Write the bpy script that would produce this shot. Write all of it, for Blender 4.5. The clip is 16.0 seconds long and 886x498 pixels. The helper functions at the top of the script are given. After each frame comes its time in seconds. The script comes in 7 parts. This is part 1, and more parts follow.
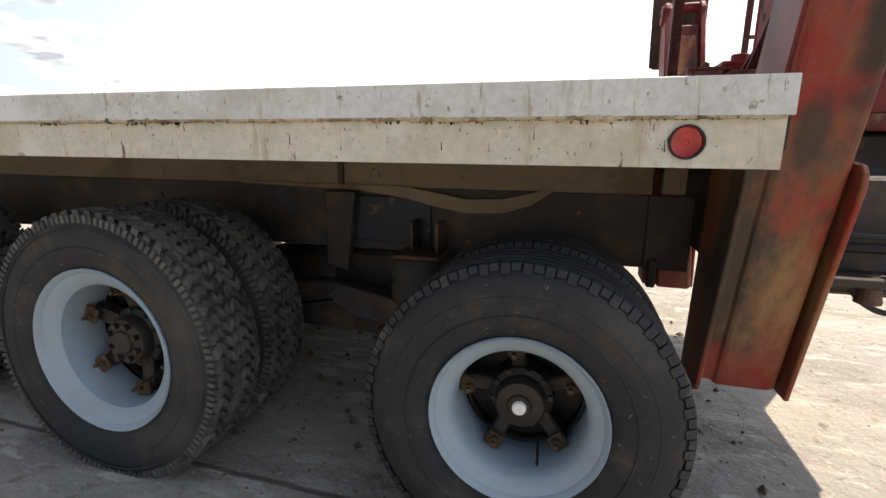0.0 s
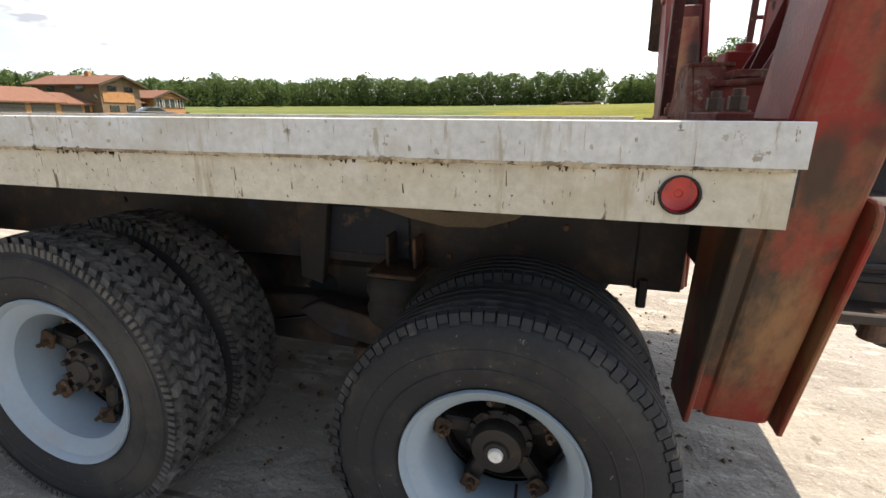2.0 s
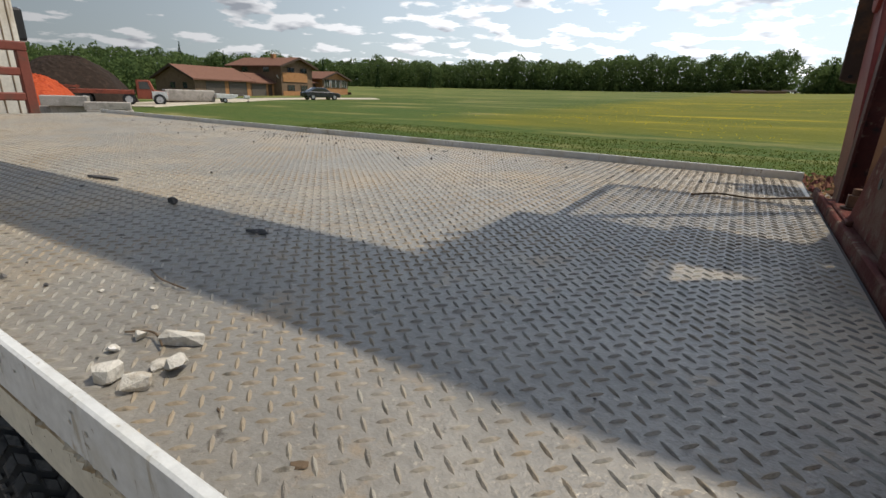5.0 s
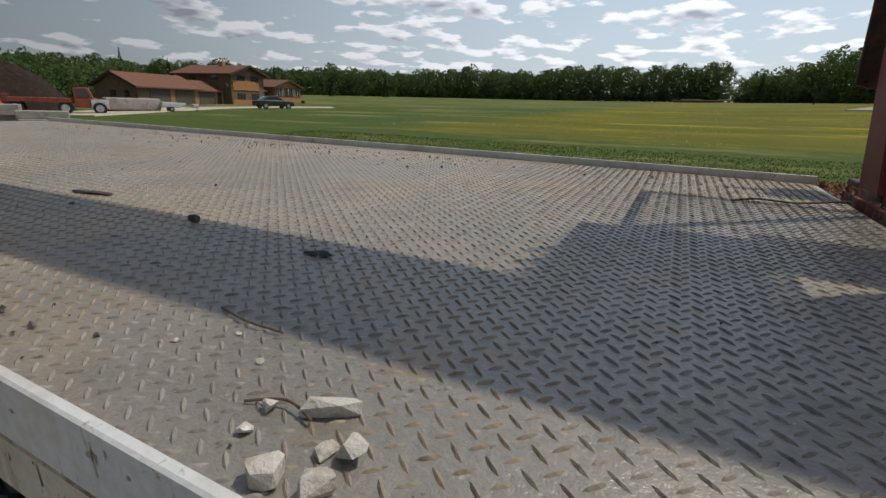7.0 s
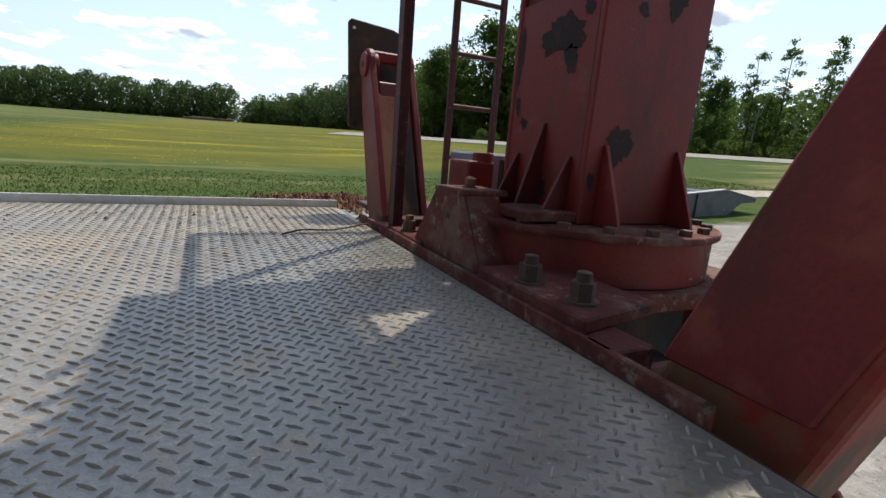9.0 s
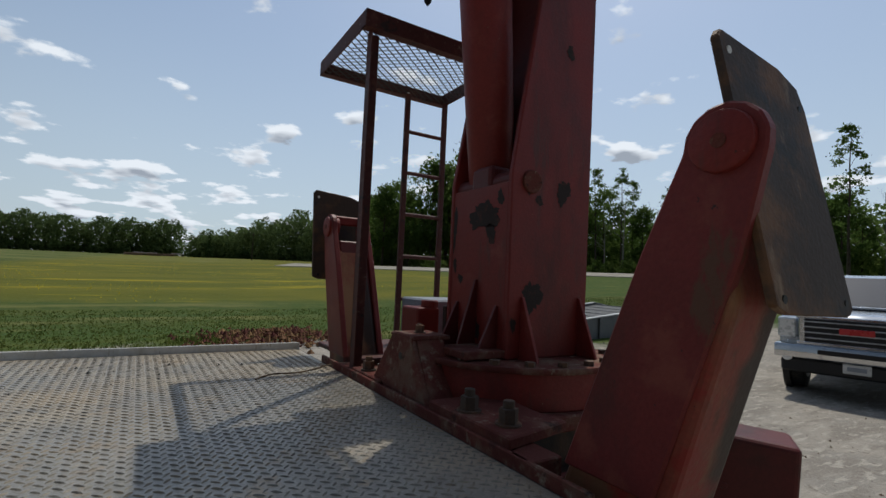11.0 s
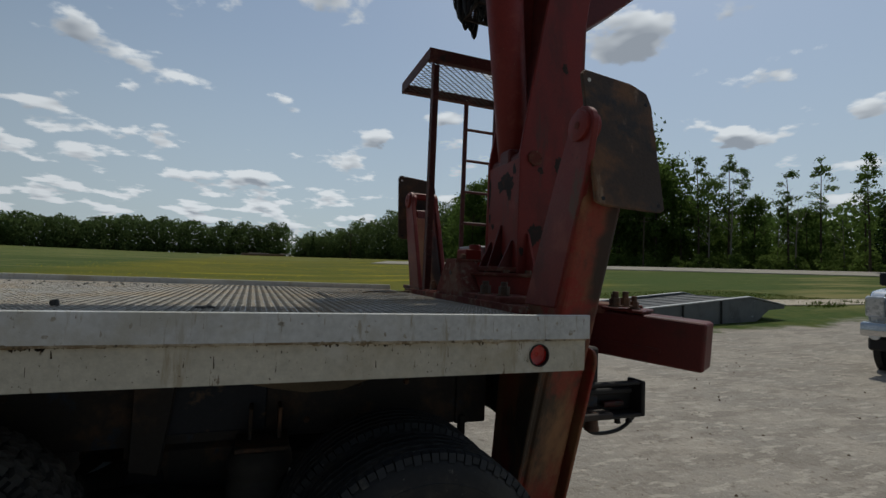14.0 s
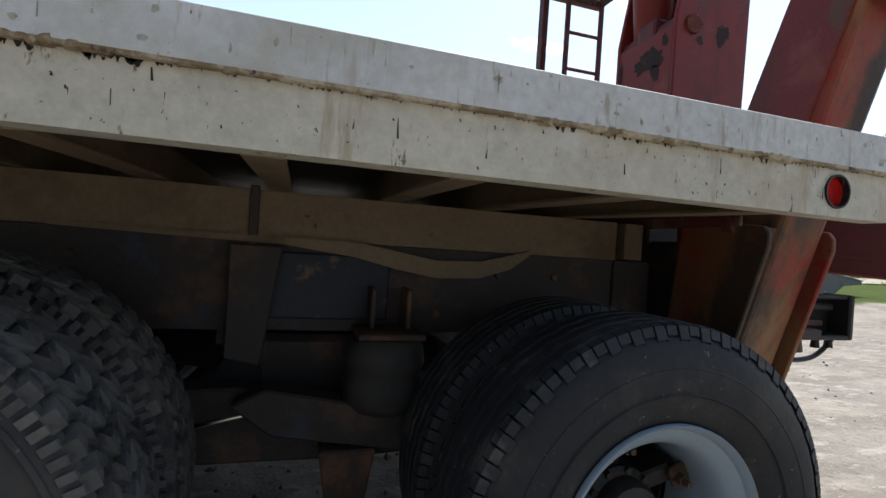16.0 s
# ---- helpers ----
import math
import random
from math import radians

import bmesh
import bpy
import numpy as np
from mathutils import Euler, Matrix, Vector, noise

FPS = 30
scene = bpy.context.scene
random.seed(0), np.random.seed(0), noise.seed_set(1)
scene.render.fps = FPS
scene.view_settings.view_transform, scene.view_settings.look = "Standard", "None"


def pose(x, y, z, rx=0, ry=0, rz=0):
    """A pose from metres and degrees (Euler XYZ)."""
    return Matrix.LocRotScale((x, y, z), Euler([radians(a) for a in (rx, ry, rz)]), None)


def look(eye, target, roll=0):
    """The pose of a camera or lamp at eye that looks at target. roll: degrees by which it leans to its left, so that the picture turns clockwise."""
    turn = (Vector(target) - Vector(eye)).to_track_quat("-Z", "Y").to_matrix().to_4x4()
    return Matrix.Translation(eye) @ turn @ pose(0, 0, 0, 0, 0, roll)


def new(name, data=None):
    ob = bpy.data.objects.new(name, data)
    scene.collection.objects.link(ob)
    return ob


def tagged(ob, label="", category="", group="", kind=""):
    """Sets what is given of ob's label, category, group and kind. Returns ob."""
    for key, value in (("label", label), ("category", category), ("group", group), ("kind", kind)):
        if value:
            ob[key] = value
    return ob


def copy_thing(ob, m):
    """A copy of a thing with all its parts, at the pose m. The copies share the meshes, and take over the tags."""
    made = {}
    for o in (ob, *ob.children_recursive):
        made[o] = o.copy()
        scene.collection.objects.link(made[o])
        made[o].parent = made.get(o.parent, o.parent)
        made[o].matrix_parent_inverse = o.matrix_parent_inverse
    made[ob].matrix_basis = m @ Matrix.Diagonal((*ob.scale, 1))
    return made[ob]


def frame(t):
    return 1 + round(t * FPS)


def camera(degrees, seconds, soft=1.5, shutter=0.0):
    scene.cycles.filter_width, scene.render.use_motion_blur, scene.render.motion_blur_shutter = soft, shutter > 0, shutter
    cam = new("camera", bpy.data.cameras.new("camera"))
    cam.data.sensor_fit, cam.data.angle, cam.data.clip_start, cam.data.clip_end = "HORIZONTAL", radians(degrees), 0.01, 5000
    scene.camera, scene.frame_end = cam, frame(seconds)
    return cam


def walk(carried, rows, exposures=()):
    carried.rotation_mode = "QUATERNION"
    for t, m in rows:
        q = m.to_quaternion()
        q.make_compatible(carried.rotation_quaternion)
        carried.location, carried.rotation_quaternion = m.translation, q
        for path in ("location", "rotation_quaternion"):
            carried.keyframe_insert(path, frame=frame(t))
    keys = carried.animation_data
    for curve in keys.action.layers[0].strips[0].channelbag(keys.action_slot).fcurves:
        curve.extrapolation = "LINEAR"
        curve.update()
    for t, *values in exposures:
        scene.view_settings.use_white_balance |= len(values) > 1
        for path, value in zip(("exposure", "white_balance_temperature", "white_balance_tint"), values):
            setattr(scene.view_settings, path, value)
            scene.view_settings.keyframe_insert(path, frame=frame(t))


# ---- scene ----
cam = camera(86.4, 16.0)
# seconds, eye, target, roll
PATH = [
    (0, (-0.369, -1.01, 1.065), (-0.892, 0.876, 0.653), 0.6),
    (0.5, (-0.382, -1.011, 1.066), (-0.886, 0.873, 0.619), 0.6),
    (1, (-0.387, -0.992, 1.068), (-0.884, 0.885, 0.586), 0.5),
    (1.5, (-0.35, -0.945, 1.084), (-0.855, 0.92, 0.571), 0.3),
    (2, (-0.343, -0.847, 1.212), (-0.849, 1.007, 0.662), 0.3),
    (2.5, (-0.332, -0.654, 1.3), (-0.839, 1.193, 0.725), 0.6),
    (3, (-0.281, -0.497, 1.345), (-0.8, 1.336, 0.736), 1.2),
    (3.5, (-0.173, -0.285, 1.401), (-0.702, 1.538, 0.77), 1.7),
    (4, (-0.155, -0.154, 1.427), (-0.785, 1.636, 0.794), 2.2),
    (4.5, (-0.187, -0.129, 1.462), (-1.047, 1.561, 0.827), 2.4),
    (4.7, (-0.198, -0.127, 1.476), (-1.173, 1.499, 0.839), 2.2),
    (6.8, (-0.511, -0.185, 1.474), (-1.563, 1.418, 0.904), 1.6),
    (7, (-0.517, -0.151, 1.451), (-1.375, 1.558, 0.866), 1.9),
    (7.5, (-0.479, -0.038, 1.42), (-0.734, 1.847, 0.802), 3.1),
    (8, (-0.496, 0.008, 1.434), (-0.034, 1.862, 0.84), 4.8),
    (8.5, (-0.571, 0.029, 1.464), (0.216, 1.799, 0.966), 4.9),
    (9, (-0.58, 0.027, 1.503), (0.3, 1.774, 1.088), 4.5),
    (9.5, (-0.604, 0.007, 1.543), (0.357, 1.729, 1.211), 4.6),
    (10, (-0.68, -0.054, 1.563), (0.352, 1.649, 1.375), 4.1),
    (10.2, (-0.724, -0.1, 1.568), (0.326, 1.599, 1.451), 3.8),
    (12.3, (-0.751, -0.453, 1.636), (0.276, 1.238, 1.931), 1.9),
    (12.5, (-0.755, -0.487, 1.603), (0.273, 1.204, 1.888), 1.8),
    (13, (-0.769, -0.667, 1.499), (0.207, 1.061, 1.752), 2.2),
    (13.5, (-0.853, -0.956, 1.395), (0.0, 0.846, 1.56), 2.5),
    (14, (-0.946, -1.197, 1.316), (-0.235, 0.67, 1.416), 2.4),
    (14.5, (-1.067, -1.194, 1.204), (-0.431, 0.701, 1.269), 2.7),
    (15, (-1.164, -1.086, 0.996), (-0.566, 0.822, 1.041), 3.1),
    (15.5, (-1.183, -0.94, 0.912), (-0.602, 0.973, 0.937), 3.3),
    (16, (-1.16, -0.645, 0.925), (-0.575, 1.268, 0.919), 3.8),
]
walk(cam, [(t, look(eye, target, roll)) for t, eye, target, roll in PATH],
     exposures=[(0.0, 1.15, 6900, 12), (1.5, 1.15, 6880, 12), (2.3, 1.3, 6800, 11), (3.0, 1.3, 6650, 10), (3.6, 0.9, 6600, 10), (4.7, 0.2, 6500, 10),
                (6.8, -0.45, 6350, 11), (8.0, -0.3, 6180, 11), (9.0, 0.15, 6000, 10), (10.2, -0.25, 6050, 9), (12.3, -1.1, 6150, 6), (14.0, -1.0, 6200, 6),
                (14.8, -0.7, 6200, 6), (15.3, -0.5, 6450, 7), (15.7, 0.0, 6250, 9), (16.0, 0.5, 6050, 10)])

# ---- light ----
SUN_AZ = Vector((0.735, 0.68, 0.0)).normalized()
SUN_EL = radians(61.4)
sun = new("sun", bpy.data.lights.new("sun", "SUN"))
sun.data.energy, sun.data.angle, sun.data.color = 4.0, radians(0.53), (1.0, 0.92, 0.79)
sun_way = SUN_AZ * math.cos(SUN_EL) + Vector((0, 0, math.sin(SUN_EL)))
sun.matrix_world = Matrix.Translation((20, 22, 60)) @ sun_way.to_track_quat("Z", "Y").to_matrix().to_4x4()

world = bpy.data.worlds.new("sky")
scene.world = world
world.use_nodes = True
wn, wl = world.node_tree.nodes, world.node_tree.links
wn.clear()


def wnode(kind, **values):
    n = wn.new(kind)
    for k, v in values.items():
        n.inputs[k].default_value = v
    return n


sky = wn.new("ShaderNodeTexSky")
sky.sky_type, sky.sun_disc = "NISHITA", False
sky.sun_elevation, sky.sun_rotation = SUN_EL, math.atan2(SUN_AZ.x, SUN_AZ.y)
sky.air_density, sky.dust_density, sky.ozone_density = 1.0, 1.4, 1.0
tc = wn.new("ShaderNodeTexCoord")
sep = wn.new("ShaderNodeSeparateXYZ")
wl.new(tc.outputs["Generated"], sep.inputs[0])
# the cloud layer: directions laid on a flat sheet overhead
zc = wn.new("ShaderNodeMath"); zc.operation = "MAXIMUM"; zc.inputs[1].default_value = 0.0
wl.new(sep.outputs["Z"], zc.inputs[0])
za = wn.new("ShaderNodeMath"); za.operation = "ADD"; za.inputs[1].default_value = 0.16
wl.new(zc.outputs[0], za.inputs[0])
dx = wn.new("ShaderNodeMath"); dx.operation = "DIVIDE"
dy = wn.new("ShaderNodeMath"); dy.operation = "DIVIDE"
wl.new(sep.outputs["X"], dx.inputs[0]); wl.new(za.outputs[0], dx.inputs[1])
wl.new(sep.outputs["Y"], dy.inputs[0]); wl.new(za.outputs[0], dy.inputs[1])
com = wn.new("ShaderNodeCombineXYZ")
wl.new(dx.outputs[0], com.inputs["X"]); wl.new(dy.outputs[0], com.inputs["Y"]); wl.new(sep.outputs["Z"], com.inputs["Z"])
cl = wnode("ShaderNodeTexNoise", Scale=3.3, Detail=7.0, Roughness=0.52, Distortion=0.1)
big = wnode("ShaderNodeTexNoise", Scale=1.1, Detail=2.0)
wl.new(com.outputs[0], cl.inputs["Vector"]); wl.new(com.outputs[0], big.inputs["Vector"])
mixn = wn.new("ShaderNodeMath"); mixn.operation = "MULTIPLY_ADD"; mixn.inputs[1].default_value = 0.35
wl.new(big.outputs["Fac"], mixn.inputs[0]); wl.new(cl.outputs["Fac"], mixn.inputs[2])
mask = wn.new("ShaderNodeMapRange"); mask.interpolation_type = "SMOOTHSTEP"
for k, v in (("From Min", 0.755), ("From Max", 0.825), ("To Min", 0.0), ("To Max", 1.0)):
    mask.inputs[k].default_value = v
low = wn.new("ShaderNodeMapRange")
for k, v in (("From Min", 0.02), ("From Max", 0.36), ("To Min", 0.10), ("To Max", -0.02)):
    low.inputs[k].default_value = v
wl.new(sep.outputs["Z"], low.inputs["Value"])
more = wn.new("ShaderNodeMath"); more.operation = "ADD"
wl.new(mixn.outputs[0], more.inputs[0]); wl.new(low.outputs[0], more.inputs[1])
wl.new(more.outputs[0], mask.inputs["Value"])
thick = wn.new("ShaderNodeMapRange")
for k, v in (("From Min", 0.72), ("From Max", 0.88), ("To Min", 0.0), ("To Max", 1.0)):
    thick.inputs[k].default_value = v
# how much cloud stands a little higher up: shades the flat base
zb = wn.new("ShaderNodeMath"); zb.operation = "MULTIPLY"; zb.inputs[1].default_value = 1.045
wl.new(za.outputs[0], zb.inputs[0])
ex = wn.new("ShaderNodeMath"); ex.operation = "DIVIDE"
ey = wn.new("ShaderNodeMath"); ey.operation = "DIVIDE"
wl.new(sep.outputs["X"], ex.inputs[0]); wl.new(zb.outputs[0], ex.inputs[1])
wl.new(sep.outputs["Y"], ey.inputs[0]); wl.new(zb.outputs[0], ey.inputs[1])
com2 = wn.new("ShaderNodeCombineXYZ")
wl.new(ex.outputs[0], com2.inputs["X"]); wl.new(ey.outputs[0], com2.inputs["Y"]); wl.new(sep.outputs["Z"], com2.inputs["Z"])
cl2 = wnode("ShaderNodeTexNoise", Scale=3.3, Detail=3.0, Roughness=0.52, Distortion=0.1)
wl.new(com2.outputs[0], cl2.inputs["Vector"])
mixb = wn.new("ShaderNodeMath"); mixb.operation = "MULTIPLY_ADD"; mixb.inputs[1].default_value = 0.35
wl.new(big.outputs["Fac"], mixb.inputs[0]); wl.new(cl2.outputs["Fac"], mixb.inputs[2])
wl.new(mixb.outputs[0], thick.inputs["Value"])
ramp = wn.new("ShaderNodeMix"); ramp.data_type = "RGBA"
ramp.inputs["A"].default_value = (8.0, 8.1, 8.3, 1); ramp.inputs["B"].default_value = (3.3, 3.55, 4.0, 1)
wl.new(thick.outputs[0], ramp.inputs["Factor"])
# a bright milky band low over the horizon
haze = wn.new("ShaderNodeMapRange"); haze.interpolation_type = "SMOOTHSTEP"
for k, v in (("From Min", 0.0), ("From Max", 0.6), ("To Min", 0.78), ("To Max", 0.22)):
    haze.inputs[k].default_value = v
wl.new(sep.outputs["Z"], haze.inputs["Value"])
m1 = wn.new("ShaderNodeMix"); m1.data_type = "RGBA"
m1.inputs["B"].default_value = (4.9, 5.5, 5.85, 1)
wl.new(haze.outputs[0], m1.inputs["Factor"]); wl.new(sky.outputs["Color"], m1.inputs["A"])
m2 = wn.new("ShaderNodeMix"); m2.data_type = "RGBA"
wl.new(mask.outputs[0], m2.inputs["Factor"]); wl.new(m1.outputs["Result"], m2.inputs["A"]); wl.new(ramp.outputs["Result"], m2.inputs["B"])
# forward scatter: the sky is brighter on the sun's side than behind
dot = wn.new("ShaderNodeVectorMath"); dot.operation = "DOT_PRODUCT"
dot.inputs[1].default_value = (SUN_AZ.x, SUN_AZ.y, 0.25)
wl.new(tc.outputs["Generated"], dot.inputs[0])
fwd = wn.new("ShaderNodeMapRange"); fwd.interpolation_type = "SMOOTHSTEP"
for k, v in (("From Min", -0.75), ("From Max", 0.75), ("To Min", 0.33), ("To Max", 1.14)):
    fwd.inputs[k].default_value = v
wl.new(dot.outputs["Value"], fwd.inputs["Value"])
gain = wn.new("ShaderNodeVectorMath"); gain.operation = "SCALE"
wl.new(m2.outputs["Result"], gain.inputs[0]); wl.new(fwd.outputs[0], gain.inputs["Scale"])
bg = wnode("ShaderNodeBackground", Strength=0.15)
wl.new(gain.outputs[0], bg.inputs["Color"])
wo = wn.new("ShaderNodeOutputWorld")
wl.new(bg.outputs[0], wo.inputs["Surface"])


# ---- materials ----
def material(name, base, layers=(), rough=0.6, metal=0.0, bump=0.25, fine=90.0, vary=0.12, rough_vary=0.15, island=0.0, coat=0.0):
    """A worn surface. layers: (colour, scale, from, to, stretch) laid over the base where a noise passes from .. to."""
    m = bpy.data.materials.new(name)
    m.use_nodes = True
    n, l = m.node_tree.nodes, m.node_tree.links
    b = n["Principled BSDF"]
    b.inputs["Metallic"].default_value = metal
    b.inputs["Specular IOR Level"].default_value = 0.12 if rough >= 0.85 else 0.3 if rough >= 0.45 and not metal else 0.5
    if coat:
        b.inputs["Coat Weight"].default_value = coat
    t = n.new("ShaderNodeTexCoord")

    def noise_at(scale, detail=5.0, stretch=(1, 1, 1), shift=0.0, rough_=0.6):
        mp = n.new("ShaderNodeMapping")
        mp.inputs["Scale"].default_value = stretch
        mp.inputs["Location"].default_value = (shift, shift * 0.7, shift * 1.3)
        x = n.new("ShaderNodeTexNoise")
        x.inputs["Scale"].default_value, x.inputs["Detail"].default_value, x.inputs["Roughness"].default_value = scale, detail, rough_
        l.new(t.outputs["Object"], mp.inputs["Vector"]); l.new(mp.outputs[0], x.inputs["Vector"])
        return x.outputs["Fac"]

    grain = noise_at(fine, 3.0)
    broad = noise_at(3.5, 4.0, shift=3.1)
    hv = n.new("ShaderNodeMix"); hv.data_type = "RGBA"
    lo = tuple(c * (1 - 2 * vary) for c in base); hi = tuple(min(1, c * (1 + 1.6 * vary)) for c in base)
    hv.inputs["A"].default_value, hv.inputs["B"].default_value = (*lo, 1), (*hi, 1)
    av = n.new("ShaderNodeMath"); av.operation = "MULTIPLY_ADD"; av.inputs[1].default_value = 0.5
    half = n.new("ShaderNodeMath"); half.operation = "MULTIPLY"; half.inputs[1].default_value = 0.5
    l.new(broad, half.inputs[0]); l.new(grain, av.inputs[0]); l.new(half.outputs[0], av.inputs[2])
    st = n.new("ShaderNodeMapRange")
    st.inputs["From Min"].default_value, st.inputs["From Max"].default_value = 0.3, 0.7
    l.new(av.outputs[0], st.inputs["Value"]); l.new(st.outputs[0], hv.inputs["Factor"])
    col = hv.outputs["Result"]
    if island:
        g = n.new("ShaderNodeNewGeometry")
        hs = n.new("ShaderNodeHueSaturation")
        mr = n.new("ShaderNodeMapRange")
        mr.inputs["To Min"].default_value, mr.inputs["To Max"].default_value = 1 - island, 1 + island
        l.new(g.outputs["Random Per Island"], mr.inputs["Value"]); l.new(mr.outputs[0], hs.inputs["Value"]); l.new(col, hs.inputs["Color"])
        hr = n.new("ShaderNodeMapRange")
        hr.inputs["To Min"].default_value, hr.inputs["To Max"].default_value = 0.5 - island * 0.07, 0.5 + island * 0.07
        l.new(g.outputs["Random Per Island"], hr.inputs["Value"]); l.new(hr.outputs[0], hs.inputs["Hue"])
        col = hs.outputs["Color"]
    for k, (c, scale, a, z, *stretch) in enumerate(layers):
        mr = n.new("ShaderNodeMapRange"); mr.interpolation_type = "SMOOTHSTEP"
        mr.inputs["From Min"].default_value, mr.inputs["From Max"].default_value = a, z
        l.new(noise_at(scale, 7.0, stretch[0] if stretch else (1, 1, 1), 7.7 * (k + 1), 0.65), mr.inputs["Value"])
        mx = n.new("ShaderNodeMix"); mx.data_type = "RGBA"
        mx.inputs["B"].default_value = (*c, 1)
        l.new(mr.outputs[0], mx.inputs["Factor"]); l.new(col, mx.inputs["A"])
        col = mx.outputs["Result"]
    l.new(col, b.inputs["Base Color"])
    rr = n.new("ShaderNodeMapRange")
    rr.inputs["To Min"].default_value, rr.inputs["To Max"].default_value = max(0.03, rough - rough_vary), min(1, rough + rough_vary)
    l.new(broad, rr.inputs["Value"]); l.new(rr.outputs[0], b.inputs["Roughness"])
    if bump:
        bp = n.new("ShaderNodeBump")
        bp.inputs["Strength"].default_value, bp.inputs["Distance"].default_value = bump, 0.004
        l.new(grain, bp.inputs["Height"]); l.new(bp.outputs[0], b.inputs["Normal"])
    return m


RED = material("worn red paint", (0.180, 0.022, 0.017), [((0.23, 0.05, 0.036), 5, 0.55, 0.76), ((0.085, 0.02, 0.016), 2.2, 0.50, 0.70, (1, 1, 0.4)), ((0.10, 0.03, 0.024), 9, 0.58, 0.72, (1, 1, 0.2)), ((0.15, 0.07, 0.04), 26, 0.66, 0.74), ((0.04, 0.025, 0.02), 38, 0.685, 0.72), ((0.30, 0.16, 0.11), 70, 0.70, 0.74)], 0.52, bump=0.25)
FORK_RED = material("dull red paint rubbed dark with grease", (0.165, 0.024, 0.021), [((0.085, 0.022, 0.018), 2.4, 0.50, 0.68, (1, 1, 0.5)), ((0.20, 0.045, 0.032), 5.0, 0.54, 0.68), ((0.11, 0.05, 0.03), 9, 0.60, 0.70, (1, 1, 0.4)), ((0.025, 0.02, 0.018), 34, 0.68, 0.73)], 0.5, bump=0.2)
LEG_RED = material("faded orange red paint with brown and black stains", (0.225, 0.045, 0.028), [((0.18, 0.078, 0.038), 3.6, 0.44, 0.62, (1, 1, 0.35)), ((0.24, 0.026, 0.018), 5.0, 0.52, 0.62), ((0.055, 0.040, 0.028), 3.2, 0.50, 0.62, (1, 1, 0.45)), ((0.27, 0.14, 0.065), 2.6, 0.54, 0.70, (1, 1, 0.3)), ((0.03, 0.025, 0.02), 30, 0.66, 0.72)], 0.55, bump=0.25)


def stain_shade(m, centre, size, colour):
    """A soft-edged dark patch, grease or grease with painted shade, of a given size about a place on the thing, over a
    material's colour.
    """
    n, l = m.node_tree.nodes, m.node_tree.links
    b = n["Principled BSDF"]
    under = b.inputs["Base Color"].links[0].from_socket
    t, mp, ln, nz, ad, mr, mx = (n.new(k) for k in ("ShaderNodeTexCoord", "ShaderNodeMapping", "ShaderNodeVectorMath", "ShaderNodeTexNoise", "ShaderNodeMath", "ShaderNodeMapRange", "ShaderNodeMix"))
    mp.inputs["Scale"].default_value = tuple(1 / q if q else 0.0 for q in size)
    mp.inputs["Location"].default_value = tuple(-c / q if q else 0.0 for c, q in zip(centre, size))
    ln.operation, ad.operation, mr.interpolation_type, mx.data_type = "LENGTH", "ADD", "SMOOTHSTEP", "RGBA"
    nz.inputs["Scale"].default_value, nz.inputs["Detail"].default_value = 13.0, 6.0
    for k, v in (("From Min", 0.95), ("From Max", 1.75), ("To Min", 0.93), ("To Max", 0.0)):
        mr.inputs[k].default_value = v
    mx.inputs["B"].default_value = (*colour, 1)
    l.new(t.outputs["Object"], mp.inputs["Vector"]); l.new(mp.outputs[0], ln.inputs[0]); l.new(t.outputs["Object"], nz.inputs["Vector"])
    l.new(ln.outputs["Value"], ad.inputs[0]); l.new(nz.outputs["Fac"], ad.inputs[1]); l.new(ad.outputs[0], mr.inputs["Value"])
    l.new(mr.outputs[0], mx.inputs["Factor"]); l.new(under, mx.inputs["A"]); l.new(mx.outputs["Result"], b.inputs["Base Color"])


# Upper patch: black grease, with the foot plate's shade painted into it.
stain_shade(LEG_RED, (-0.215, 0.0, 0.42), (0.055, 0.0, 0.32), (0.030, 0.022, 0.018))
stain_shade(LEG_RED, (-0.30, 0.0, 0.10), (0.05, 0.0, 0.10), (0.055, 0.035, 0.024))
RED_DUSTY = material("dusty red paint", (0.135, 0.042, 0.032), [((0.17, 0.105, 0.075), 6, 0.44, 0.64), ((0.24, 0.18, 0.13), 26, 0.54, 0.68), ((0.05, 0.03, 0.025), 14, 0.58, 0.68), ((0.10, 0.03, 0.024), 3, 0.5, 0.6)], 0.85, bump=0.6)
STAND_RED = material("brown red bar paint", (0.075, 0.022, 0.018), [((0.12, 0.045, 0.032), 9, 0.52, 0.68), ((0.16, 0.11, 0.08), 40, 0.60, 0.70), ((0.03, 0.02, 0.018), 14, 0.56, 0.66)], 0.65, bump=0.3)
RED_BEAM = material("dark red paint", (0.105, 0.016, 0.014), [((0.06, 0.016, 0.013), 5, 0.5, 0.7), ((0.17, 0.06, 0.04), 24, 0.64, 0.74)], 0.5, bump=0.1)
STEEL_DARK = material("dark greasy steel", (0.045, 0.035, 0.03), [((0.13, 0.065, 0.035), 8, 0.55, 0.7)], 0.6, 0.4)
PATCH = material("bare blackened steel", (0.028, 0.019, 0.016), [((0.06, 0.025, 0.018), 22, 0.52, 0.66)], 0.75, bump=0.3)
RUST = material("rusty steel plate", (0.065, 0.043, 0.03), [((0.17, 0.085, 0.045), 7, 0.47, 0.66), ((0.03, 0.028, 0.028), 5, 0.58, 0.7), ((0.22, 0.2, 0.17), 34, 0.7, 0.76)], 0.75, 0.2, bump=0.4)
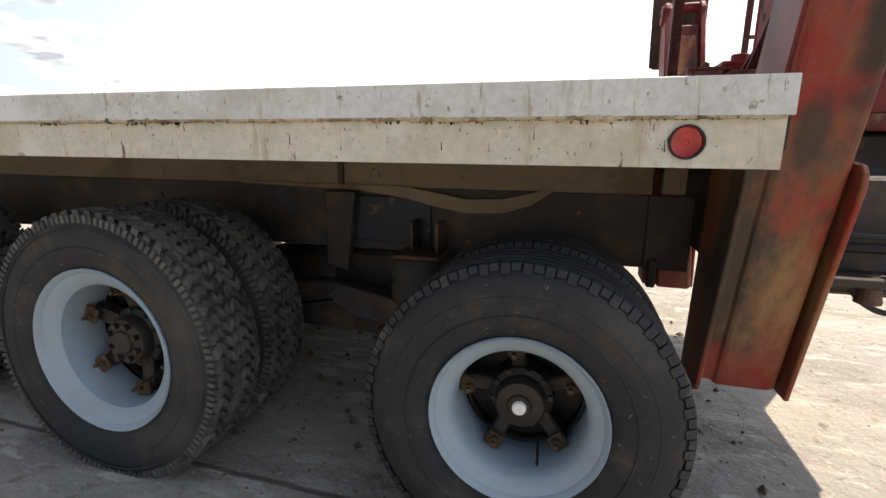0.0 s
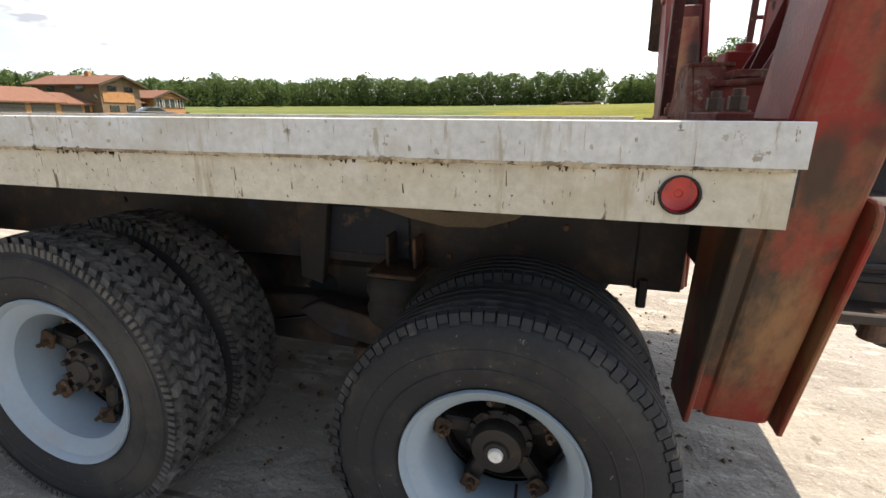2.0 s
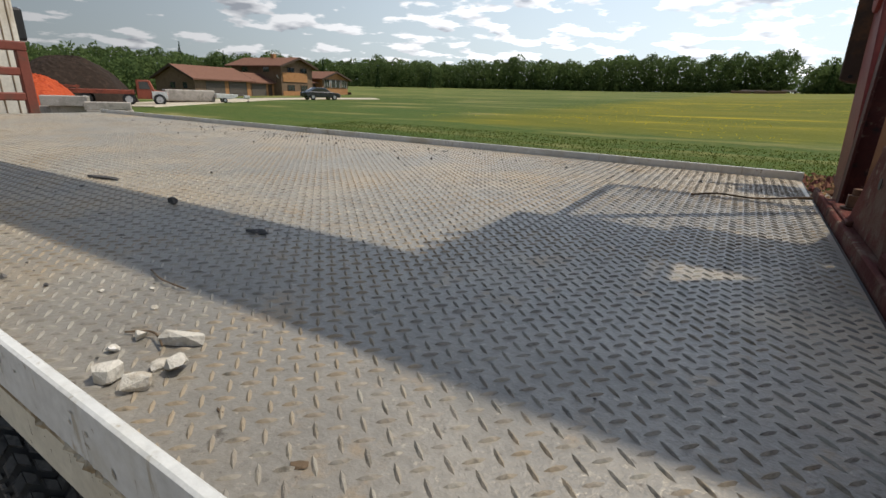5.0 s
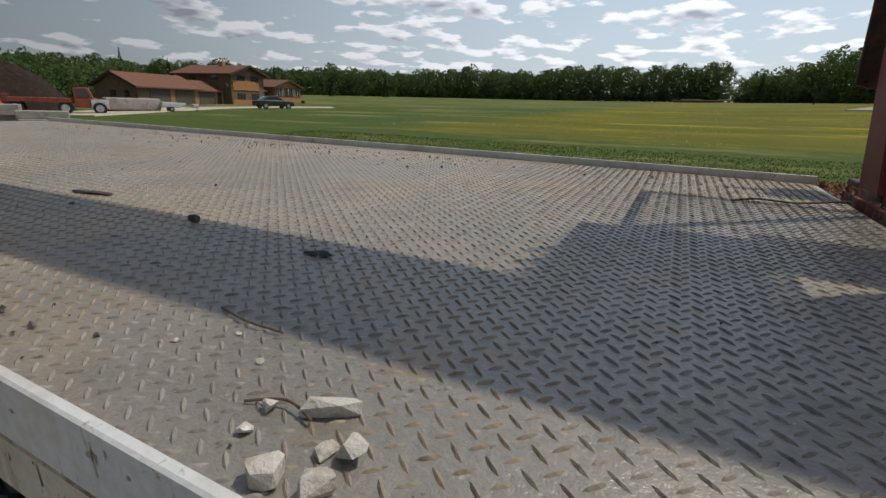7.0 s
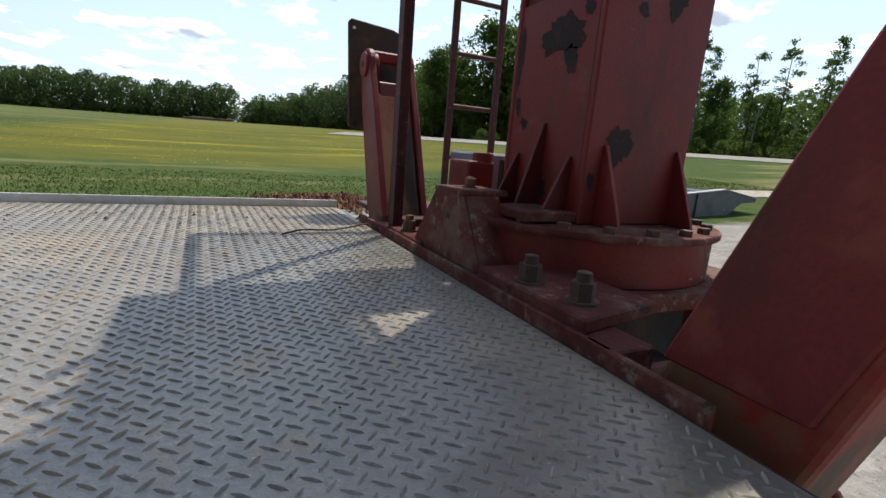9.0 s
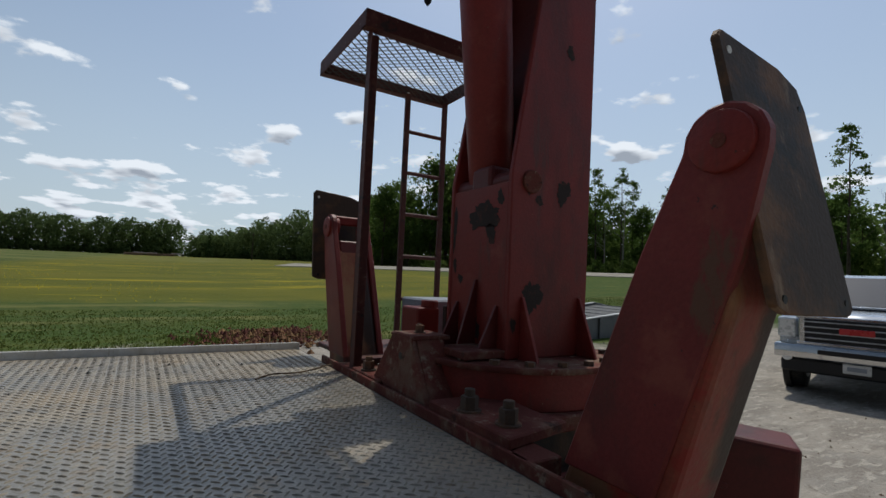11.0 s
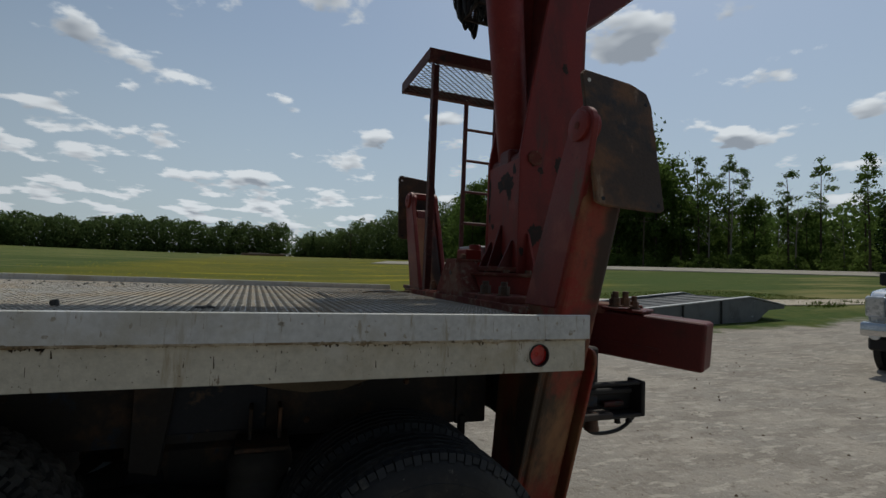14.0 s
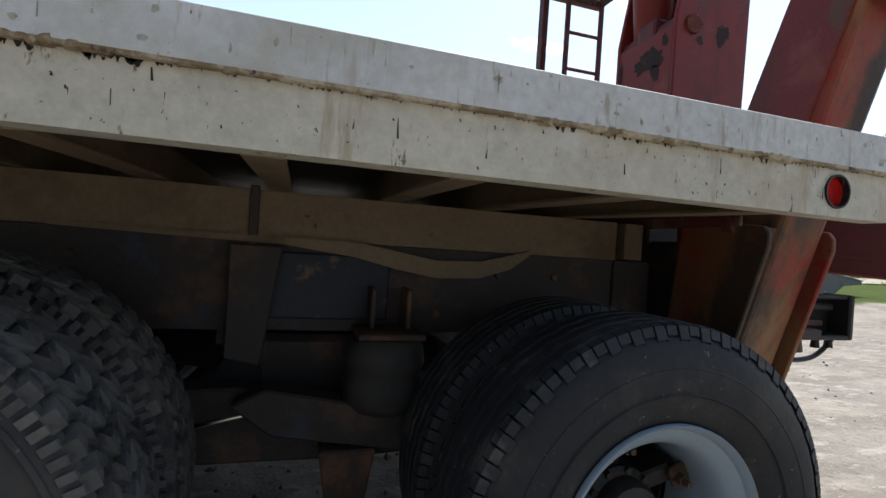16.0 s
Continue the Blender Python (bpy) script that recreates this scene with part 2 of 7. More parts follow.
FRAME = material("rusty dark frame steel", (0.034, 0.029, 0.026), [((0.095, 0.055, 0.034), 5, 0.48, 0.68), ((0.03, 0.04, 0.06), 6, 0.58, 0.68)], 0.7, 0.1, bump=0.4)
BLUE_BLACK = material("chipped blue black paint", (0.016, 0.020, 0.030), [((0.12, 0.075, 0.05), 11, 0.56, 0.68)], 0.5, bump=0.3)
RAIL = material("chalky off-white paint", (0.53, 0.535, 0.52), [((0.60, 0.61, 0.61), 2.3, 0.50, 0.66), ((0.43, 0.41, 0.35), 3.1, 0.50, 0.68), ((0.42, 0.40, 0.35), 24, 0.56, 0.68, (1, 1, 0.14)), ((0.36, 0.33, 0.27), 60, 0.60, 0.68, (1, 1, 0.16)), ((0.30, 0.27, 0.215), 22, 0.64, 0.68), ((0.17, 0.12, 0.08), 40, 0.665, 0.70, (1, 1, 0.4)), ((0.10, 0.085, 0.07), 70, 0.69, 0.715)], 0.6, bump=0.25, fine=60)
RAIL_LOW = material("yellowed off-white paint", (0.51, 0.48, 0.395), [((0.41, 0.36, 0.26), 2.6, 0.46, 0.68), ((0.56, 0.54, 0.48), 3.4, 0.54, 0.66), ((0.38, 0.33, 0.24), 24, 0.55, 0.70, (1, 1, 0.16)), ((0.25, 0.2, 0.14), 16, 0.64, 0.675), ((0.13, 0.09, 0.055), 26, 0.63, 0.68, (1, 1, 0.3)), ((0.08, 0.065, 0.05), 48, 0.68, 0.71)], 0.66, bump=0.3, fine=60)
CAULK = material("cracked tan seam filler", (0.42, 0.36, 0.26), [((0.20, 0.15, 0.09), 18, 0.46, 0.62), ((0.06, 0.045, 0.03), 30, 0.56, 0.66)], 0.9, bump=0.8, fine=120)
TAN = material("tan painted steel", (0.19, 0.142, 0.088), [((0.125, 0.088, 0.055), 4, 0.5, 0.7), ((0.07, 0.05, 0.035), 18, 0.66, 0.73)], 0.65, bump=0.2)
GRIME = material("caked weld grime", (0.16, 0.12, 0.07), [((0.38, 0.33, 0.22), 30, 0.5, 0.65), ((0.04, 0.033, 0.025), 22, 0.55, 0.66)], 0.9, bump=0.8, fine=150)
GRIME_DARK = material("dark rusty dirt", (0.085, 0.062, 0.04), [((0.03, 0.024, 0.019), 24, 0.45, 0.6), ((0.26, 0.2, 0.13), 40, 0.58, 0.68)], 0.9, bump=0.5, fine=150)
SCUFF = material("grey brown scuffs", (0.39, 0.365, 0.31), [((0.27, 0.24, 0.19), 40, 0.48, 0.62)], 0.8)
DECK = material("dusty galvanised tread plate", (0.285, 0.262, 0.222), [((0.40, 0.325, 0.225), 1.3, 0.42, 0.62), ((0.22, 0.205, 0.175), 4, 0.52, 0.7), ((0.33, 0.25, 0.16), 9, 0.55, 0.70), ((0.15, 0.125, 0.095), 2.4, 0.60, 0.73), ((0.12, 0.1, 0.08), 60, 0.60, 0.72), ((0.44, 0.39, 0.31), 95, 0.60, 0.72), ((0.095, 0.082, 0.066), 24, 0.63, 0.72)], 0.36, 0.36, bump=0.4, fine=140)
LUG = material("worn raised tread", (0.262, 0.242, 0.205), [((0.27, 0.215, 0.145), 3.2, 0.46, 0.64), ((0.13, 0.115, 0.09), 40, 0.55, 0.68)], 0.6, 0.12, bump=0.2, fine=160, island=0.18)
RUBBER = material("dusty black rubber", (0.019, 0.020, 0.022), [((0.050, 0.045, 0.038), 6, 0.52, 0.72), ((0.17, 0.16, 0.14), 48, 0.645, 0.72), ((0.05, 0.047, 0.042), 2.0, 0.5, 0.7)], 0.72, bump=0.3, rough_vary=0.12)
# Block colour holds dust and, painted in, the skylight on the tread.
TREAD_DUSTY_LIT = material("dusty tread rubber, lightened as if lit", (0.080, 0.077, 0.073), [((0.14, 0.13, 0.11), 9, 0.54, 0.72), ((0.03, 0.03, 0.03), 14, 0.5, 0.66)], 0.75, bump=0.35, island=0.3)
TREAD = material("scuffed black tread rubber", (0.021, 0.023, 0.026), [((0.085, 0.08, 0.07), 9, 0.54, 0.72), ((0.2, 0.19, 0.165), 55, 0.66, 0.72)], 0.62, bump=0.35, island=0.12)
WHEEL = material("pale blue-grey wheel paint", (0.27, 0.33, 0.38), [((0.27, 0.29, 0.31), 4, 0.50, 0.74), ((0.22, 0.15, 0.1), 17, 0.69, 0.75), ((0.14, 0.07, 0.035), 60, 0.725, 0.75)], 0.5, bump=0.05, vary=0.035)
HUB = material("greasy rusted hub iron", (0.026, 0.023, 0.021), [((0.075, 0.042, 0.024), 14, 0.55, 0.68), ((0.22, 0.2, 0.17), 60, 0.68, 0.74)], 0.55, 0.35, bump=0.4)
CLAMP = material("rust brown clamp iron", (0.08, 0.045, 0.024), [((0.05, 0.035, 0.025), 22, 0.5, 0.65), ((0.26, 0.17, 0.09), 36, 0.6, 0.7)], 0.75, 0.2, bump=0.5)
CAP = material("white plastic cap", (0.75, 0.74, 0.7), [((0.4, 0.36, 0.3), 30, 0.6, 0.7)], 0.45)
LENS_RED = material("red lens plastic", (0.55, 0.015, 0.012), [((0.3, 0.02, 0.015), 14, 0.55, 0.7)], 0.25, vary=0.06, bump=0.0, coat=0.4)
LENS_DARK = material("dirty dark red lens", (0.06, 0.008, 0.007), [((0.02, 0.012, 0.01), 18, 0.5, 0.66)], 0.5, bump=0.1)
BLACK = material("matt black rubber trim", (0.016, 0.016, 0.017), (), 0.55)
CHROME = material("chromed rod", (0.62, 0.63, 0.65), [((0.4, 0.4, 0.42), 9, 0.55, 0.7)], 0.18, 1.0, bump=0.0)
STONE = material("broken pale concrete", (0.52, 0.49, 0.43), [((0.36, 0.32, 0.26), 24, 0.5, 0.65), ((0.66, 0.64, 0.6), 40, 0.58, 0.68)], 0.9, bump=0.6, fine=200)
STONE_DARK = material("dark slag stone", (0.06, 0.058, 0.056), [((0.14, 0.13, 0.12), 40, 0.55, 0.7)], 0.8, bump=0.6)
WOOD = material("weathered splinter wood", (0.12, 0.085, 0.055), [((0.045, 0.035, 0.028), 30, 0.5, 0.65)], 0.85, bump=0.5)
GREYBOX = material("grey blue painted sheet", (0.25, 0.27, 0.31), [((0.18, 0.19, 0.22), 6, 0.5, 0.7)], 0.5)
PAD = material("rust stained foot plate", (0.060, 0.040, 0.028), [((0.17, 0.08, 0.032), 4.0, 0.46, 0.64), ((0.26, 0.17, 0.1), 11, 0.62, 0.72, (1, 1, 0.3)), ((0.035, 0.03, 0.027), 5, 0.56, 0.68)], 0.72, 0.25, bump=0.4)


# ---- mesh helpers ----
BASE = {}


def thing(name, at=(0, 0, 0), label="", category="", group="", kind=""):
    ob = new(name)
    ob.empty_display_size = 0.2
    ob.location = at
    BASE[ob.name] = Vector(at)
    return tagged(ob, label, category, group, kind)


def part(name, bm, mat, parent, label="", smooth=False, kind=""):
    """Links a bmesh, in world metres, as one mesh object under a thing or a part."""
    base = BASE.get(parent.name, Vector((0, 0, 0))) if parent else Vector((0, 0, 0))
    bmesh.ops.translate(bm, verts=bm.verts, vec=-base)
    bmesh.ops.recalc_face_normals(bm, faces=bm.faces)
    me = bpy.data.meshes.new(name)
    for f in bm.faces:
        f.smooth = smooth
    bm.to_mesh(me)
    bm.free()
    me.materials.append(mat)
    if smooth:
        me.set_sharp_from_angle(angle=radians(38))
    ob = new(name, me)
    BASE[ob.name] = base
    if parent:
        ob.parent = parent
    if label:
        ob["label"] = label
    if kind:
        ob["kind"] = kind
    return ob


def mesh_part(name, verts, faces, mat, parent, label="", smooth=False, kind=""):
    base = BASE.get(parent.name, Vector((0, 0, 0))) if parent else Vector((0, 0, 0))
    me = bpy.data.meshes.new(name)
    me.from_pydata((np.asarray(verts, float) - np.array(base)).tolist(), [], faces if isinstance(faces, list) else faces.tolist())
    me.update()
    me.materials.append(mat)
    if smooth:
        me.polygons.foreach_set("use_smooth", [True] * len(me.polygons))
    ob = new(name, me)
    BASE[ob.name] = base
    if parent:
        ob.parent = parent
    if label:
        ob["label"] = label
    if kind:
        ob["kind"] = kind
    return ob


def box(x0, x1, y0, y1, z0, z1, bevel=0.004, bm=None, m=None, seg=1):
    own = bmesh.new()
    bmesh.ops.create_cube(own, size=1)
    bmesh.ops.scale(own, vec=(abs(x1 - x0), abs(y1 - y0), abs(z1 - z0)), verts=own.verts)
    bmesh.ops.translate(own, vec=((x0 + x1) / 2, (y0 + y1) / 2, (z0 + z1) / 2), verts=own.verts)
    if bevel:
        bmesh.ops.bevel(own, geom=own.edges[:], offset=bevel, segments=seg, profile=0.5, affect="EDGES")
    if m is not None:
        bmesh.ops.transform(own, matrix=m, verts=own.verts)
    return merge(bm, own)


def merge(bm, own):
    if bm is None:
        return own
    me = bpy.data.meshes.new("tmp")
    own.to_mesh(me)
    own.free()
    bm.from_mesh(me)
    bpy.data.meshes.remove(me)
    return bm


def rod(p0, p1, r0, r1=None, seg=20, bevel=0.0, bm=None):
    p0, p1 = Vector(p0), Vector(p1)
    own = bmesh.new()
    bmesh.ops.create_cone(own, cap_ends=True, segments=seg, radius1=r0, radius2=r0 if r1 is None else r1, depth=(p1 - p0).length)
    if bevel:
        ends = [e for e in own.edges if len(e.link_faces) == 2 and any(len(f.verts) > 4 for f in e.link_faces)]
        bmesh.ops.bevel(own, geom=ends, offset=bevel, segments=2, profile=0.5, affect="EDGES")
    bmesh.ops.transform(own, matrix=Matrix.Translation((p0 + p1) / 2) @ (p1 - p0).to_track_quat("Z", "Y").to_matrix().to_4x4(), verts=own.verts)
    return merge(bm, own)


def prism(points, axis, a, b, bevel=0.0, bm=None, seg=1):
    """A flat outline, in the two other axes in the order x, y, z, drawn out along an axis from a to b."""
    own = bmesh.new()

    def at(p, v):
        return {"x": (v, p[0], p[1]), "y": (p[0], v, p[1]), "z": (p[0], p[1], v)}[axis]

    f = own.faces.new([own.verts.new(at(p, a)) for p in points])
    r = bmesh.ops.extrude_face_region(own, geom=[f])
    v = [g for g in r["geom"] if isinstance(g, bmesh.types.BMVert)]
    d = {"x": (b - a, 0, 0), "y": (0, b - a, 0), "z": (0, 0, b - a)}[axis]
    bmesh.ops.translate(own, vec=d, verts=v)
    bmesh.ops.recalc_face_normals(own, faces=own.faces)
    if bevel:
        bmesh.ops.bevel(own, geom=own.edges[:], offset=bevel, segments=seg, profile=0.5, affect="EDGES")
    return merge(bm, own)


def lathe(profile, m, seg=64, bm=None, closed=False):
    """A profile of (radius, height) turned about z, then placed by m."""
    own = bmesh.new()
    rings = []
    for r, h in profile:
        rings.append([own.verts.new((r * math.cos(2 * math.pi * k / seg), r * math.sin(2 * math.pi * k / seg), h)) for k in range(seg)])
    pairs = list(zip(rings, rings[1:])) + ([(rings[-1], rings[0])] if closed else [])
    for a, b in pairs:
        for k in range(seg):
            own.faces.new((a[k], a[(k + 1) % seg], b[(k + 1) % seg], b[k]))
    bmesh.ops.transform(own, matrix=m, verts=own.verts)
    bmesh.ops.recalc_face_normals(own, faces=own.faces)
    return merge(bm, own)


def tube(points, r, seg=8, bm=None, closed=False):
    """A round bar along points, smoothed as a Catmull-Rom curve."""
    pts = [Vector(p) for p in points]
    fine = []
    for k in range(len(pts) - 1):
        a, b, c, d = pts[max(k - 1, 0)], pts[k], pts[k + 1], pts[min(k + 2, len(pts) - 1)]
        for j in range(6):
            t = j / 6
            fine.append(0.5 * (2 * b + (c - a) * t + (2 * a - 5 * b + 4 * c - d) * t * t + (3 * b - a - 3 * c + d) * t ** 3))
    fine.append(pts[-1])
    own = bmesh.new()
    rings = []
    up = Vector((0.13, 0.31, 0.94))
    for k, p in enumerate(fine):
        way = (fine[min(k + 1, len(fine) - 1)] - fine[max(k - 1, 0)]).normalized()
        u = way.cross(up).normalized()
        v = way.cross(u)
        rings.append([own.verts.new(p + r * (math.cos(2 * math.pi * j / seg) * u + math.sin(2 * math.pi * j / seg) * v)) for j in range(seg)])
    for a, b in zip(rings, rings[1:]):
        for j in range(seg):
            own.faces.new((a[j], a[(j + 1) % seg], b[(j + 1) % seg], b[j]))
    own.faces.new(rings[0])
    own.faces.new(rings[-1])
    return merge(bm, own)


def nut_and_bolt(x, y, z, r=0.026, stud=0.045, parent=None, mat=None, name="bolt"):
    bm = rod((x, y, z - 0.003), (x, y, z + 0.006), r * 1.35, seg=24)
    bm = rod((x, y, z + 0.006), (x, y, z + 0.006 + r * 1.5), r, seg=6, bevel=0.002, bm=bm)
    bm = rod((x, y, z), (x, y, z + 0.006 + r * 1.5 + stud), r * 0.6, seg=16, bevel=0.003, bm=bm)
    return part(name, bm, mat, parent)


# ---- truck ----
D = 1.168          # top of the deck plate
W = 2.44           # deck width
FRONT = -6.35      # front end of the deck
truck = thing("flatbed_truck", (-2.6, 1.32, 0), "long white flatbed truck with worn tread-plate deck and dual wheels", "truck")

part("deck_plate", box(FRONT, -0.004, 0.012, W - 0.012, D - 0.006, D, 0), DECK, truck, "dusty galvanised steel tread plate")
# raised lozenges of the tread plate, two crossed families
PITCH = 0.0323


def lugs():
    verts, faces = [], []
    rng = np.random.RandomState(4)
    turn = radians(1.0)
    c, q = math.cos(turn), math.sin(turn)
    up = np.array((0, 0, 1.0))
    for shift, slant, half in ((0.0, -40, 0.0133), (0.48, 46, 0.0115)):
        for i in range(int(FRONT / PITCH) - 3, 4):
            for j in range(-2, int(W / PITCH) + 6):
                a, b = PITCH * (i - 0.093 + shift), PITCH * (j + 0.130 + shift)
                x, y = a * c - b * q + rng.normal() * 0.0003, a * q + b * c + rng.normal() * 0.0003
                if not (FRONT + 0.02 < x < -0.012 and 0.022 < y < W - 0.024):
                    continue
                s = radians(slant) + turn + rng.normal() * 0.03
                u, v = np.array((math.cos(s), math.sin(s), 0)), np.array((-math.sin(s), math.cos(s), 0))
                g = half * (0.92 + 0.16 * rng.rand())
                dust = min(1.0, max(0.0, (-0.8 - x) / 1.4)) * min(1.0, max(0.0, (y - 0.45) / 0.7)) * (0.75 + 0.5 * noise.noise((x * 1.7, y * 1.7, 3.0)))
                h = 0.0032 * (0.7 + 0.5 * rng.rand()) * (1 - 0.68 * dust)
                p = np.array((x, y, D))
                n = len(verts)
                verts += [p - u * g, p - u * g * 0.45 - v * 0.0025, p + u * g * 0.45 - v * 0.0027, p + u * g, p + u * g * 0.45 + v * 0.0025, p - u * g * 0.45 + v * 0.0027,
                          p - u * g * 0.62 + up * h * 0.75, p - v * 0.0007 + up * h, p + u * g * 0.62 + up * h * 0.75, p + v * 0.0007 + up * h]
                faces += [(n, n + 1, n + 6), (n + 1, n + 2, n + 7, n + 6), (n + 2, n + 8, n + 7), (n + 2, n + 3, n + 8), (n + 3, n + 4, n + 8), (n + 4, n + 9, n + 8), (n + 4, n + 5, n + 6, n + 9), (n + 5, n, n + 6), (n + 6, n + 7, n + 8, n + 9)]
    return verts, faces


v_, f_ = lugs()
mesh_part("tread_relief", v_, f_, LUG, truck, "raised lozenges worn bright", kind="stuff")

# side rails: an upper folded lip over a lower channel, both sides
def rail(y_face, side):
    s = side
    up = prism([(y_face, 1.133), (y_face, 1.202), (y_face + s * 0.003, 1.204), (y_face + s * 0.0105, 1.204), (y_face + s * 0.0125, 1.202), (y_face + s * 0.0125, 1.133)], "x", FRONT, 0.002)
    r = part("side_rail_lip", up, RAIL, truck, "chalky white folded deck edge, scratched and stained")
    return r


near_lip = rail(0.0, 1)
rail(W, -1)


def channel_with_hole(y_face, s):
    bm = bmesh.new()
    z0, z1, x1 = 1.035, 1.1305, -0.006
    hx, hz, r, seg = -0.167, 1.084, 0.0325, 40
    y = y_face + s * 0.011
    # face plate with a round opening, built as a fan between the hole and a rectangle round it
    ring = [bm.verts.new((hx + r * math.cos(2 * math.pi * k / seg), y, hz + r * math.sin(2 * math.pi * k / seg))) for k in range(seg)]
    inner = [bm.verts.new((v.co.x, y + s * 0.02, v.co.z)) for v in ring]
    sq = []
    for k in range(seg):
        c, q = math.cos(2 * math.pi * k / seg), math.sin(2 * math.pi * k / seg)
        g = 0.0455 / max(abs(c), abs(q))
        sq.append(bm.verts.new((hx + g * c, y, hz + g * q)))
    for k in range(seg):
        j = (k + 1) % seg
        bm.faces.new((ring[k], ring[j], sq[j], sq[k]))
        bm.faces.new((ring[k], inner[k], inner[j], ring[j]))
    for xa, xb, za, zb in ((FRONT, hx - 0.0455, z0, z1), (hx + 0.0455, x1, z0, z1), (hx - 0.0455, hx + 0.0455, z0, hz - 0.0455), (hx - 0.0455, hx + 0.0455, hz + 0.0455, z1)):
        bm.faces.new([bm.verts.new(p) for p in ((xa, y, za), (xb, y, za), (xb, y, zb), (xa, y, zb))])
    # flanges behind the face
    bm = box(FRONT, x1, min(y + s * 0.002, y + s * 0.055), max(y + s * 0.002, y + s * 0.055), z0 + 0.001, z0 + 0.008, 0, bm=bm)
    bm = box(FRONT, x1, min(y + s * 0.002, y + s * 0.055), max(y + s * 0.002, y + s * 0.055), z1 - 0.008, z1 - 0.001, 0, bm=bm)
    return bm


near_chan = part("side_rail_channel", channel_with_hole(0.0, 1), RAIL_LOW, truck, "yellowed white channel with rust flecks")
far_chan = part("side_rail_channel", channel_with_hole(W, -1), RAIL_LOW, truck, "yellowed white channel with rust flecks")
# broken weld beads and cracked filler along the seam
rng = random.Random(5)
for y_face, s in ((0.0, -1), (W, 1)):
    vs, fs = [], []

    def bead(x, y, z, a, b, c):
        n = len(vs)
        for k in range(6):
            q = math.pi * k / 3
            vs.append((x + a * 0.85 * math.cos(q) * rng.uniform(0.7, 1.15), y + s * b * 0.45, z + c * math.sin(q) * rng.uniform(0.7, 1.2)))
            vs.append((x + a * 1.1 * math.cos(q), y - s * b * 0.6, z + c * 1.2 * math.sin(q)))
        vs.append((x + a * rng.uniform(-0.3, 0.3), y + s * b, z + c * 0.2))
        for k in range(6):
            k2 = (k + 1) % 6
            fs.extend([(n + 12, n + 2 * k, n + 2 * k2), (n + 2 * k, n + 2 * k + 1, n + 2 * k2 + 1, n + 2 * k2)])

    x = FRONT + 0.1
    while x < -0.03:
        thick = math.sin(x * 7.3) + math.sin(x * 17.0 + 1) > 0.1
        bead(x, y_face - s * 0.004, 1.1300 + rng.uniform(-0.002, 0.002), rng.uniform(0.008, 0.02), rng.uniform(0.004, 0.010 if thick else 0.005), rng.uniform(0.0035, 0.0075 if thick else 0.0045))
        x += rng.uniform(0.008, 0.02) if thick else rng.uniform(0.015, 0.05)
    strip_ = box(FRONT, -0.01, min(y_face + s * 0.0005, y_face - s * 0.012), max(y_face + s * 0.0005, y_face - s * 0.012), 1.1270, 1.1335, 0.001)
    seam = part("seam_filler", strip_, CAULK, near_chan if s < 0 else far_chan, "cracked tan filler in the seam")
    mesh_part("weld_bead", vs, fs, CAULK, near_chan if s < 0 else far_chan, "broken rusty weld bead with caked dirt", kind="stuff")
# rust runs and dirt hanging from the seam, and dark scratches on the lip
vs, fs = [], []


def run(x, z, w, h, y, lean=0.0):
    n = len(vs)
    k = rng.randint(4, 6)
    left = [(x - w * rng.uniform(0.35, 0.6) * (1 - 0.75 * i / k), z - h * i / k) for i in range(k + 1)]
    right = [(x + lean * i / k + w * rng.uniform(0.35, 0.6) * (1 - 0.75 * i / k), z - h * i / k) for i in range(k + 1)]
    for (a, za), (b, zb) in zip(left, right):
        vs.extend([(a, y, za), (b, y, zb)])
    for i in range(k):
        fs.append((n + 2 * i, n + 2 * i + 1, n + 2 * i + 3, n + 2 * i + 2))


for _ in range(420):
    x = rng.uniform(-4.2, -0.03)
    thick = math.sin(x * 7.3) + math.sin(x * 17.0 + 1) > 0.1
    run(x, 1.1275, rng.uniform(0.002, 0.014 if thick else 0.006), rng.uniform(0.002, 0.011 if thick else 0.005), 0.0102)
for _ in range(60):
    run(rng.uniform(-4.2, -0.03), 1.127 - rng.uniform(0, 0.05), rng.uniform(0.0007, 0.0018), rng.uniform(0.006, 0.03), 0.0103, rng.uniform(-0.003, 0.003))
for _ in range(150):
    run(rng.uniform(-4.2, -0.03), rng.uniform(1.045, 1.12), rng.uniform(0.0008, 0.0028), rng.uniform(0.0015, 0.006), 0.0103, rng.uniform(-0.003, 0.003))
mesh_part("rust_staining", vs, fs, GRIME_DARK, near_chan, "black and brown rust runs below the seam", kind="stuff")
# grey scuffs where the paint of the lip has worn
vs, fs = [], []
for _ in range(46):
    x, z, a, b = rng.uniform(-3.2, -0.05), rng.uniform(1.145, 1.195), rng.uniform(0.0015, 0.009), rng.uniform(0.0015, 0.008)
    n = len(vs)
    for k in range(11):
        q = 2 * math.pi * k / 11
        g = rng.uniform(0.55, 1.2)
        vs.append((x + a * g * math.cos(q), -0.0007, min(1.201, z + b * g * math.sin(q))))
    fs.append(tuple(range(n, n + 11)))
for _ in range(30):
    run(rng.uniform(-3.2, -0.05), rng.uniform(1.16, 1.20), rng.uniform(0.0005, 0.0014), rng.uniform(0.012, 0.045), -0.0007, rng.uniform(-0.002, 0.002))
mesh_part("scuffing", vs, fs, SCUFF, near_lip, "grey brown scuffs and drips", kind="stuff")
# end rail of the deck
part("end_plate", box(-0.004, 0.002, 0.02, W - 0.02, 1.07, D - 0.001, 0), FRAME, truck)
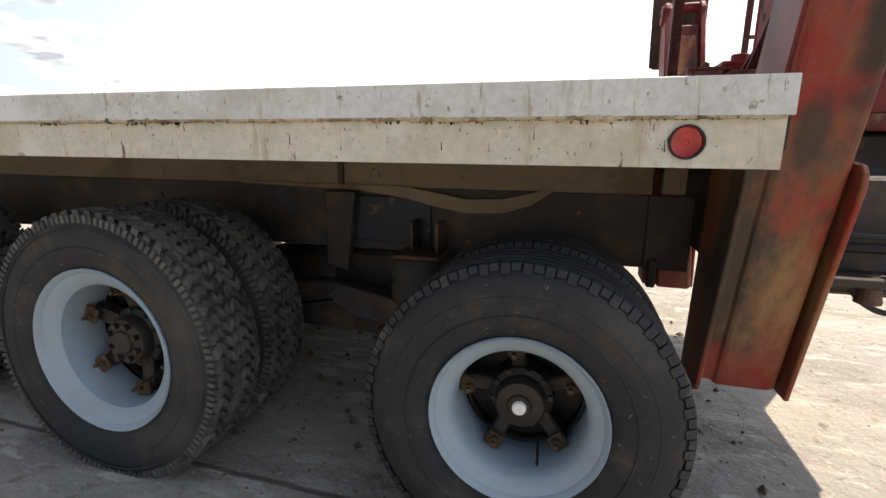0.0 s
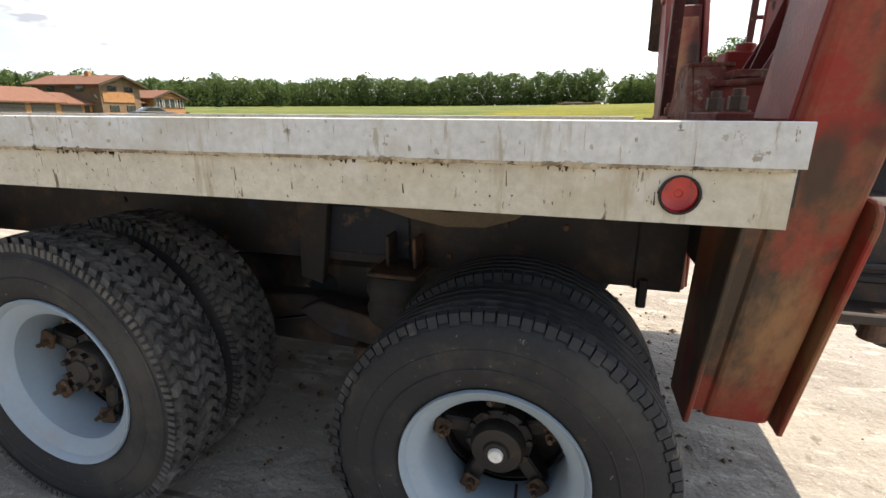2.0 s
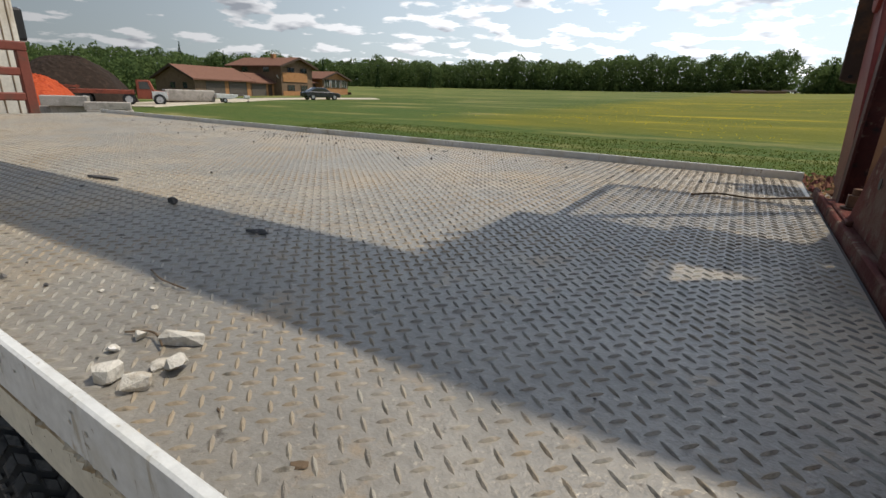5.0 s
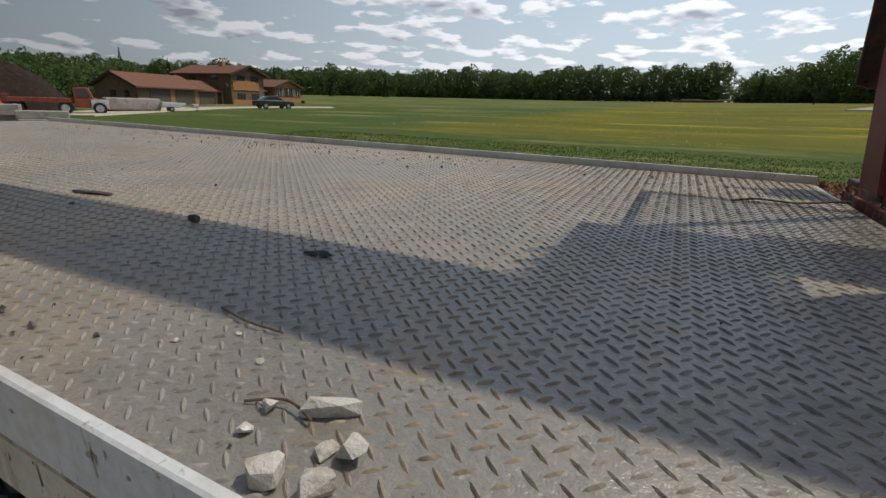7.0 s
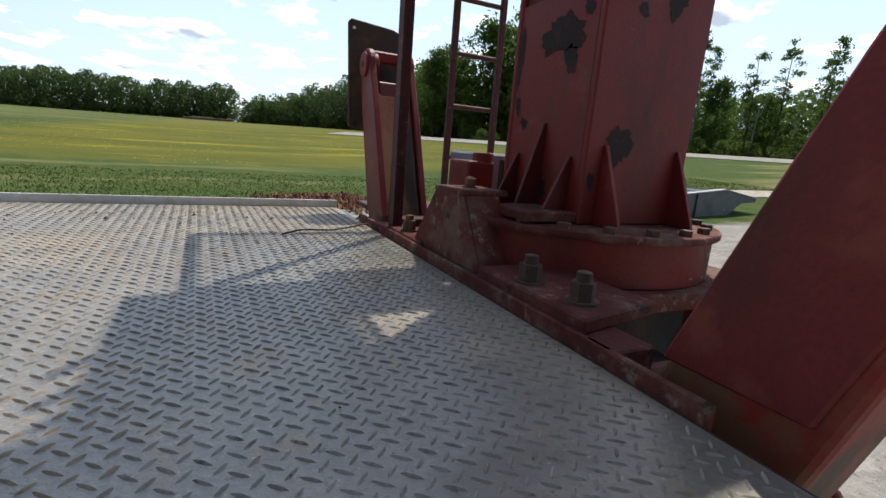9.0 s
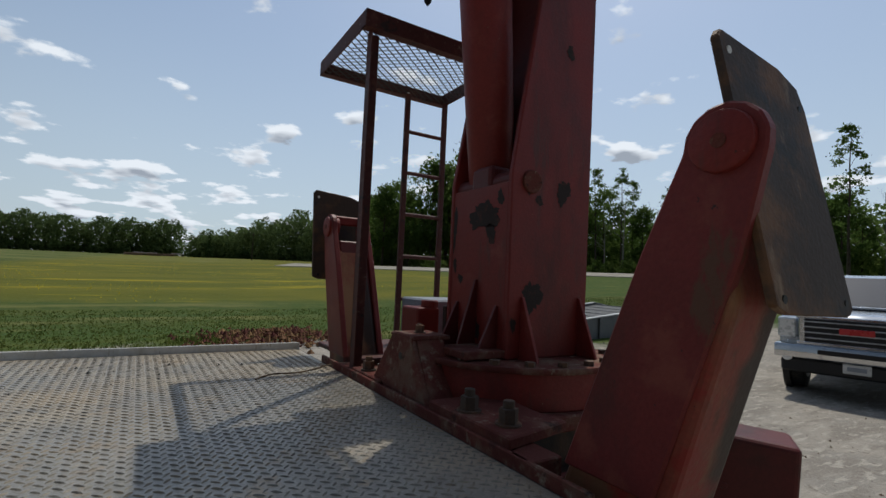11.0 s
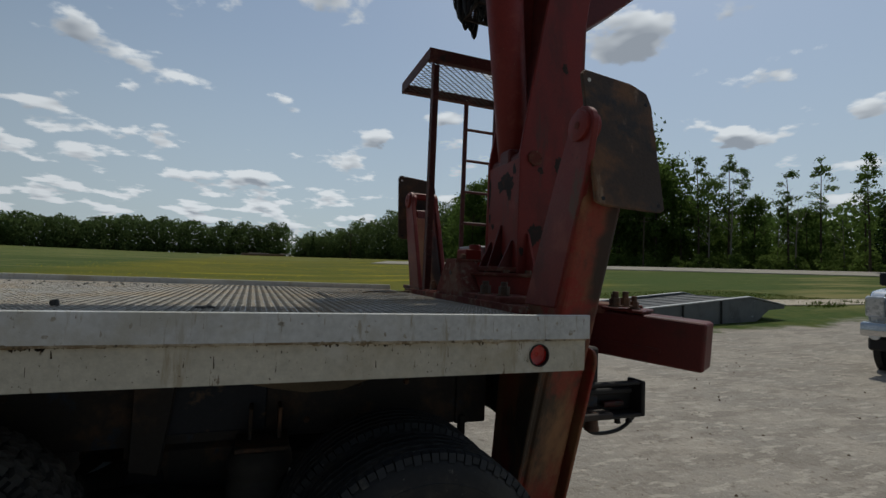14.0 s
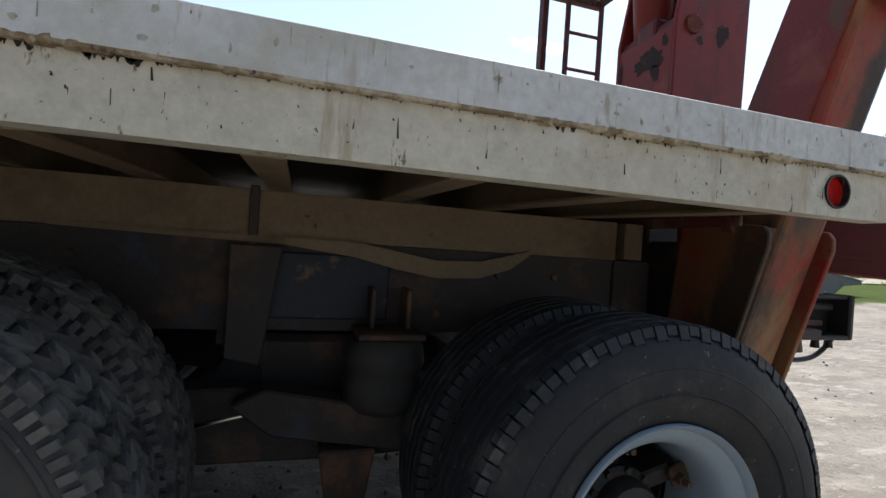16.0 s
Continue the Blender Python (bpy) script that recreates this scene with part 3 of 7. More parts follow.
# clearance lamp in the round opening
lamp = part("marker_lamp", lathe([(0.0, -0.001), (0.006, -0.0015), (0.007, 0.0), (0.026, 0.0006), (0.0285, 0.002), (0.0298, 0.008), (0.0298, 0.02)], pose(-0.167, 0.030, 1.084, 90), 36), LENS_RED, truck, "round red lamp lens", smooth=True)
part("grommet", lathe([(0.0298, -0.001), (0.0315, -0.002), (0.0332, 0.0), (0.0332, 0.012), (0.0298, 0.012)], pose(-0.169, 0.019, 1.084, 90), 36, closed=True), BLACK, lamp, "black rubber grommet", smooth=True)

# floor cross members and the long sills under the deck
SY = 0.74
for k in range(int(-FRONT / 0.305)):
    x = -0.30 - 0.305 * k
    bm = prism([(0.066, 1.040), (0.066, D - 0.008), (W - 0.066, D - 0.008), (W - 0.066, 1.040), (W - SY, 1.058), (SY, 1.058)], "x", x - 0.004, x + 0.004)
    bm = prism([(0.062, 1.034), (SY, 1.051), (W - SY, 1.051), (W - 0.062, 1.034), (W - 0.062, 1.041), (W - SY, 1.058), (SY, 1.058), (0.062, 1.041)], "x", x - 0.03, x + 0.03, bm=bm)
    part("cross_member", bm, TAN, truck)
part("deck_underside", box(FRONT, -0.012, 0.07, W - 0.07, 1.1535, 1.1575, 0), FRAME, truck, "dark rusty underside of the deck")
for y in (SY, W - SY):
    s = 1 if y < 1 else -1
    bm = box(FRONT, -0.115, y - 0.004, y + 0.004, 0.92, 1.05, 0.002)
    sill = part("long_sill", bm, TAN, truck, "tan painted sill beam")
    for z in (0.92, 1.042):
        part("sill_flange", box(FRONT, -0.115, min(y + s * 0.004, y + s * 0.06), max(y + s * 0.004, y + s * 0.06), z, z + 0.008, 0.001), TAN, sill)
    for x in (-1.28, -3.4, -5.4):
        part("clamp_bolt", box(x - 0.012, x + 0.012, y - s * 0.02, y - s * 0.006, 0.66, 1.06, 0.002), STEEL_DARK, sill)
    part("end_post", box(-0.085, -0.012, y - 0.01, y + 0.05, 0.925, 1.05, 0.003), TAN, sill)

# chassis frame
for y in (SY + 0.002, W - SY - 0.002):
    s = 1 if y < 1 else -1
    bm = box(FRONT - 1.8, -0.10, y - 0.004, y + 0.004, 0.665, 0.9195, 0.002)
    bm = box(FRONT - 1.8, -0.10, min(y, y + s * 0.08), max(y, y + s * 0.08), 0.665, 0.675, 0.001, bm=bm)
    bm = box(FRONT - 1.8, -0.10, min(y, y + s * 0.08), max(y, y + s * 0.08), 0.905, 0.915, 0.001, bm=bm)
    fr = part("frame_rail", bm, FRAME, truck, "rusty dark chassis rail")
    for x in (-0.35, -0.55, -0.75, -1.0, -1.7, -2.2):
        for z in (0.72, 0.85):
            part("rivet", rod((x, y - s * 0.004, z), (x, y - s * 0.014, z), 0.013, 0.009, 12), RUST, fr)
    part("side_plate", box(-1.30, -0.90, y - s * 0.006, y - s * 0.018, 0.70, 0.885, 0.006, seg=2), BLUE_BLACK, fr, "chipped blue-black fish plate")
    part("hanger_bracket", prism([(-1.33, 0.60), (-1.24, 0.58), (-1.20, 0.90), (-1.33, 0.90)], "y", y - s * 0.02, y - s * 0.06, 0.004), FRAME, fr, "rusty spring hanger")
    part("bag_seat", box(-1.0, -0.82, y - s * 0.01, y - s * 0.18, 0.672, 0.688, 0.004), RUST, fr)
    for x in (-0.96, -0.86):
        part("bag_gusset", box(x, x + 0.014, y - s * 0.012, y - s * 0.1, 0.69, 0.80, 0.003), RUST, fr)
    part("rear_plate", box(-0.125, 0.02, min(y - s * 0.016, y - s * 0.004), max(y - s * 0.016, y - s * 0.004), 0.662, 0.92, 0.004), FRAME, fr, "dark rear frame plate")
    part("rear_lug", box(-0.11, -0.08, min(y, y - s * 0.03), max(y, y - s * 0.03), 0.60, 0.70, 0.005), FRAME, fr)
    # air spring
    yy = y - s * 0.10
    part("air_spring", lathe([(0.0, 0.672), (0.085, 0.670), (0.105, 0.65), (0.112, 0.61), (0.1, 0.58), (0.112, 0.55), (0.105, 0.50), (0.08, 0.475), (0.0, 0.472)], pose(-0.915, yy, 0), 40), RUBBER, truck, "black two-lobe rubber air spring", smooth=True)
    part("trailing_beam", prism([(-1.30, 0.50), (-1.22, 0.54), (-0.86, 0.475), (-0.4, 0.45), (-0.4, 0.36), (-0.86, 0.365), (-1.2, 0.42)], "y", yy - 0.04, yy + 0.04, 0.006), FRAME, truck, "rusty trailing suspension beam")
    part("shackle", prism([(-1.05, 0.21), (-0.96, 0.21), (-0.93, 0.38), (-1.08, 0.38)], "y", yy - 0.05, yy + 0.05, 0.005), RUST, truck)
    part("equaliser_beam", prism([(-1.75, 0.50), (-1.3, 0.52), (-1.0, 0.47), (-0.62, 0.46), (-0.62, 0.33), (-1.0, 0.315), (-1.5, 0.32), (-1.75, 0.36)], "y", y - 0.05, y + 0.05, 0.008), FRAME, truck, "dark rusty suspension beam")
    part("brake_drum", rod((-0.474, y - s * 0.16, 0.40), (-0.474, y - s * 0.02, 0.40), 0.205, seg=40, bevel=0.01), HUB, truck, smooth=True)
    part("brake_drum", rod((-1.81, y - s * 0.16, 0.415), (-1.81, y - s * 0.02, 0.415), 0.215, seg=40, bevel=0.01), HUB, truck, smooth=True)
    part("brake_chamber", rod((-1.30, y + s * 0.16, 0.52), (-1.30, y + s * 0.05, 0.52), 0.075, 0.065, 24, 0.012), RUBBER, truck, "round black brake chamber", smooth=True)
for x, z in ((-0.474, 0.40), (-1.81, 0.415), (-3.15, 0.415)):
    bm = rod((x, 0.3, z), (x, W - 0.3, z), 0.065, seg=24)
    if x < -1:
        bm = rod((x, 0.95, z), (x, 1.5, z), 0.17, 0.14, 24, 0.02, bm=bm)
    part("axle", bm, FRAME, truck, smooth=True)
# Added filler: keeps the sunlit ground beyond from showing between the wheels.
part("underframe_filler", box(-1.34, -0.86, SY + 0.06, W - SY - 0.06, 0.31, 0.64, 0.02, bm=rod((-1.6, 1.22, 0.52), (-0.6, 1.22, 0.47), 0.06, seg=20)), FRAME, truck, "dark filler beam and shaft added under the frame")
part("frame_web", box(-1.36, -1.28, SY + 0.01, W - SY - 0.01, 0.62, 0.90, 0.004), FRAME, truck)
part("frame_tie", box(-0.20, -0.105, SY + 0.01, W - SY - 0.01, 0.68, 0.90, 0.006), FRAME, truck)
# a sagging webbing strap under the sill
bm = bmesh.new()
pts = [(-1.75, 0.725, 0.925), (-1.5, 0.72, 0.918), (-1.2, 0.718, 0.915), (-1.0, 0.715, 0.902), (-0.88, 0.712, 0.878), (-0.76, 0.71, 0.858), (-0.62, 0.71, 0.864), (-0.52, 0.713, 0.892), (-0.45, 0.72, 0.925)]
wide = [0.006, 0.006, 0.01, 0.022, 0.026, 0.026, 0.026, 0.022, 0.008]
rows = [[bm.verts.new((x, y + o, z + w)) , bm.verts.new((x, y + o, z - w))] for o in (0.0, 0.01) for (x, y, z), w in zip(pts, wide)]
n = len(pts)
for a in range(n - 1):
    bm.faces.new((rows[a][0], rows[a + 1][0], rows[a + 1][1], rows[a][1]))
    bm.faces.new((rows[n + a][0], rows[n + a][1], rows[n + a + 1][1], rows[n + a + 1][0]))
    bm.faces.new((rows[a][0], rows[n + a][0], rows[n + a + 1][0], rows[a + 1][0]))
    bm.faces.new((rows[a][1], rows[a + 1][1], rows[n + a + 1][1], rows[n + a][1]))
part("sagging_strap", bm, TAN, truck, "tan strap sagging under the sill", smooth=True)


part("adjuster_rod", rod((-1.42, 0.62, 0.44), (-1.19, 0.62, 0.49), 0.006, seg=10), CHROME, truck, "thin bright adjuster rod")


# wheels
def tyre_profile(R, rim, width):
    w = width / 2
    return [(rim - 0.006, -w * 0.72), (rim + 0.012, -w * 0.86), (rim + 0.05, -w * 0.97), ((R + rim) / 2 + 0.01, -w), (R - 0.05, -w * 0.95), (R - 0.03, -w * 0.86), (R - 0.017, -w * 0.74),
            (R - 0.017, w * 0.74), (R - 0.03, w * 0.86), (R - 0.05, w * 0.95), ((R + rim) / 2 + 0.01, w), (rim + 0.05, w * 0.97), (rim + 0.012, w * 0.86), (rim - 0.006, w * 0.72)]


def block(verts, faces, corners, r0, r1):
    """A tread block: corners of (angle, across), from radius r0 out to r1."""
    n = len(verts)
    k = len(corners)
    ca, cy = sum(a for a, _ in corners) / k, sum(y for _, y in corners) / k
    for r, g in ((r0, 1.0), (r1, 0.9)):
        for a, y in corners:
            aa, yy = ca + (a - ca) * g, cy + (y - cy) * g
            verts.append((r * math.cos(aa), r * math.sin(aa), yy))
    faces.append(tuple(n + k + j for j in range(k)))
    for j in range(k):
        faces.append((n + j, n + (j + 1) % k, n + k + (j + 1) % k, n + k + j))


def tread_rib(R, width):
    """Zigzag ribs between narrow grooves, and shoulders cut by short slots."""
    verts, faces = [], []
    w, N = width / 2, 96
    st = 2 * math.pi / N
    for a, b in ((-0.60, -0.36), (-0.29, -0.04), (0.04, 0.29), (0.36, 0.60)):
        for i in range(N):
            z0, z1 = (0.03 if i % 2 else -0.03), (0.03 if (i + 1) % 2 else -0.03)
            n = len(verts)
            for r, e in ((R - 0.013, 0.0), (R, 0.018)):
                for ang, y in ((i * st, (a + z0 + e) * w), ((i + 1) * st, (a + z1 + e) * w), ((i + 1) * st, (b + z1 - e) * w), (i * st, (b + z0 - e) * w)):
                    verts.append((r * math.cos(ang), r * math.sin(ang), y))
            faces += [(n + 4, n + 5, n + 6, n + 7), (n, n + 1, n + 5, n + 4), (n + 2, n + 3, n + 7, n + 6)]
    rg = random.Random(17)
    for s in (-1, 1):
        for i in range(N):
            slot = 0.17 if i % 2 else 0.13
            deep, low = (0.885, 0.029) if i % 2 else (0.85, 0.022)
            n = len(verts)
            a0, a1 = i * st, (i + 1 - slot * rg.uniform(0.8, 1.2)) * st
            rows = ((0.66, R - 0.0005), (0.80, R - 0.005), (deep, R - low))
            for y, r in rows:
                for ang in (a0, a1):
                    verts.append((r * math.cos(ang), r * math.sin(ang), s * y * w))
            for y, r in rows:
                for ang in (a0, a1):
                    verts.append(((r - 0.016) * math.cos(ang), (r - 0.016) * math.sin(ang), s * (y - 0.02) * w))
            for k in (0, 2):
                faces += [(n + k, n + k + 1, n + k + 3, n + k + 2), (n + k, n + k + 2, n + k + 8, n + k + 6), (n + k + 1, n + k + 7, n + k + 9, n + k + 3)]
            faces += [(n, n + 6, n + 7, n + 1)]
    return verts, faces


def tread_block(R, width):
    """Staggered six-sided blocks."""
    verts, faces = [], []
    w, N = width / 2, 62
    st = 2 * math.pi / N
    edges = (-0.84, -0.43, 0.0, 0.43, 0.84)
    for j in range(4):
        y0, y1 = edges[j] * w + 0.003, edges[j + 1] * w - 0.003
        ym, up = (y0 + y1) / 2, 0.42 * st * (1 if j % 2 else -1)
        for i in range(N):
            a = (i + 0.3 * j) * st
            for (p, q, s0, s1) in ((y0, ym, 0, up), (ym, y1, up, 0)):
                block(verts, faces, [(a + s0, p), (a + 0.62 * st + s0, p), (a + 0.62 * st + s1, q), (a + s1, q)], R - 0.024, R - (0.003 if j in (0, 3) else 0))
    for i in range(N * 2):
        for s in (-1, 1):
            a = i * st / 2
            block(verts, faces, [(a, s * 0.885 * w), (a + st * 0.3, s * 0.885 * w), (a + st * 0.3, s * 0.94 * w), (a, s * 0.94 * w)], R - 0.04, R - 0.016)
    return verts, faces


def place(verts, m):
    return [tuple(m @ Vector(v)) for v in verts]


def dual_wheel(x, y_out, side, kind, spin=0.0, zc=0.4, g=1.0, tyre=0.414):
    """side 1: the wheel's outer face looks to -y; g: size of the rim."""
    R, rim, width = tyre, 0.222 * g, 0.225
    turn = pose(0, 0, 0, 90 * side, 0, 0) @ pose(0, 0, 0, 0, 0, spin)
    yc = y_out + side * width / 2
    at = Matrix.Translation((x, yc, zc)) @ turn
    inner = Matrix.Translation((x, yc + side * 0.272, zc)) @ turn
    h = width / 2
    # outer rim: rolled lip, sloping bead seat, deep barrel
    prof = [(0.218, 0.098), (0.224, 0.105), (0.2265, 0.101), (0.226, 0.093), (0.213, 0.087), (0.198, 0.079), (0.186, 0.070), (0.176, 0.058), (0.173, 0.02), (0.172, -0.05), (0.178, -0.1), (0.20, -0.115), (0.215, -0.11), (0.205, -0.08), (0.19, 0.0), (0.2, 0.06), (0.214, 0.092)]
    prof = [(r * g, q) for r, q in prof]
    wheel = part("wheel", lathe(prof, at, 72, closed=True), WHEEL, truck, "pale blue-white demountable rim on a spoked hub", smooth=True)
    part("inner_rim", lathe(prof, inner, 48, closed=True), WHEEL, wheel, smooth=True)
    for m, nm in ((at, "tyre"), (inner, "inner_tyre")):
        part(nm, lathe(tyre_profile(R, rim, width), m, 96), RUBBER, wheel, "dusty cracked black truck tyre", smooth=True)
        v, f = (tread_rib if kind == "rib" else tread_block)(R, width)
        mesh_part("tread", place(v, m), f, TREAD if kind == "rib" else TREAD_DUSTY_LIT, wheel, "worn ribbed tread" if kind == "rib" else "chunky zigzag block tread")
    # moulded sidewall rings
    bm = lathe([(r * g, q) for r, q in ((0.282, h - 0.002), (0.285, h + 0.0015), (0.288, h - 0.002))], at, 96)
    bm = lathe([(r * g, q) for r, q in ((0.330, h * 0.985), (0.333, h * 0.99 + 0.002), (0.337, h * 0.975))], at, 96, bm=bm)
    part("sidewall_ring", bm, RUBBER, wheel, smooth=True)
    hm = at @ Matrix.Diagonal((g, g, 1, 1))
    # spoked hub
    spokes = 5 if kind == "rib" else 6
    bm = lathe([(0.0, 0.02), (0.03, 0.02), (0.034, 0.012), (0.062, 0.008), (0.068, -0.002), (0.07, -0.03), (0.085, -0.04), (0.088, -0.12), (0.0, -0.13)], hm, 40)
    hub = part("hub", bm, HUB, wheel, "greasy hub with bolted cap", smooth=True)
    if kind == "rib":
        part("hub_cap", lathe([(0.0, 0.031), (0.016, 0.030), (0.019, 0.026), (0.019, 0.018)], hm, 28), CAP, hub, "white plug in the hub cap", smooth=True)
    else:
        for k in range(8):
            a = 2 * math.pi * k / 8
            part("stud_nut", rod(hm @ Vector((0.05 * math.cos(a), 0.05 * math.sin(a), 0.0)), hm @ Vector((0.05 * math.cos(a), 0.05 * math.sin(a), 0.026)), 0.011, seg=6), HUB, hub)
    for k in range(10):
        a = 2 * math.pi * k / 10
        p = hm @ Vector((0.078 * math.cos(a), 0.078 * math.sin(a), -0.042))
        q = hm @ Vector((0.078 * math.cos(a), 0.078 * math.sin(a), -0.028))
        part("cap_bolt", rod(p, q, 0.0085, seg=6), HUB, hub)
    for k in range(spokes):
        a = 2 * math.pi * (k + 0.25) / spokes
        c, s2 = math.cos(a), math.sin(a)
        m = hm @ pose(0, 0, 0, 0, 0, math.degrees(a))
        bm = prism([(0.06, -0.06), (0.06, -0.11), (0.165, -0.10), (0.170, -0.055), (0.15, -0.035), (0.11, -0.045)], "y", -0.021, 0.021, 0.006)
        bmesh.ops.transform(bm, matrix=m, verts=bm.verts)
        part("spoke", bm, HUB, wheel)
        bm = box(0.128, 0.172, -0.024, 0.024, -0.030, -0.012, 0.006, m=m)
        bm = rod(m @ Vector((0.142, 0, -0.03)), m @ Vector((0.142, 0, 0.004)), 0.013, seg=6, bevel=0.001, bm=bm)
        bm = rod(m @ Vector((0.142, 0, 0.0)), m @ Vector((0.142, 0, 0.02)), 0.007, seg=10, bm=bm)
        part("rim_clamp", bm, CLAMP, wheel, "rusty rim clamp and nut")
    part("spacer_band", lathe([(0.168, -0.105), (0.172, -0.105), (0.172, -0.16), (0.168, -0.16)], hm, 48, closed=True), STEEL_DARK, wheel)
    # valve stem
    part("valve_stem", rod(at @ Vector((0.03, -0.145, -0.05)), at @ Vector((0.035, -0.15, 0.045)), 0.004, seg=8), STEEL_DARK, wheel)
    part("brake_drum", lathe([(0.0, -0.13), (0.165, -0.13), (0.168, -0.14), (0.168, -0.30), (0.0, -0.30)], hm, 40), HUB, wheel, smooth=True)
    return wheel


for y, side in ((0.045, 1), (W - 0.045, -1)):
    dual_wheel(-0.474, y, side, "rib", 8 if side > 0 else 31)
    dual_wheel(-1.81, y, side, "block", 22 if side > 0 else 12, 0.415, 1.225, 0.462)
    dual_wheel(-3.15, y, side, "block", 40 if side > 0 else 5, 0.415, 1.225, 0.462)

# ---- loader crane on the rear of the frame ----
crane = thing("loader_crane", (0.45, 1.3, 1.0), "faded red truck crane with folded outriggers behind the deck", "crane")
crane.location, crane.scale = (0.45 * 0.945, 1.3 * 0.925, 1.168 + (1.0 - 1.163) * 0.907), (0.945, 0.925, 0.907)
CY = 1.30

# base beams
bm = box(0.012, 0.13, 0.60, 2.0, 1.04, 1.188, 0.004)
bm = box(0.006, 0.02, 0.40, 2.2, 1.02, 1.196, 0.003, bm=bm)
part("base_channel", bm, RED_DUSTY, crane, "dusty rusty red base channel")
part("base_table", prism([(0.10, 0.87), (0.72, 0.85), (0.98, 0.80), (0.98, 1.98), (0.30, 1.90), (0.10, 1.82)], "z", 1.13, 1.185, 0.006), RED_DUSTY, crane)
# The lower box is an added dark filler behind the shaded opening.
part("base_box", box(0.14, 0.80, 0.95, 1.65, 0.60, 1.12, 0.01, bm=box(0.135, 0.56, 0.64, 0.945, 0.60, 0.98, 0.01)), FRAME, crane, "dark base box between frame rails, with added dark filler")
bolt_plate = part("bolt_plate", prism([(0.022, 0.68), (0.285, 0.735), (0.27, 0.86), (0.30, 1.10), (0.022, 1.10)], "z", 1.1885, 1.222, 0.005), RED_DUSTY, crane, "thick dusty bolting plate")
far_plate = part("bolt_plate", prism([(0.020, 1.50), (0.20, 1.50), (0.22, 1.78), (0.020, 1.80)], "z", 1.187, 1.205, 0.004), RED_DUSTY, crane, "thick dusty bolting plate")
for x, y in ((0.073, 0.937), (0.095, 0.776)):
    nut_and_bolt(x, y, 1.222, 0.028, 0.022, bolt_plate, RUST)
for x, y in ((0.06, 1.70), (0.085, 1.60)):
    nut_and_bolt(x, y, 1.205, 0.025, 0.02, far_plate, RUST)
for x, y in ((0.80, 0.74), (0.70, 0.70)):
    nut_and_bolt(x, y, 1.185, 0.026, 0.035, crane, RUST)

# stop bracket
bm = prism([(1.135, 1.187), (1.60, 1.187), (1.43, 1.405), (1.27, 1.405)], "x", 0.035, 0.055, 0.004)
bracket = part("stop_bracket", bm, RED_DUSTY, crane, "rusty tapered stop bracket with a pin hole")
part("bracket_top", box(0.035, 0.20, 1.26, 1.44, 1.398, 1.415, 0.004), RED_DUSTY, bracket)
part("bracket_web", prism([(1.135, 1.187), (1.16, 1.187), (1.285, 1.40), (1.262, 1.40)], "x", 0.055, 0.17, 0.003), RED_DUSTY, bracket)
part("pin_hole", rod((0.0335, 1.345, 1.33), (0.037, 1.345, 1.33), 0.014, seg=20), STEEL_DARK, bracket)
nut_and_bolt(0.12, 1.36, 1.413, 0.018, 0.004, bracket, RUST)
part("stop_tongue", box(0.16, 0.34, 1.10, 1.30, 1.345, 1.375, 0.004), RED_DUSTY, bracket, "chipped red stop tongue")

# slewing ring
RC = (0.53, 1.29)
ring = part("slewing_ring", lathe([(0.0, 1.185), (0.40, 1.185), (0.405, 1.19), (0.405, 1.318), (0.0, 1.318)], pose(*RC, 0), 72), RED, crane, "round red slewing base with flaking paint", smooth=True)
part("ring_flange", lathe([(0.0, 1.318), (0.424, 1.318), (0.427, 1.322), (0.427, 1.335), (0.424, 1.339), (0.0, 1.339)], pose(*RC, 0), 72), RED_DUSTY, ring, "dusty ring flange", smooth=True)
for k in range(20):
    a = 2 * math.pi * (k + 0.3) / 20
    p = (RC[0] + 0.385 * math.cos(a), RC[1] + 0.385 * math.sin(a))
    part("ring_bolt", rod((*p, 1.337), (*p, 1.357), 0.019, seg=6, bevel=0.002), RUST, ring)

# flaked primer on the ring's side
rf = random.Random(12)
vs, fs = [], []
for _ in range(120):
    a, z = radians(rf.gauss(-58, 8)), rf.uniform(1.20, 1.312)
    w, h = rf.uniform(0.003, 0.016), rf.uniform(0.003, 0.012)
    k = len(vs)
    for da, dz in ((-w, -h * rf.uniform(0.3, 1)), (w * rf.uniform(0.4, 1), -h), (w, h * rf.uniform(0.3, 1)), (-w * rf.uniform(0.2, 1), h)):
        vs.append((RC[0] + 0.4062 * math.cos(a + da / 0.405), RC[1] + 0.4062 * math.sin(a + da / 0.405), z + dz))
    fs.append((k, k + 1, k + 2, k + 3))
mesh_part("flaked_paint", vs, fs, GRIME, ring, "pale flaked primer patches", kind="stuff")

# mast: two side plates, front plate, gussets
MX0, MX1, MY0, MY1 = 0.335, 0.745, 1.09, 1.515
outline = [(MX0, 1.339), (MX0, 2.06), (0.36, 2.22), (0.46, 2.84), (0.535, 3.25), (0.545, 3.32), (0.88, 3.32), (0.79, 3.10), (0.768, 2.95), (MX1, 1.339)]
mast = part("mast_side_plate", prism(outline, "y", MY0, MY0 + 0.025, 0.005), RED, crane, "tall tapered red mast plate with worn black patches")
part("mast_side_plate", prism(outline, "y", MY1 - 0.025, MY1, 0.005), RED, crane, "tall tapered red mast plate")
part("mast_front_plate", box(MX0 + 0.004, MX0 + 0.024, MY0 + 0.025, MY1 - 0.025, 1.339, 2.03, 0.003), RED, crane)
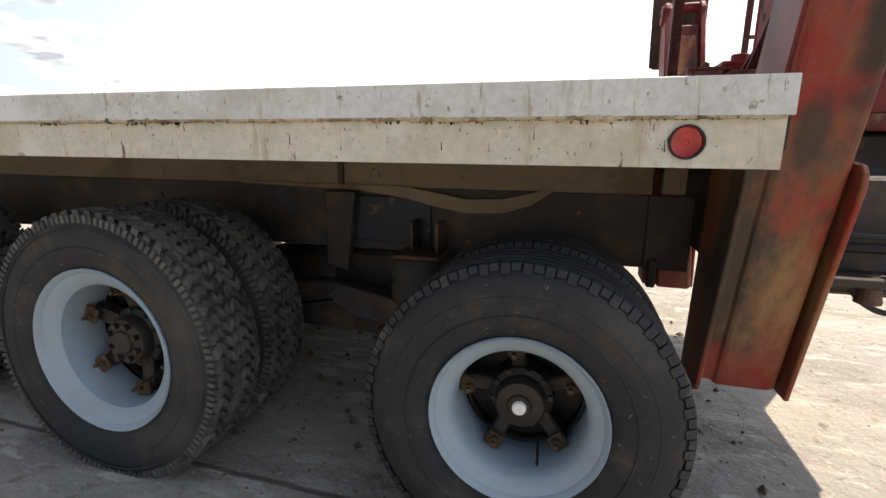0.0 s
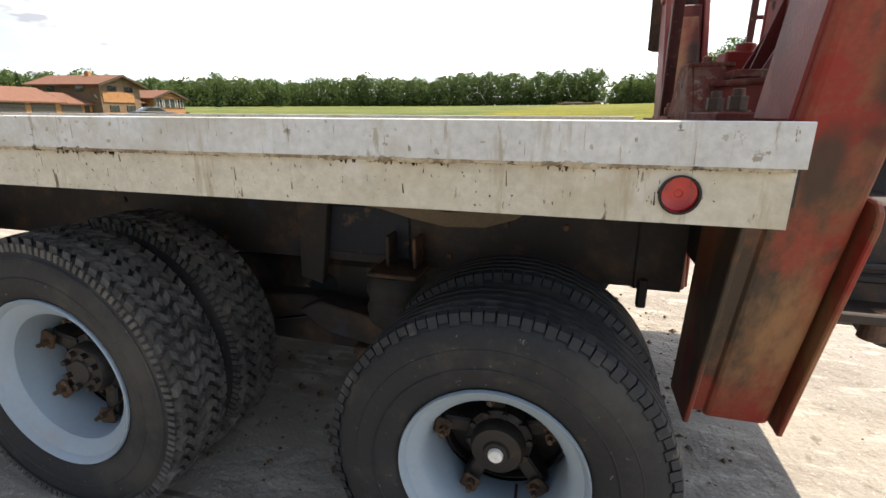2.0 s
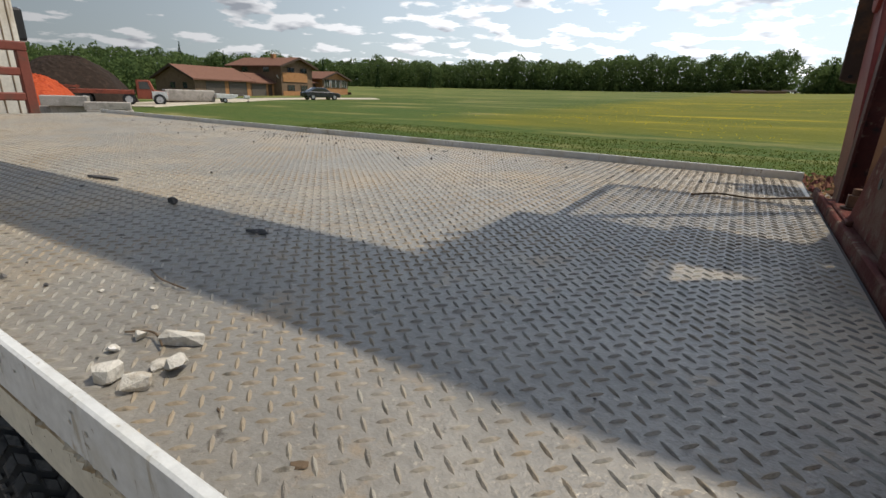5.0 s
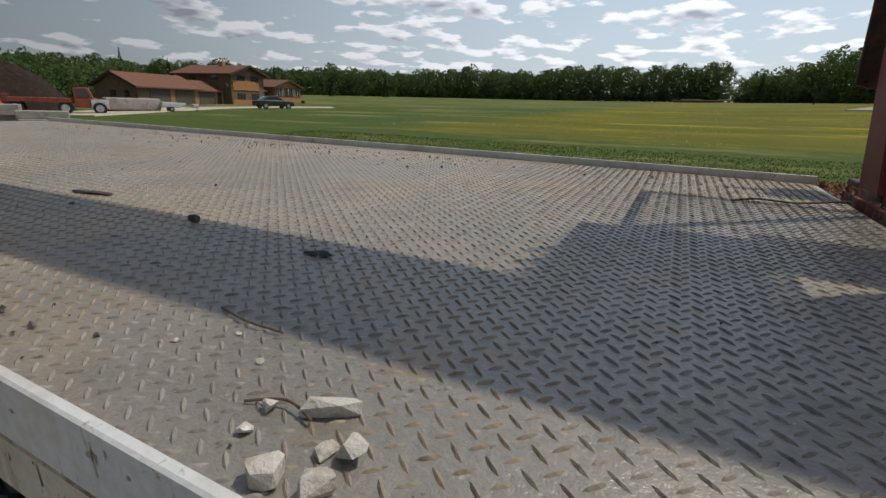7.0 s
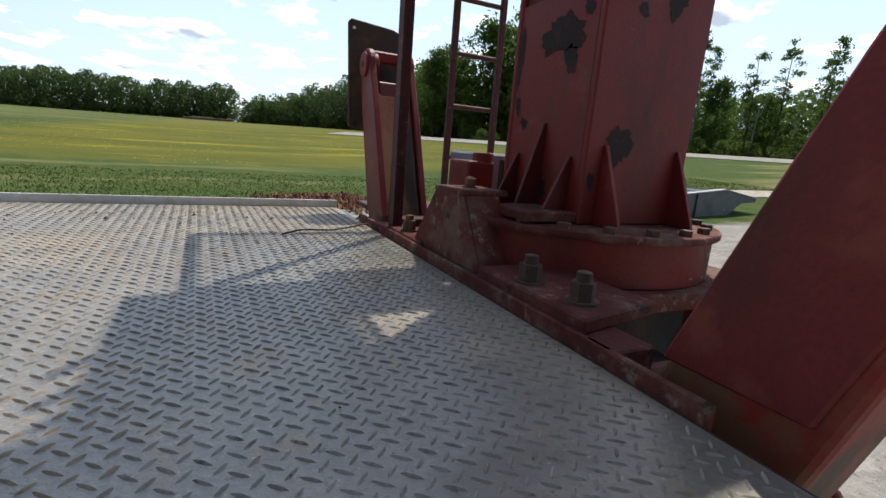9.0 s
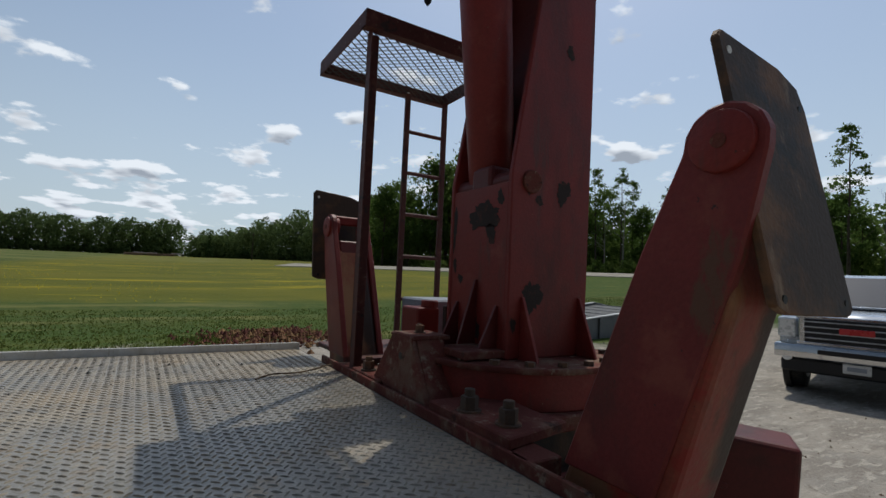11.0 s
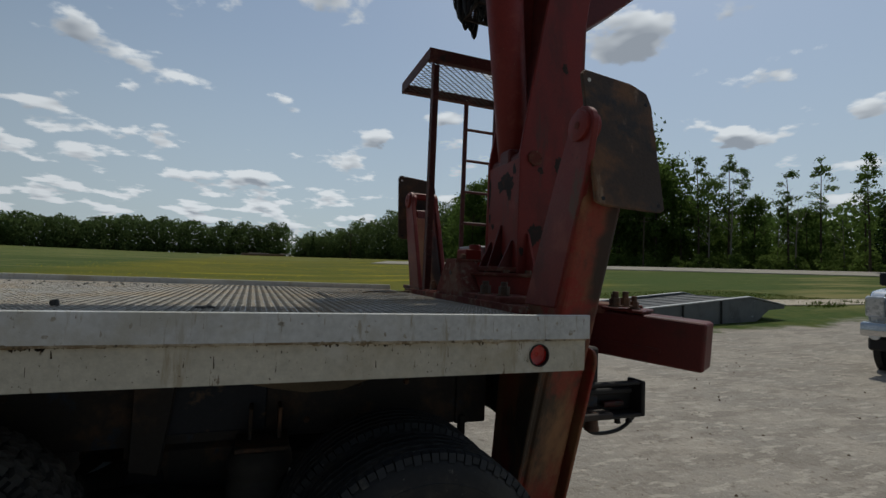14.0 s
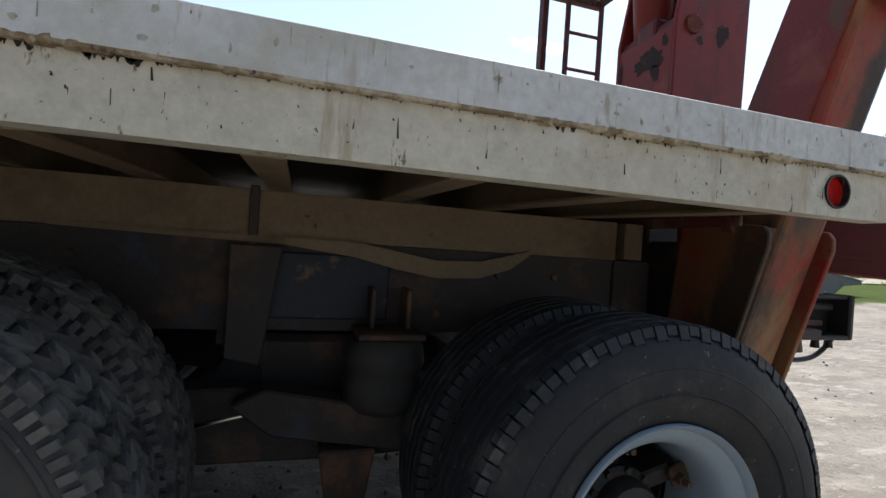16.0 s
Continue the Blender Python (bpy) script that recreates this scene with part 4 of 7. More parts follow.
part("mast_web", prism([(0.50, 1.5), (0.50, 2.3), (0.60, 2.9), (0.62, 3.5), (0.735, 3.5), (0.735, 1.339), (0.50, 1.339)], "y", 1.25, 1.47, 0.0), RED_BEAM, crane, "dark red inner mast box")
# Front gussets take the darker red to stand in for their shade.
for y in (1.16, 1.30, 1.43):
    h = 0.20 if y != 1.30 else 0.30
    part("gusset", prism([(MX0 + 0.004, 1.339), (MX0 - 0.09, 1.339), (MX0 - 0.085, 1.36), (MX0 - 0.005, 1.339 + h), (MX0 + 0.004, 1.339 + h)], "y", y - 0.007, y + 0.007, 0.002), RED_BEAM, mast, "triangular mast gusset, its red darkened for shade")
for x in (0.40, 0.70):
    part("gusset", prism([(MY0, 1.339), (MY0 - 0.10, 1.339), (MY0 - 0.095, 1.36), (MY0 - 0.01, 1.339 + 0.24), (MY0, 1.339 + 0.24)], "x", x - 0.007, x + 0.007, 0.002), RED, mast)
part("pivot_pin", rod((0.43, MY0 - 0.012, 2.035), (0.43, MY1 + 0.012, 2.035), 0.046, seg=32, bevel=0.004), RED_DUSTY, mast, "worn brown pivot pin end")
part("pivot_tube", rod((0.40, MY0 + 0.03, 2.04), (0.40, MY1 - 0.03, 2.04), 0.05, seg=24), RED_BEAM, mast)


def blot(axis, at, u, z, ru, rz, seed):
    """A worn patch with a ragged, flaked outline on a mast plate; axis: the way the plate faces."""
    own = bmesh.new()
    rg = random.Random(seed)
    phase = [rg.uniform(0, 6.28) for _ in range(5)]
    vs = []
    for k in range(90):
        a = 2 * math.pi * k / 90
        g = 1 + 0.16 * math.sin(2 * a + phase[0]) + 0.13 * math.sin(3 * a + phase[1]) + 0.09 * math.sin(7 * a + phase[2]) + 0.07 * math.sin(12 * a + phase[3]) + rg.uniform(-0.08, 0.08)
        p, q = u + ru * g * math.cos(a), z + rz * g * math.sin(a)
        vs.append(own.verts.new((p, at, q) if axis == "y" else (at, p, q)))
    own.faces.new(vs)
    return part("paint_patch", own, PATCH, mast, "bare black patch where paint wore off")


for k, (u, z, ru, rz) in enumerate(((0.60, 2.015, 0.035, 0.05), (0.445, 1.575, 0.048, 0.066), (0.47, 1.965, 0.02, 0.018), (0.62, 2.62, 0.02, 0.03), (0.415, 2.005, 0.012, 0.02), (0.36, 1.47, 0.012, 0.03))):
    blot("y", MY0 - 0.0012, u, z, ru, rz, 31 + k)
for k, (u, z, ru, rz) in enumerate(((1.265, 1.905, 0.085, 0.062), (1.215, 1.83, 0.03, 0.04), (1.475, 1.87, 0.016, 0.09), (1.465, 1.70, 0.014, 0.03), (1.42, 1.64, 0.018, 0.02), (1.16, 1.97, 0.02, 0.03), (1.30, 1.44, 0.03, 0.05))):
    blot("x", MX0 + 0.0028, u, z, ru, rz, 51 + k)

# lift cylinder
c0, c1 = Vector((0.45, 1.37, 2.05)), Vector((0.28, 1.27, 3.16))
cyl = part("lift_cylinder", rod(c0, c1, 0.098, 0.115, 40, 0.02), RED, crane, "thick red hydraulic lift cylinder", smooth=True)
part("piston_rod", rod(c1, c1 + (c1 - c0) * 0.35, 0.038, seg=28), CHROME, cyl, "chromed piston rod", smooth=True)
part("cylinder_foot", box(0.34, 0.46, CY - 0.07, CY + 0.07, 1.98, 2.12, 0.02, seg=2), RED_BEAM, cyl)
# bracket tube behind the mast head
bm = prism([(0.74, 2.91), (0.924, 3.045), (1.31, 3.36), (1.325, 3.38), (1.325, 3.70), (0.74, 3.70)], "y", 1.216, 1.57, 0.01)
head = part("head_bracket", bm, RED_BEAM, crane, "slanting red bracket behind the mast head")
part("eye_hole", rod((1.255, 1.212, 3.52), (1.255, 1.574, 3.52), 0.045, seg=20), BLACK, head)
# boom along the truck, high over the deck
bm = prism([(1.286, 3.514), (1.555, 3.514), (1.555, 3.90), (1.286, 3.90)], "x", -6.6, 0.95, 0.015)
for v in bm.verts:
    v.co.y += (v.co.x - 0.95) * 0.044
part("boom", bm, RED_BEAM, crane, "long red boom lying level above the deck")
part("boom_foot", box(0.56, 0.95, 1.24, 1.60, 3.40, 3.56, 0.02), STEEL_DARK, crane)
# valve stand with hoses below the boom
# The second plate is added, unseen, only to keep sun off the deck.
part("valve_stand", box(0.115, 0.53, 1.47, 2.03, 3.475, 3.505, 0.004, bm=box(0.53, 0.84, 1.80, 2.16, 3.475, 3.505, 0.004)), STEEL_DARK, crane, "dark high control stand with an added shade-casting plate")
rgh = random.Random(3)
for k in range(16):
    x, y = 0.05 + rgh.uniform(0, 0.30), 1.56 + rgh.uniform(0, 0.28)
    dp = rgh.uniform(0.20, 0.40)
    w2 = rgh.uniform(0.03, 0.07)
    top = 3.62
    part("hydraulic_hose", tube([(x, y, top), (x - 0.01, y + 0.01, top - dp * 0.7), (x + w2 / 2, y, top - dp - 0.14), (x + w2, y - 0.01, top - dp * 0.7), (x + w2, y, top)], 0.0125, 8), BLACK, crane, "black hydraulic hose loop", smooth=True)
GX, GZ = 0.21, 3.17
bm = box(GX, GX + 0.24, 1.50, 1.52, GZ, GZ + 0.03, 0.003)
bm = box(GX, GX + 0.24, 1.74, 1.76, GZ, GZ + 0.03, 0.003, bm=bm)
bm = box(GX, GX + 0.02, 1.50, 1.76, GZ, GZ + 0.03, 0.003, bm=bm)
bm = box(GX + 0.22, GX + 0.24, 1.50, 1.76, GZ, GZ + 0.03, 0.003, bm=bm)
for k in range(8):
    bm = box(GX + 0.02, GX + 0.22, 1.53 + 0.028 * k, 1.536 + 0.028 * k, GZ + 0.01, GZ + 0.02, 0, bm=bm)
step = part("step_grate", bm, STEEL_DARK, crane, "small dark grated step")
part("step_hanger", box(GX, GX + 0.03, 1.50, 1.53, GZ + 0.02, 3.50, 0.003), STEEL_DARK, step)
part("step_hanger", box(GX, GX + 0.03, 1.73, 1.76, GZ + 0.02, 3.50, 0.003), STEEL_DARK, step)


# outriggers
def outrigger(mirror):
    """A folded leg with its foot plate; mirror: the one on the far side."""
    def Y(y):
        return 2 * CY - y if mirror else y

    def front(z):
        return 0.2865 - 0.294 * (z - 1.176)

    def back(z):
        return 0.5405 - 0.392 * (z - 1.209)

    prof = [(front(0.27), 0.27), (front(1.62), 1.62), (front(1.62) + 0.03, 1.78), (back(1.78) - 0.012, 1.78), (back(1.0), 1.0), (back(1.0) + 0.22, 0.27)]
    prof = [(Y(y), z) for y, z in prof]
    bl = prism(prof, "x", 0.080, 0.2645, 0.022, seg=3)
    leg = part("outrigger_leg", bl, LEG_RED, crane, "inclined box outrigger leg, red paint faded and stained")
    # fork plate carrying the pin
    cy_, cz_, r = 0.177, 1.915, 0.078
    fork = [(front(1.2) + 0.03, 1.2), (front(1.70) + 0.012, 1.70)]
    for k in range(9):
        a = radians(195 - k * 25)
        fork.append((cy_ + r * math.cos(a), cz_ + r * math.sin(a)))
    fork += [(back(1.70), 1.70), (back(1.2), 1.2)]
    for x in (0.072, 0.2665) if mirror else (0.072,):
        part("fork_plate", prism([(Y(y), z) for y, z in fork], "x", x, x + 0.03, 0.005), FORK_RED, leg)
    if mirror:
        ram = [(Y(back(z) + d), z) for d, z in ((-0.012, 1.20), (-0.012, 1.83), (-0.06, 1.83), (-0.06, 1.20))]
        part("ram_cover", prism(ram, "x", 0.108, 0.262, 0.006), RED_BEAM, leg, "flat dark red ram cover")
        part("top_bar", box(0.08, 0.29, 2.40, 2.44, 1.93, 1.985, 0.008), RED, leg)
    # pin across the top
    part("leg_pin", rod((0.058, Y(cy_), cz_), (0.125, Y(cy_), cz_), 0.060, seg=32, bevel=0.006), RED, leg, "round pivot pin", smooth=True)
    part("pin_end", rod((0.055, Y(cy_), cz_), (0.066, Y(cy_), cz_), 0.014, seg=20), RED_DUSTY, leg)
    # foot plate with lugs
    ya, yb = 0.108, 0.205
    out = [(0.068, 1.642), (0.10, 1.628), (0.36, 1.622), (0.385, 1.635), (0.392, 2.08), (0.375, 2.135), (0.30, 2.165), (0.082, 2.185), (0.066, 2.165)]
    out = [(x + 0.022, z - 0.028) for x, z in out]
    pl = prism(out, "y", -0.009, 0.009, 0.004)
    shift = -0.066 if mirror else 0.0

    def at_plate(z):
        return 2.524 + 0.061 * (z - 1.594) / 0.51 if mirror else ya + (yb - ya) * (z - 1.62) / 0.51 - 0.002

    for v in pl.verts:
        v.co.y += at_plate(v.co.z)
        v.co.x += shift
    foot = part("foot_plate", pl, PAD, leg, "rusty brown foot plate folded upright")
    for x, z in ((0.117, 2.112), (0.382, 2.052), (0.377, 1.622), (0.122, 1.627)):
        y = at_plate(z)
        part("bolt_hole", rod((x + shift, y - 0.0105, z), (x + shift, y + 0.0105, z), 0.008, seg=12), BLACK if z < 2.1 else CAP, foot)
    # cheek plates either side, rounded at the top
    for x in (0.024, 0.277):
        ch = [(front(0.27) - 0.03, 0.26), (front(0.88) - 0.03, 0.88), (front(0.96) - 0.03, 0.96), (front(1.0) - 0.018, 1.0), (front(1.02) + 0.005, 1.022), (front(1.02) + 0.06, 1.03)]
        ch += [(0.64, 1.03), (0.74, 0.26)]
        part("cheek_plate", prism([(Y(y), z) for y, z in ch], "x", x, x + 0.016, 0.004), LEG_RED, leg, "thick red cheek plate with a rounded edge")
    part("leg_web", box(0.041, 0.276, Y(0.66), Y(0.68), 0.30, 1.10, 0.0), RED_BEAM, leg)
    fill = [(Y(front(z) + d), z) for z, d in ((0.29, 0.012), (1.02, 0.012), (1.02, 0.05), (0.29, 0.05))]
    part("front_filler", prism(fill, "x", 0.041, 0.090, 0.002), LEG_RED, leg)
    return leg


outrigger(False)
outrigger(True)
# curved guard plate between the deck end and the near leg
bm = prism([(0.60, 1.196), (0.66, 1.196), (0.60, 1.17), (0.50, 1.10), (0.46, 1.0), (0.42, 1.0), (0.45, 1.11), (0.52, 1.18)], "x", 0.004, 0.02, 0.002)
part("guard_plate", bm, RED_DUSTY, crane)
# rear box beams
for s in (1, -1):
    m = pose(1.011, CY - s * (CY - 0.416), 1.1246, 0, 3.5, -58.4 * s)
    ya, yb = (0.0, 0.21) if s > 0 else (-0.21, 0.0)
    beam = part("rear_beam", box(-0.68, 0.0, ya, yb, -0.252, 0.0, 0.018, m=m, seg=3), RED_BEAM, crane, "dark red square tube beam with rounded end")
    seat = part("bolt_seat", box(-0.68, -0.30, ya - 0.012, yb + 0.012, 0.004, 0.022, 0.005, m=m), RED_BEAM, beam, "thick plate bolted on the beam")
    for x in (-0.36, -0.47):
        c = m @ Vector((x, s * 0.05, 0.022))
        nut_and_bolt(c.x, c.y, c.z, 0.024, 0.03, seat, RUST)
    part("edge_strip", box(-0.66, -0.20, min(-s * 0.004, s * 0.01), max(-s * 0.004, s * 0.01), -0.185, -0.165, 0.002, m=m), RED_BEAM, beam)
# lamp guard and hitch below
bm = box(0.36, 0.77, 0.585, 0.615, 0.795, 0.813, 0.004)
bm = box(0.36, 0.77, 0.575, 0.685, 0.636, 0.655, 0.004, bm=bm)
bm = box(0.77, 0.795, 0.575, 0.685, 0.636, 0.813, 0.006, bm=bm)
g = part("lamp_guard", box(0.36, 0.77, 0.655, 0.682, 0.656, 0.795, 0.003, bm=bm), BLACK, crane, "black lamp guard frame")
part("tail_lamp", box(0.58, 0.70, 0.62, 0.652, 0.68, 0.71, 0.008, seg=2), LENS_DARK, g, "small dirty red tail lamp")
part("guard_bar", box(0.30, 0.75, 0.62, 0.65, 0.745, 0.772, 0.006), BLACK, g)
for x in (0.66, 0.73):
    part("guard_bolt", rod((x, 0.62, 0.60), (x, 0.62, 0.636), 0.016, 0.012, 8), BLACK, g)
part("hitch_pin", rod((0.46, 0.56, 0.60), (0.46, 0.56, 0.69), 0.035, 0.022, 16, 0.006), RUST, crane, "rusty hitch pin")
part("hitch_bar", box(0.30, 0.55, 0.52, 0.66, 0.655, 0.685, 0.004), STEEL_DARK, crane)
part("dangling_cable", tube([(0.40, 0.62, 0.68), (0.52, 0.64, 0.56), (0.70, 0.66, 0.55), (0.80, 0.66, 0.62), (0.785, 0.64, 0.70)], 0.01, 8), BLACK, crane, "black cable hanging in a loop", smooth=True)

# operator stand: post, roof frame with mesh, ladder
CX0, CX1, CYA, CYB, CZ = -0.005, 0.80, 1.66, 2.325, 2.705
stand = thing("operator_stand", (0.3, 2.0, 1.19), "red steel operator stand with ladder and mesh roof", "stand")
bm = box(0.035, 0.042, 1.685, 1.735, 1.19, CZ, 0.001)
bm = box(0.035, 0.090, 1.728, 1.735, 1.19, CZ, 0.001, bm=bm)
part("corner_post", bm, STAND_RED, stand, "worn angle-iron post")
for nm, b in (("roof_bar", (CX0, CX1, CYA, CYA + 0.006)), ("roof_bar", (CX0, CX1, CYB - 0.006, CYB)), ("roof_bar", (CX0, CX0 + 0.006, CYA + 0.006, CYB - 0.006)), ("roof_bar", (CX1 - 0.006, CX1, CYA + 0.006, CYB - 0.006))):
    part(nm, box(*b, CZ - 0.005, CZ + 0.075, 0.001), STAND_RED, stand)
part("roof_lip", box(CX0, CX1, CYA + 0.006, CYA + 0.05, CZ - 0.004, CZ + 0.003, 0), STAND_RED, stand)
part("roof_lip", box(CX0, CX1, CYB - 0.05, CYB - 0.006, CZ - 0.004, CZ + 0.003, 0), STAND_RED, stand)
# expanded mesh
verts, faces = [], []


def strand(p, q, w=0.0045, h=0.004):
    p, q = Vector(p), Vector(q)
    n = Vector((-(q - p).y, (q - p).x, 0)).normalized() * w / 2
    k = len(verts)
    for o in (p - n, p + n, q + n, q - n):
        verts.append((o.x, o.y, o.z)); verts.append((o.x, o.y, o.z + h))
    faces.extend([(k, k + 2, k + 4, k + 6), (k + 1, k + 7, k + 5, k + 3), (k, k + 1, k + 3, k + 2), (k + 4, k + 5, k + 7, k + 6)])


sx, sy = 0.055, 0.024
for i in range(int((CX1 - CX0) / sx) + 1):
    for j in range(int((CYB - CYA) / sy)):
        x = CX0 + sx * i + (sx / 2 if j % 2 else 0)
        y = CYA + sy * j
        if x + sx / 2 < CX1:
            strand((x, y, CZ), (x + sx / 2, y + sy, CZ))
        if x - sx / 2 > CX0:
            strand((x, y, CZ), (x - sx / 2, y + sy, CZ))
mesh_part("roof_mesh", verts, faces, STEEL_DARK, stand, "expanded metal mesh")
LX0, LX1, LY = 0.525, 0.79, 2.27
for x in (LX0, LX1):
    part("ladder_rail", box(x - 0.016, x + 0.016, LY - 0.012, LY + 0.012, 1.20, CZ + 0.01, 0.003), STAND_RED, stand)
for k in range(6):
    z = 1.465 + 0.2535 * k
    if z < CZ:
        part("rung", rod((LX0, LY, z), (LX1, LY, z), 0.012, seg=12), STAND_RED, stand)
part("stand_floor", box(0.10, 0.88, 1.80, 2.40, 1.185, 1.21, 0.004), STAND_RED, stand, "red steel floor plate of the stand")
# control gear
gear = thing("control_valve_box", (0.35, 1.6, 1.21), "red control valve block beside a grey sheet box", "control box")
part("valve_block", box(0.23, 0.34, 1.49, 1.64, 1.19, 1.47, 0.01, seg=2), RED, gear, "boxy red valve block")
part("valve_cap", rod((0.31, 1.53, 1.44), (0.31, 1.53, 1.50), 0.038, seg=20, bevel=0.006), RED, gear)
part("control_lever", rod((0.35, 1.46, 1.34), (0.35, 1.46, 1.48), 0.011, seg=10), STEEL_DARK, gear)
part("sheet_box", box(0.33, 0.70, 1.55, 1.84, 1.21, 1.50, 0.008), GREYBOX, gear, "plain grey-blue sheet metal box")

# ---- ground ----
def hill(x, y):
    """The yard is level; beyond it the land rises gently to the north and east."""
    d = math.hypot(x + 1, y - 1)
    g = min(1.0, max(0.0, (d - 5.0) / 20.0))
    far = math.hypot(x, y)
    k = 1.0 if far < 400 else 400 / far
    return -0.02 + g * g * (3 - 2 * g) * (0.013 * max(x, -40) - 0.012 * min(40, max(0, -40 - x)) + 0.0227 * max(y, -60) + 0.022 * max(x - 6, 0)) * k


def zone_material():
    m = bpy.data.materials.new("yard, lawn and flowering field")
    m.use_nodes = True
    n, l = m.node_tree.nodes, m.node_tree.links
    b = n["Principled BSDF"]
    b.inputs["Roughness"].default_value = 0.95
    b.inputs["Specular IOR Level"].default_value = 0.08
    t = n.new("ShaderNodeTexCoord")
    sp = n.new("ShaderNodeSeparateXYZ")
    l.new(t.outputs["Object"], sp.inputs[0])

    def nz(scale, detail=6.0, stretch=(1, 1, 1), rough=0.6):
        mp = n.new("ShaderNodeMapping"); mp.inputs["Scale"].default_value = stretch
        x = n.new("ShaderNodeTexNoise")
        x.inputs["Scale"].default_value, x.inputs["Detail"].default_value, x.inputs["Roughness"].default_value = scale, detail, rough
        l.new(t.outputs["Object"], mp.inputs["Vector"]); l.new(mp.outputs[0], x.inputs["Vector"])
        return x.outputs["Fac"]

    def ramp(v, a, z, lo=0.0, hi=1.0):
        r = n.new("ShaderNodeMapRange"); r.interpolation_type = "SMOOTHSTEP"
        for k, q in (("From Min", a), ("From Max", z), ("To Min", lo), ("To Max", hi)):
            r.inputs[k].default_value = q
        l.new(v, r.inputs["Value"])
        return r.outputs[0]

    def op(kind, a, b_):
        o = n.new("ShaderNodeMath"); o.operation = kind
        for i, q in enumerate((a, b_)):
            if isinstance(q, (int, float)):
                o.inputs[i].default_value = q
            else:
                l.new(q, o.inputs[i])
        return o.outputs[0]

    def mix(f, a, b_):
        x = n.new("ShaderNodeMix"); x.data_type = "RGBA"
        if isinstance(f, (int, float)):
            x.inputs["Factor"].default_value = f
        else:
            l.new(f, x.inputs["Factor"])
        for k, q in (("A", a), ("B", b_)):
            if isinstance(q, tuple):
                x.inputs[k].default_value = (*q, 1)
            else:
                l.new(q, x.inputs[k])
        return x.outputs["Result"]

    # concrete yard with drifted sand, tyre mud and cracks
    lot = mix(ramp(nz(0.9), 0.4, 0.62), (0.27, 0.247, 0.216), (0.335, 0.30, 0.255))
    lot = mix(ramp(nz(3.2, 7.0, (0.35, 1, 1)), 0.48, 0.60), lot, (0.24, 0.215, 0.185))
    lot = mix(ramp(nz(7.0, 8.0, (0.5, 1.6, 1)), 0.54, 0.62), lot, (0.385, 0.35, 0.30))
    lot = mix(ramp(nz(16, 8.0), 0.57, 0.7), lot, (0.19, 0.165, 0.135))
    lot = mix(ramp(nz(60, 3.0), 0.60, 0.72), lot, (0.43, 0.40, 0.35))
    v = n.new("ShaderNodeTexVoronoi"); v.feature = "DISTANCE_TO_EDGE"; v.inputs["Scale"].default_value = 0.33
    wob = n.new("ShaderNodeVectorMath"); wob.operation = "ADD"
    nn = n.new("ShaderNodeTexNoise"); nn.inputs["Scale"].default_value = 1.6; nn.inputs["Detail"].default_value = 6.0
    l.new(t.outputs["Object"], nn.inputs["Vector"])
    l.new(t.outputs["Object"], wob.inputs[0]); l.new(nn.outputs["Color"], wob.inputs[1]); l.new(wob.outputs[0], v.inputs["Vector"])
    lot = mix(ramp(v.outputs["Distance"], 0.0, 0.004, 0.3, 0.0), lot, (0.2, 0.17, 0.14))
    # one straight slab joint beside the wheels
    jy = op("ABSOLUTE", op("SUBTRACT", op("ADD", sp.outputs["Y"], op("MULTIPLY", nz(2.2, 4.0), 0.05)), 0.19), 0.0)
    lot = mix(ramp(jy, 0.006, 0.016, 0.75, 0.0), lot, (0.06, 0.05, 0.042))
    # lawn
    lawn = mix(ramp(nz(2.0), 0.35, 0.65), (0.042, 0.072, 0.014), (0.078, 0.098, 0.023))
    lawn = mix(ramp(nz(0.5, 5.0, (0.15, 1, 1)), 0.45, 0.65), lawn, (0.045, 0.08, 0.018))
    lawn = mix(ramp(nz(35, 4.0), 0.5, 0.7), lawn, (0.10, 0.115, 0.038))
    lawn = mix(ramp(nz(0.16, 5.0, (0.35, 1.6, 1)), 0.52, 0.66), lawn, (0.185, 0.17, 0.065))
    # flowering field
    fld = mix(ramp(nz(0.22, 6.0, (0.3, 1, 1)), 0.42, 0.62), (0.128, 0.123, 0.017), (0.084, 0.097, 0.014))
    fld = mix(ramp(nz(0.35, 5.0, (0.25, 1.4, 1)), 0.56, 0.68), fld, (0.36, 0.285, 0.016))
    fld = mix(ramp(nz(24, 4.0), 0.5, 0.7), fld, (0.13, 0.122, 0.021))
    hay = mix(ramp(nz(0.2), 0.4, 0.6), (0.17, 0.165, 0.055), (0.12, 0.14, 0.038))
    yy = n.new("ShaderNodeMath"); yy.operation = "ADD"
    w1 = n.new("ShaderNodeMath"); w1.operation = "MULTIPLY_ADD"; w1.inputs[1].default_value = 3.0; w1.inputs[2].default_value = -1.5
    l.new(nz(0.7, 6.0), w1.inputs[0])
    l.new(sp.outputs["Y"], yy.inputs[0]); l.new(w1.outputs[0], yy.inputs[1])
    near = op("MULTIPLY", ramp(sp.outputs["X"], 4.0, 9.0), 2.9)
    grass = op("MAXIMUM", ramp(op("ADD", yy.outputs[0], near), 10.2, 10.9), ramp(op("ADD", sp.outputs["X"], w1.outputs[0]), 16.5, 18.0))
    f1 = ramp(yy.outputs[0], 18.6, 21.0)
    f2 = ramp(sp.outputs["X"], -16.0, -10.0)
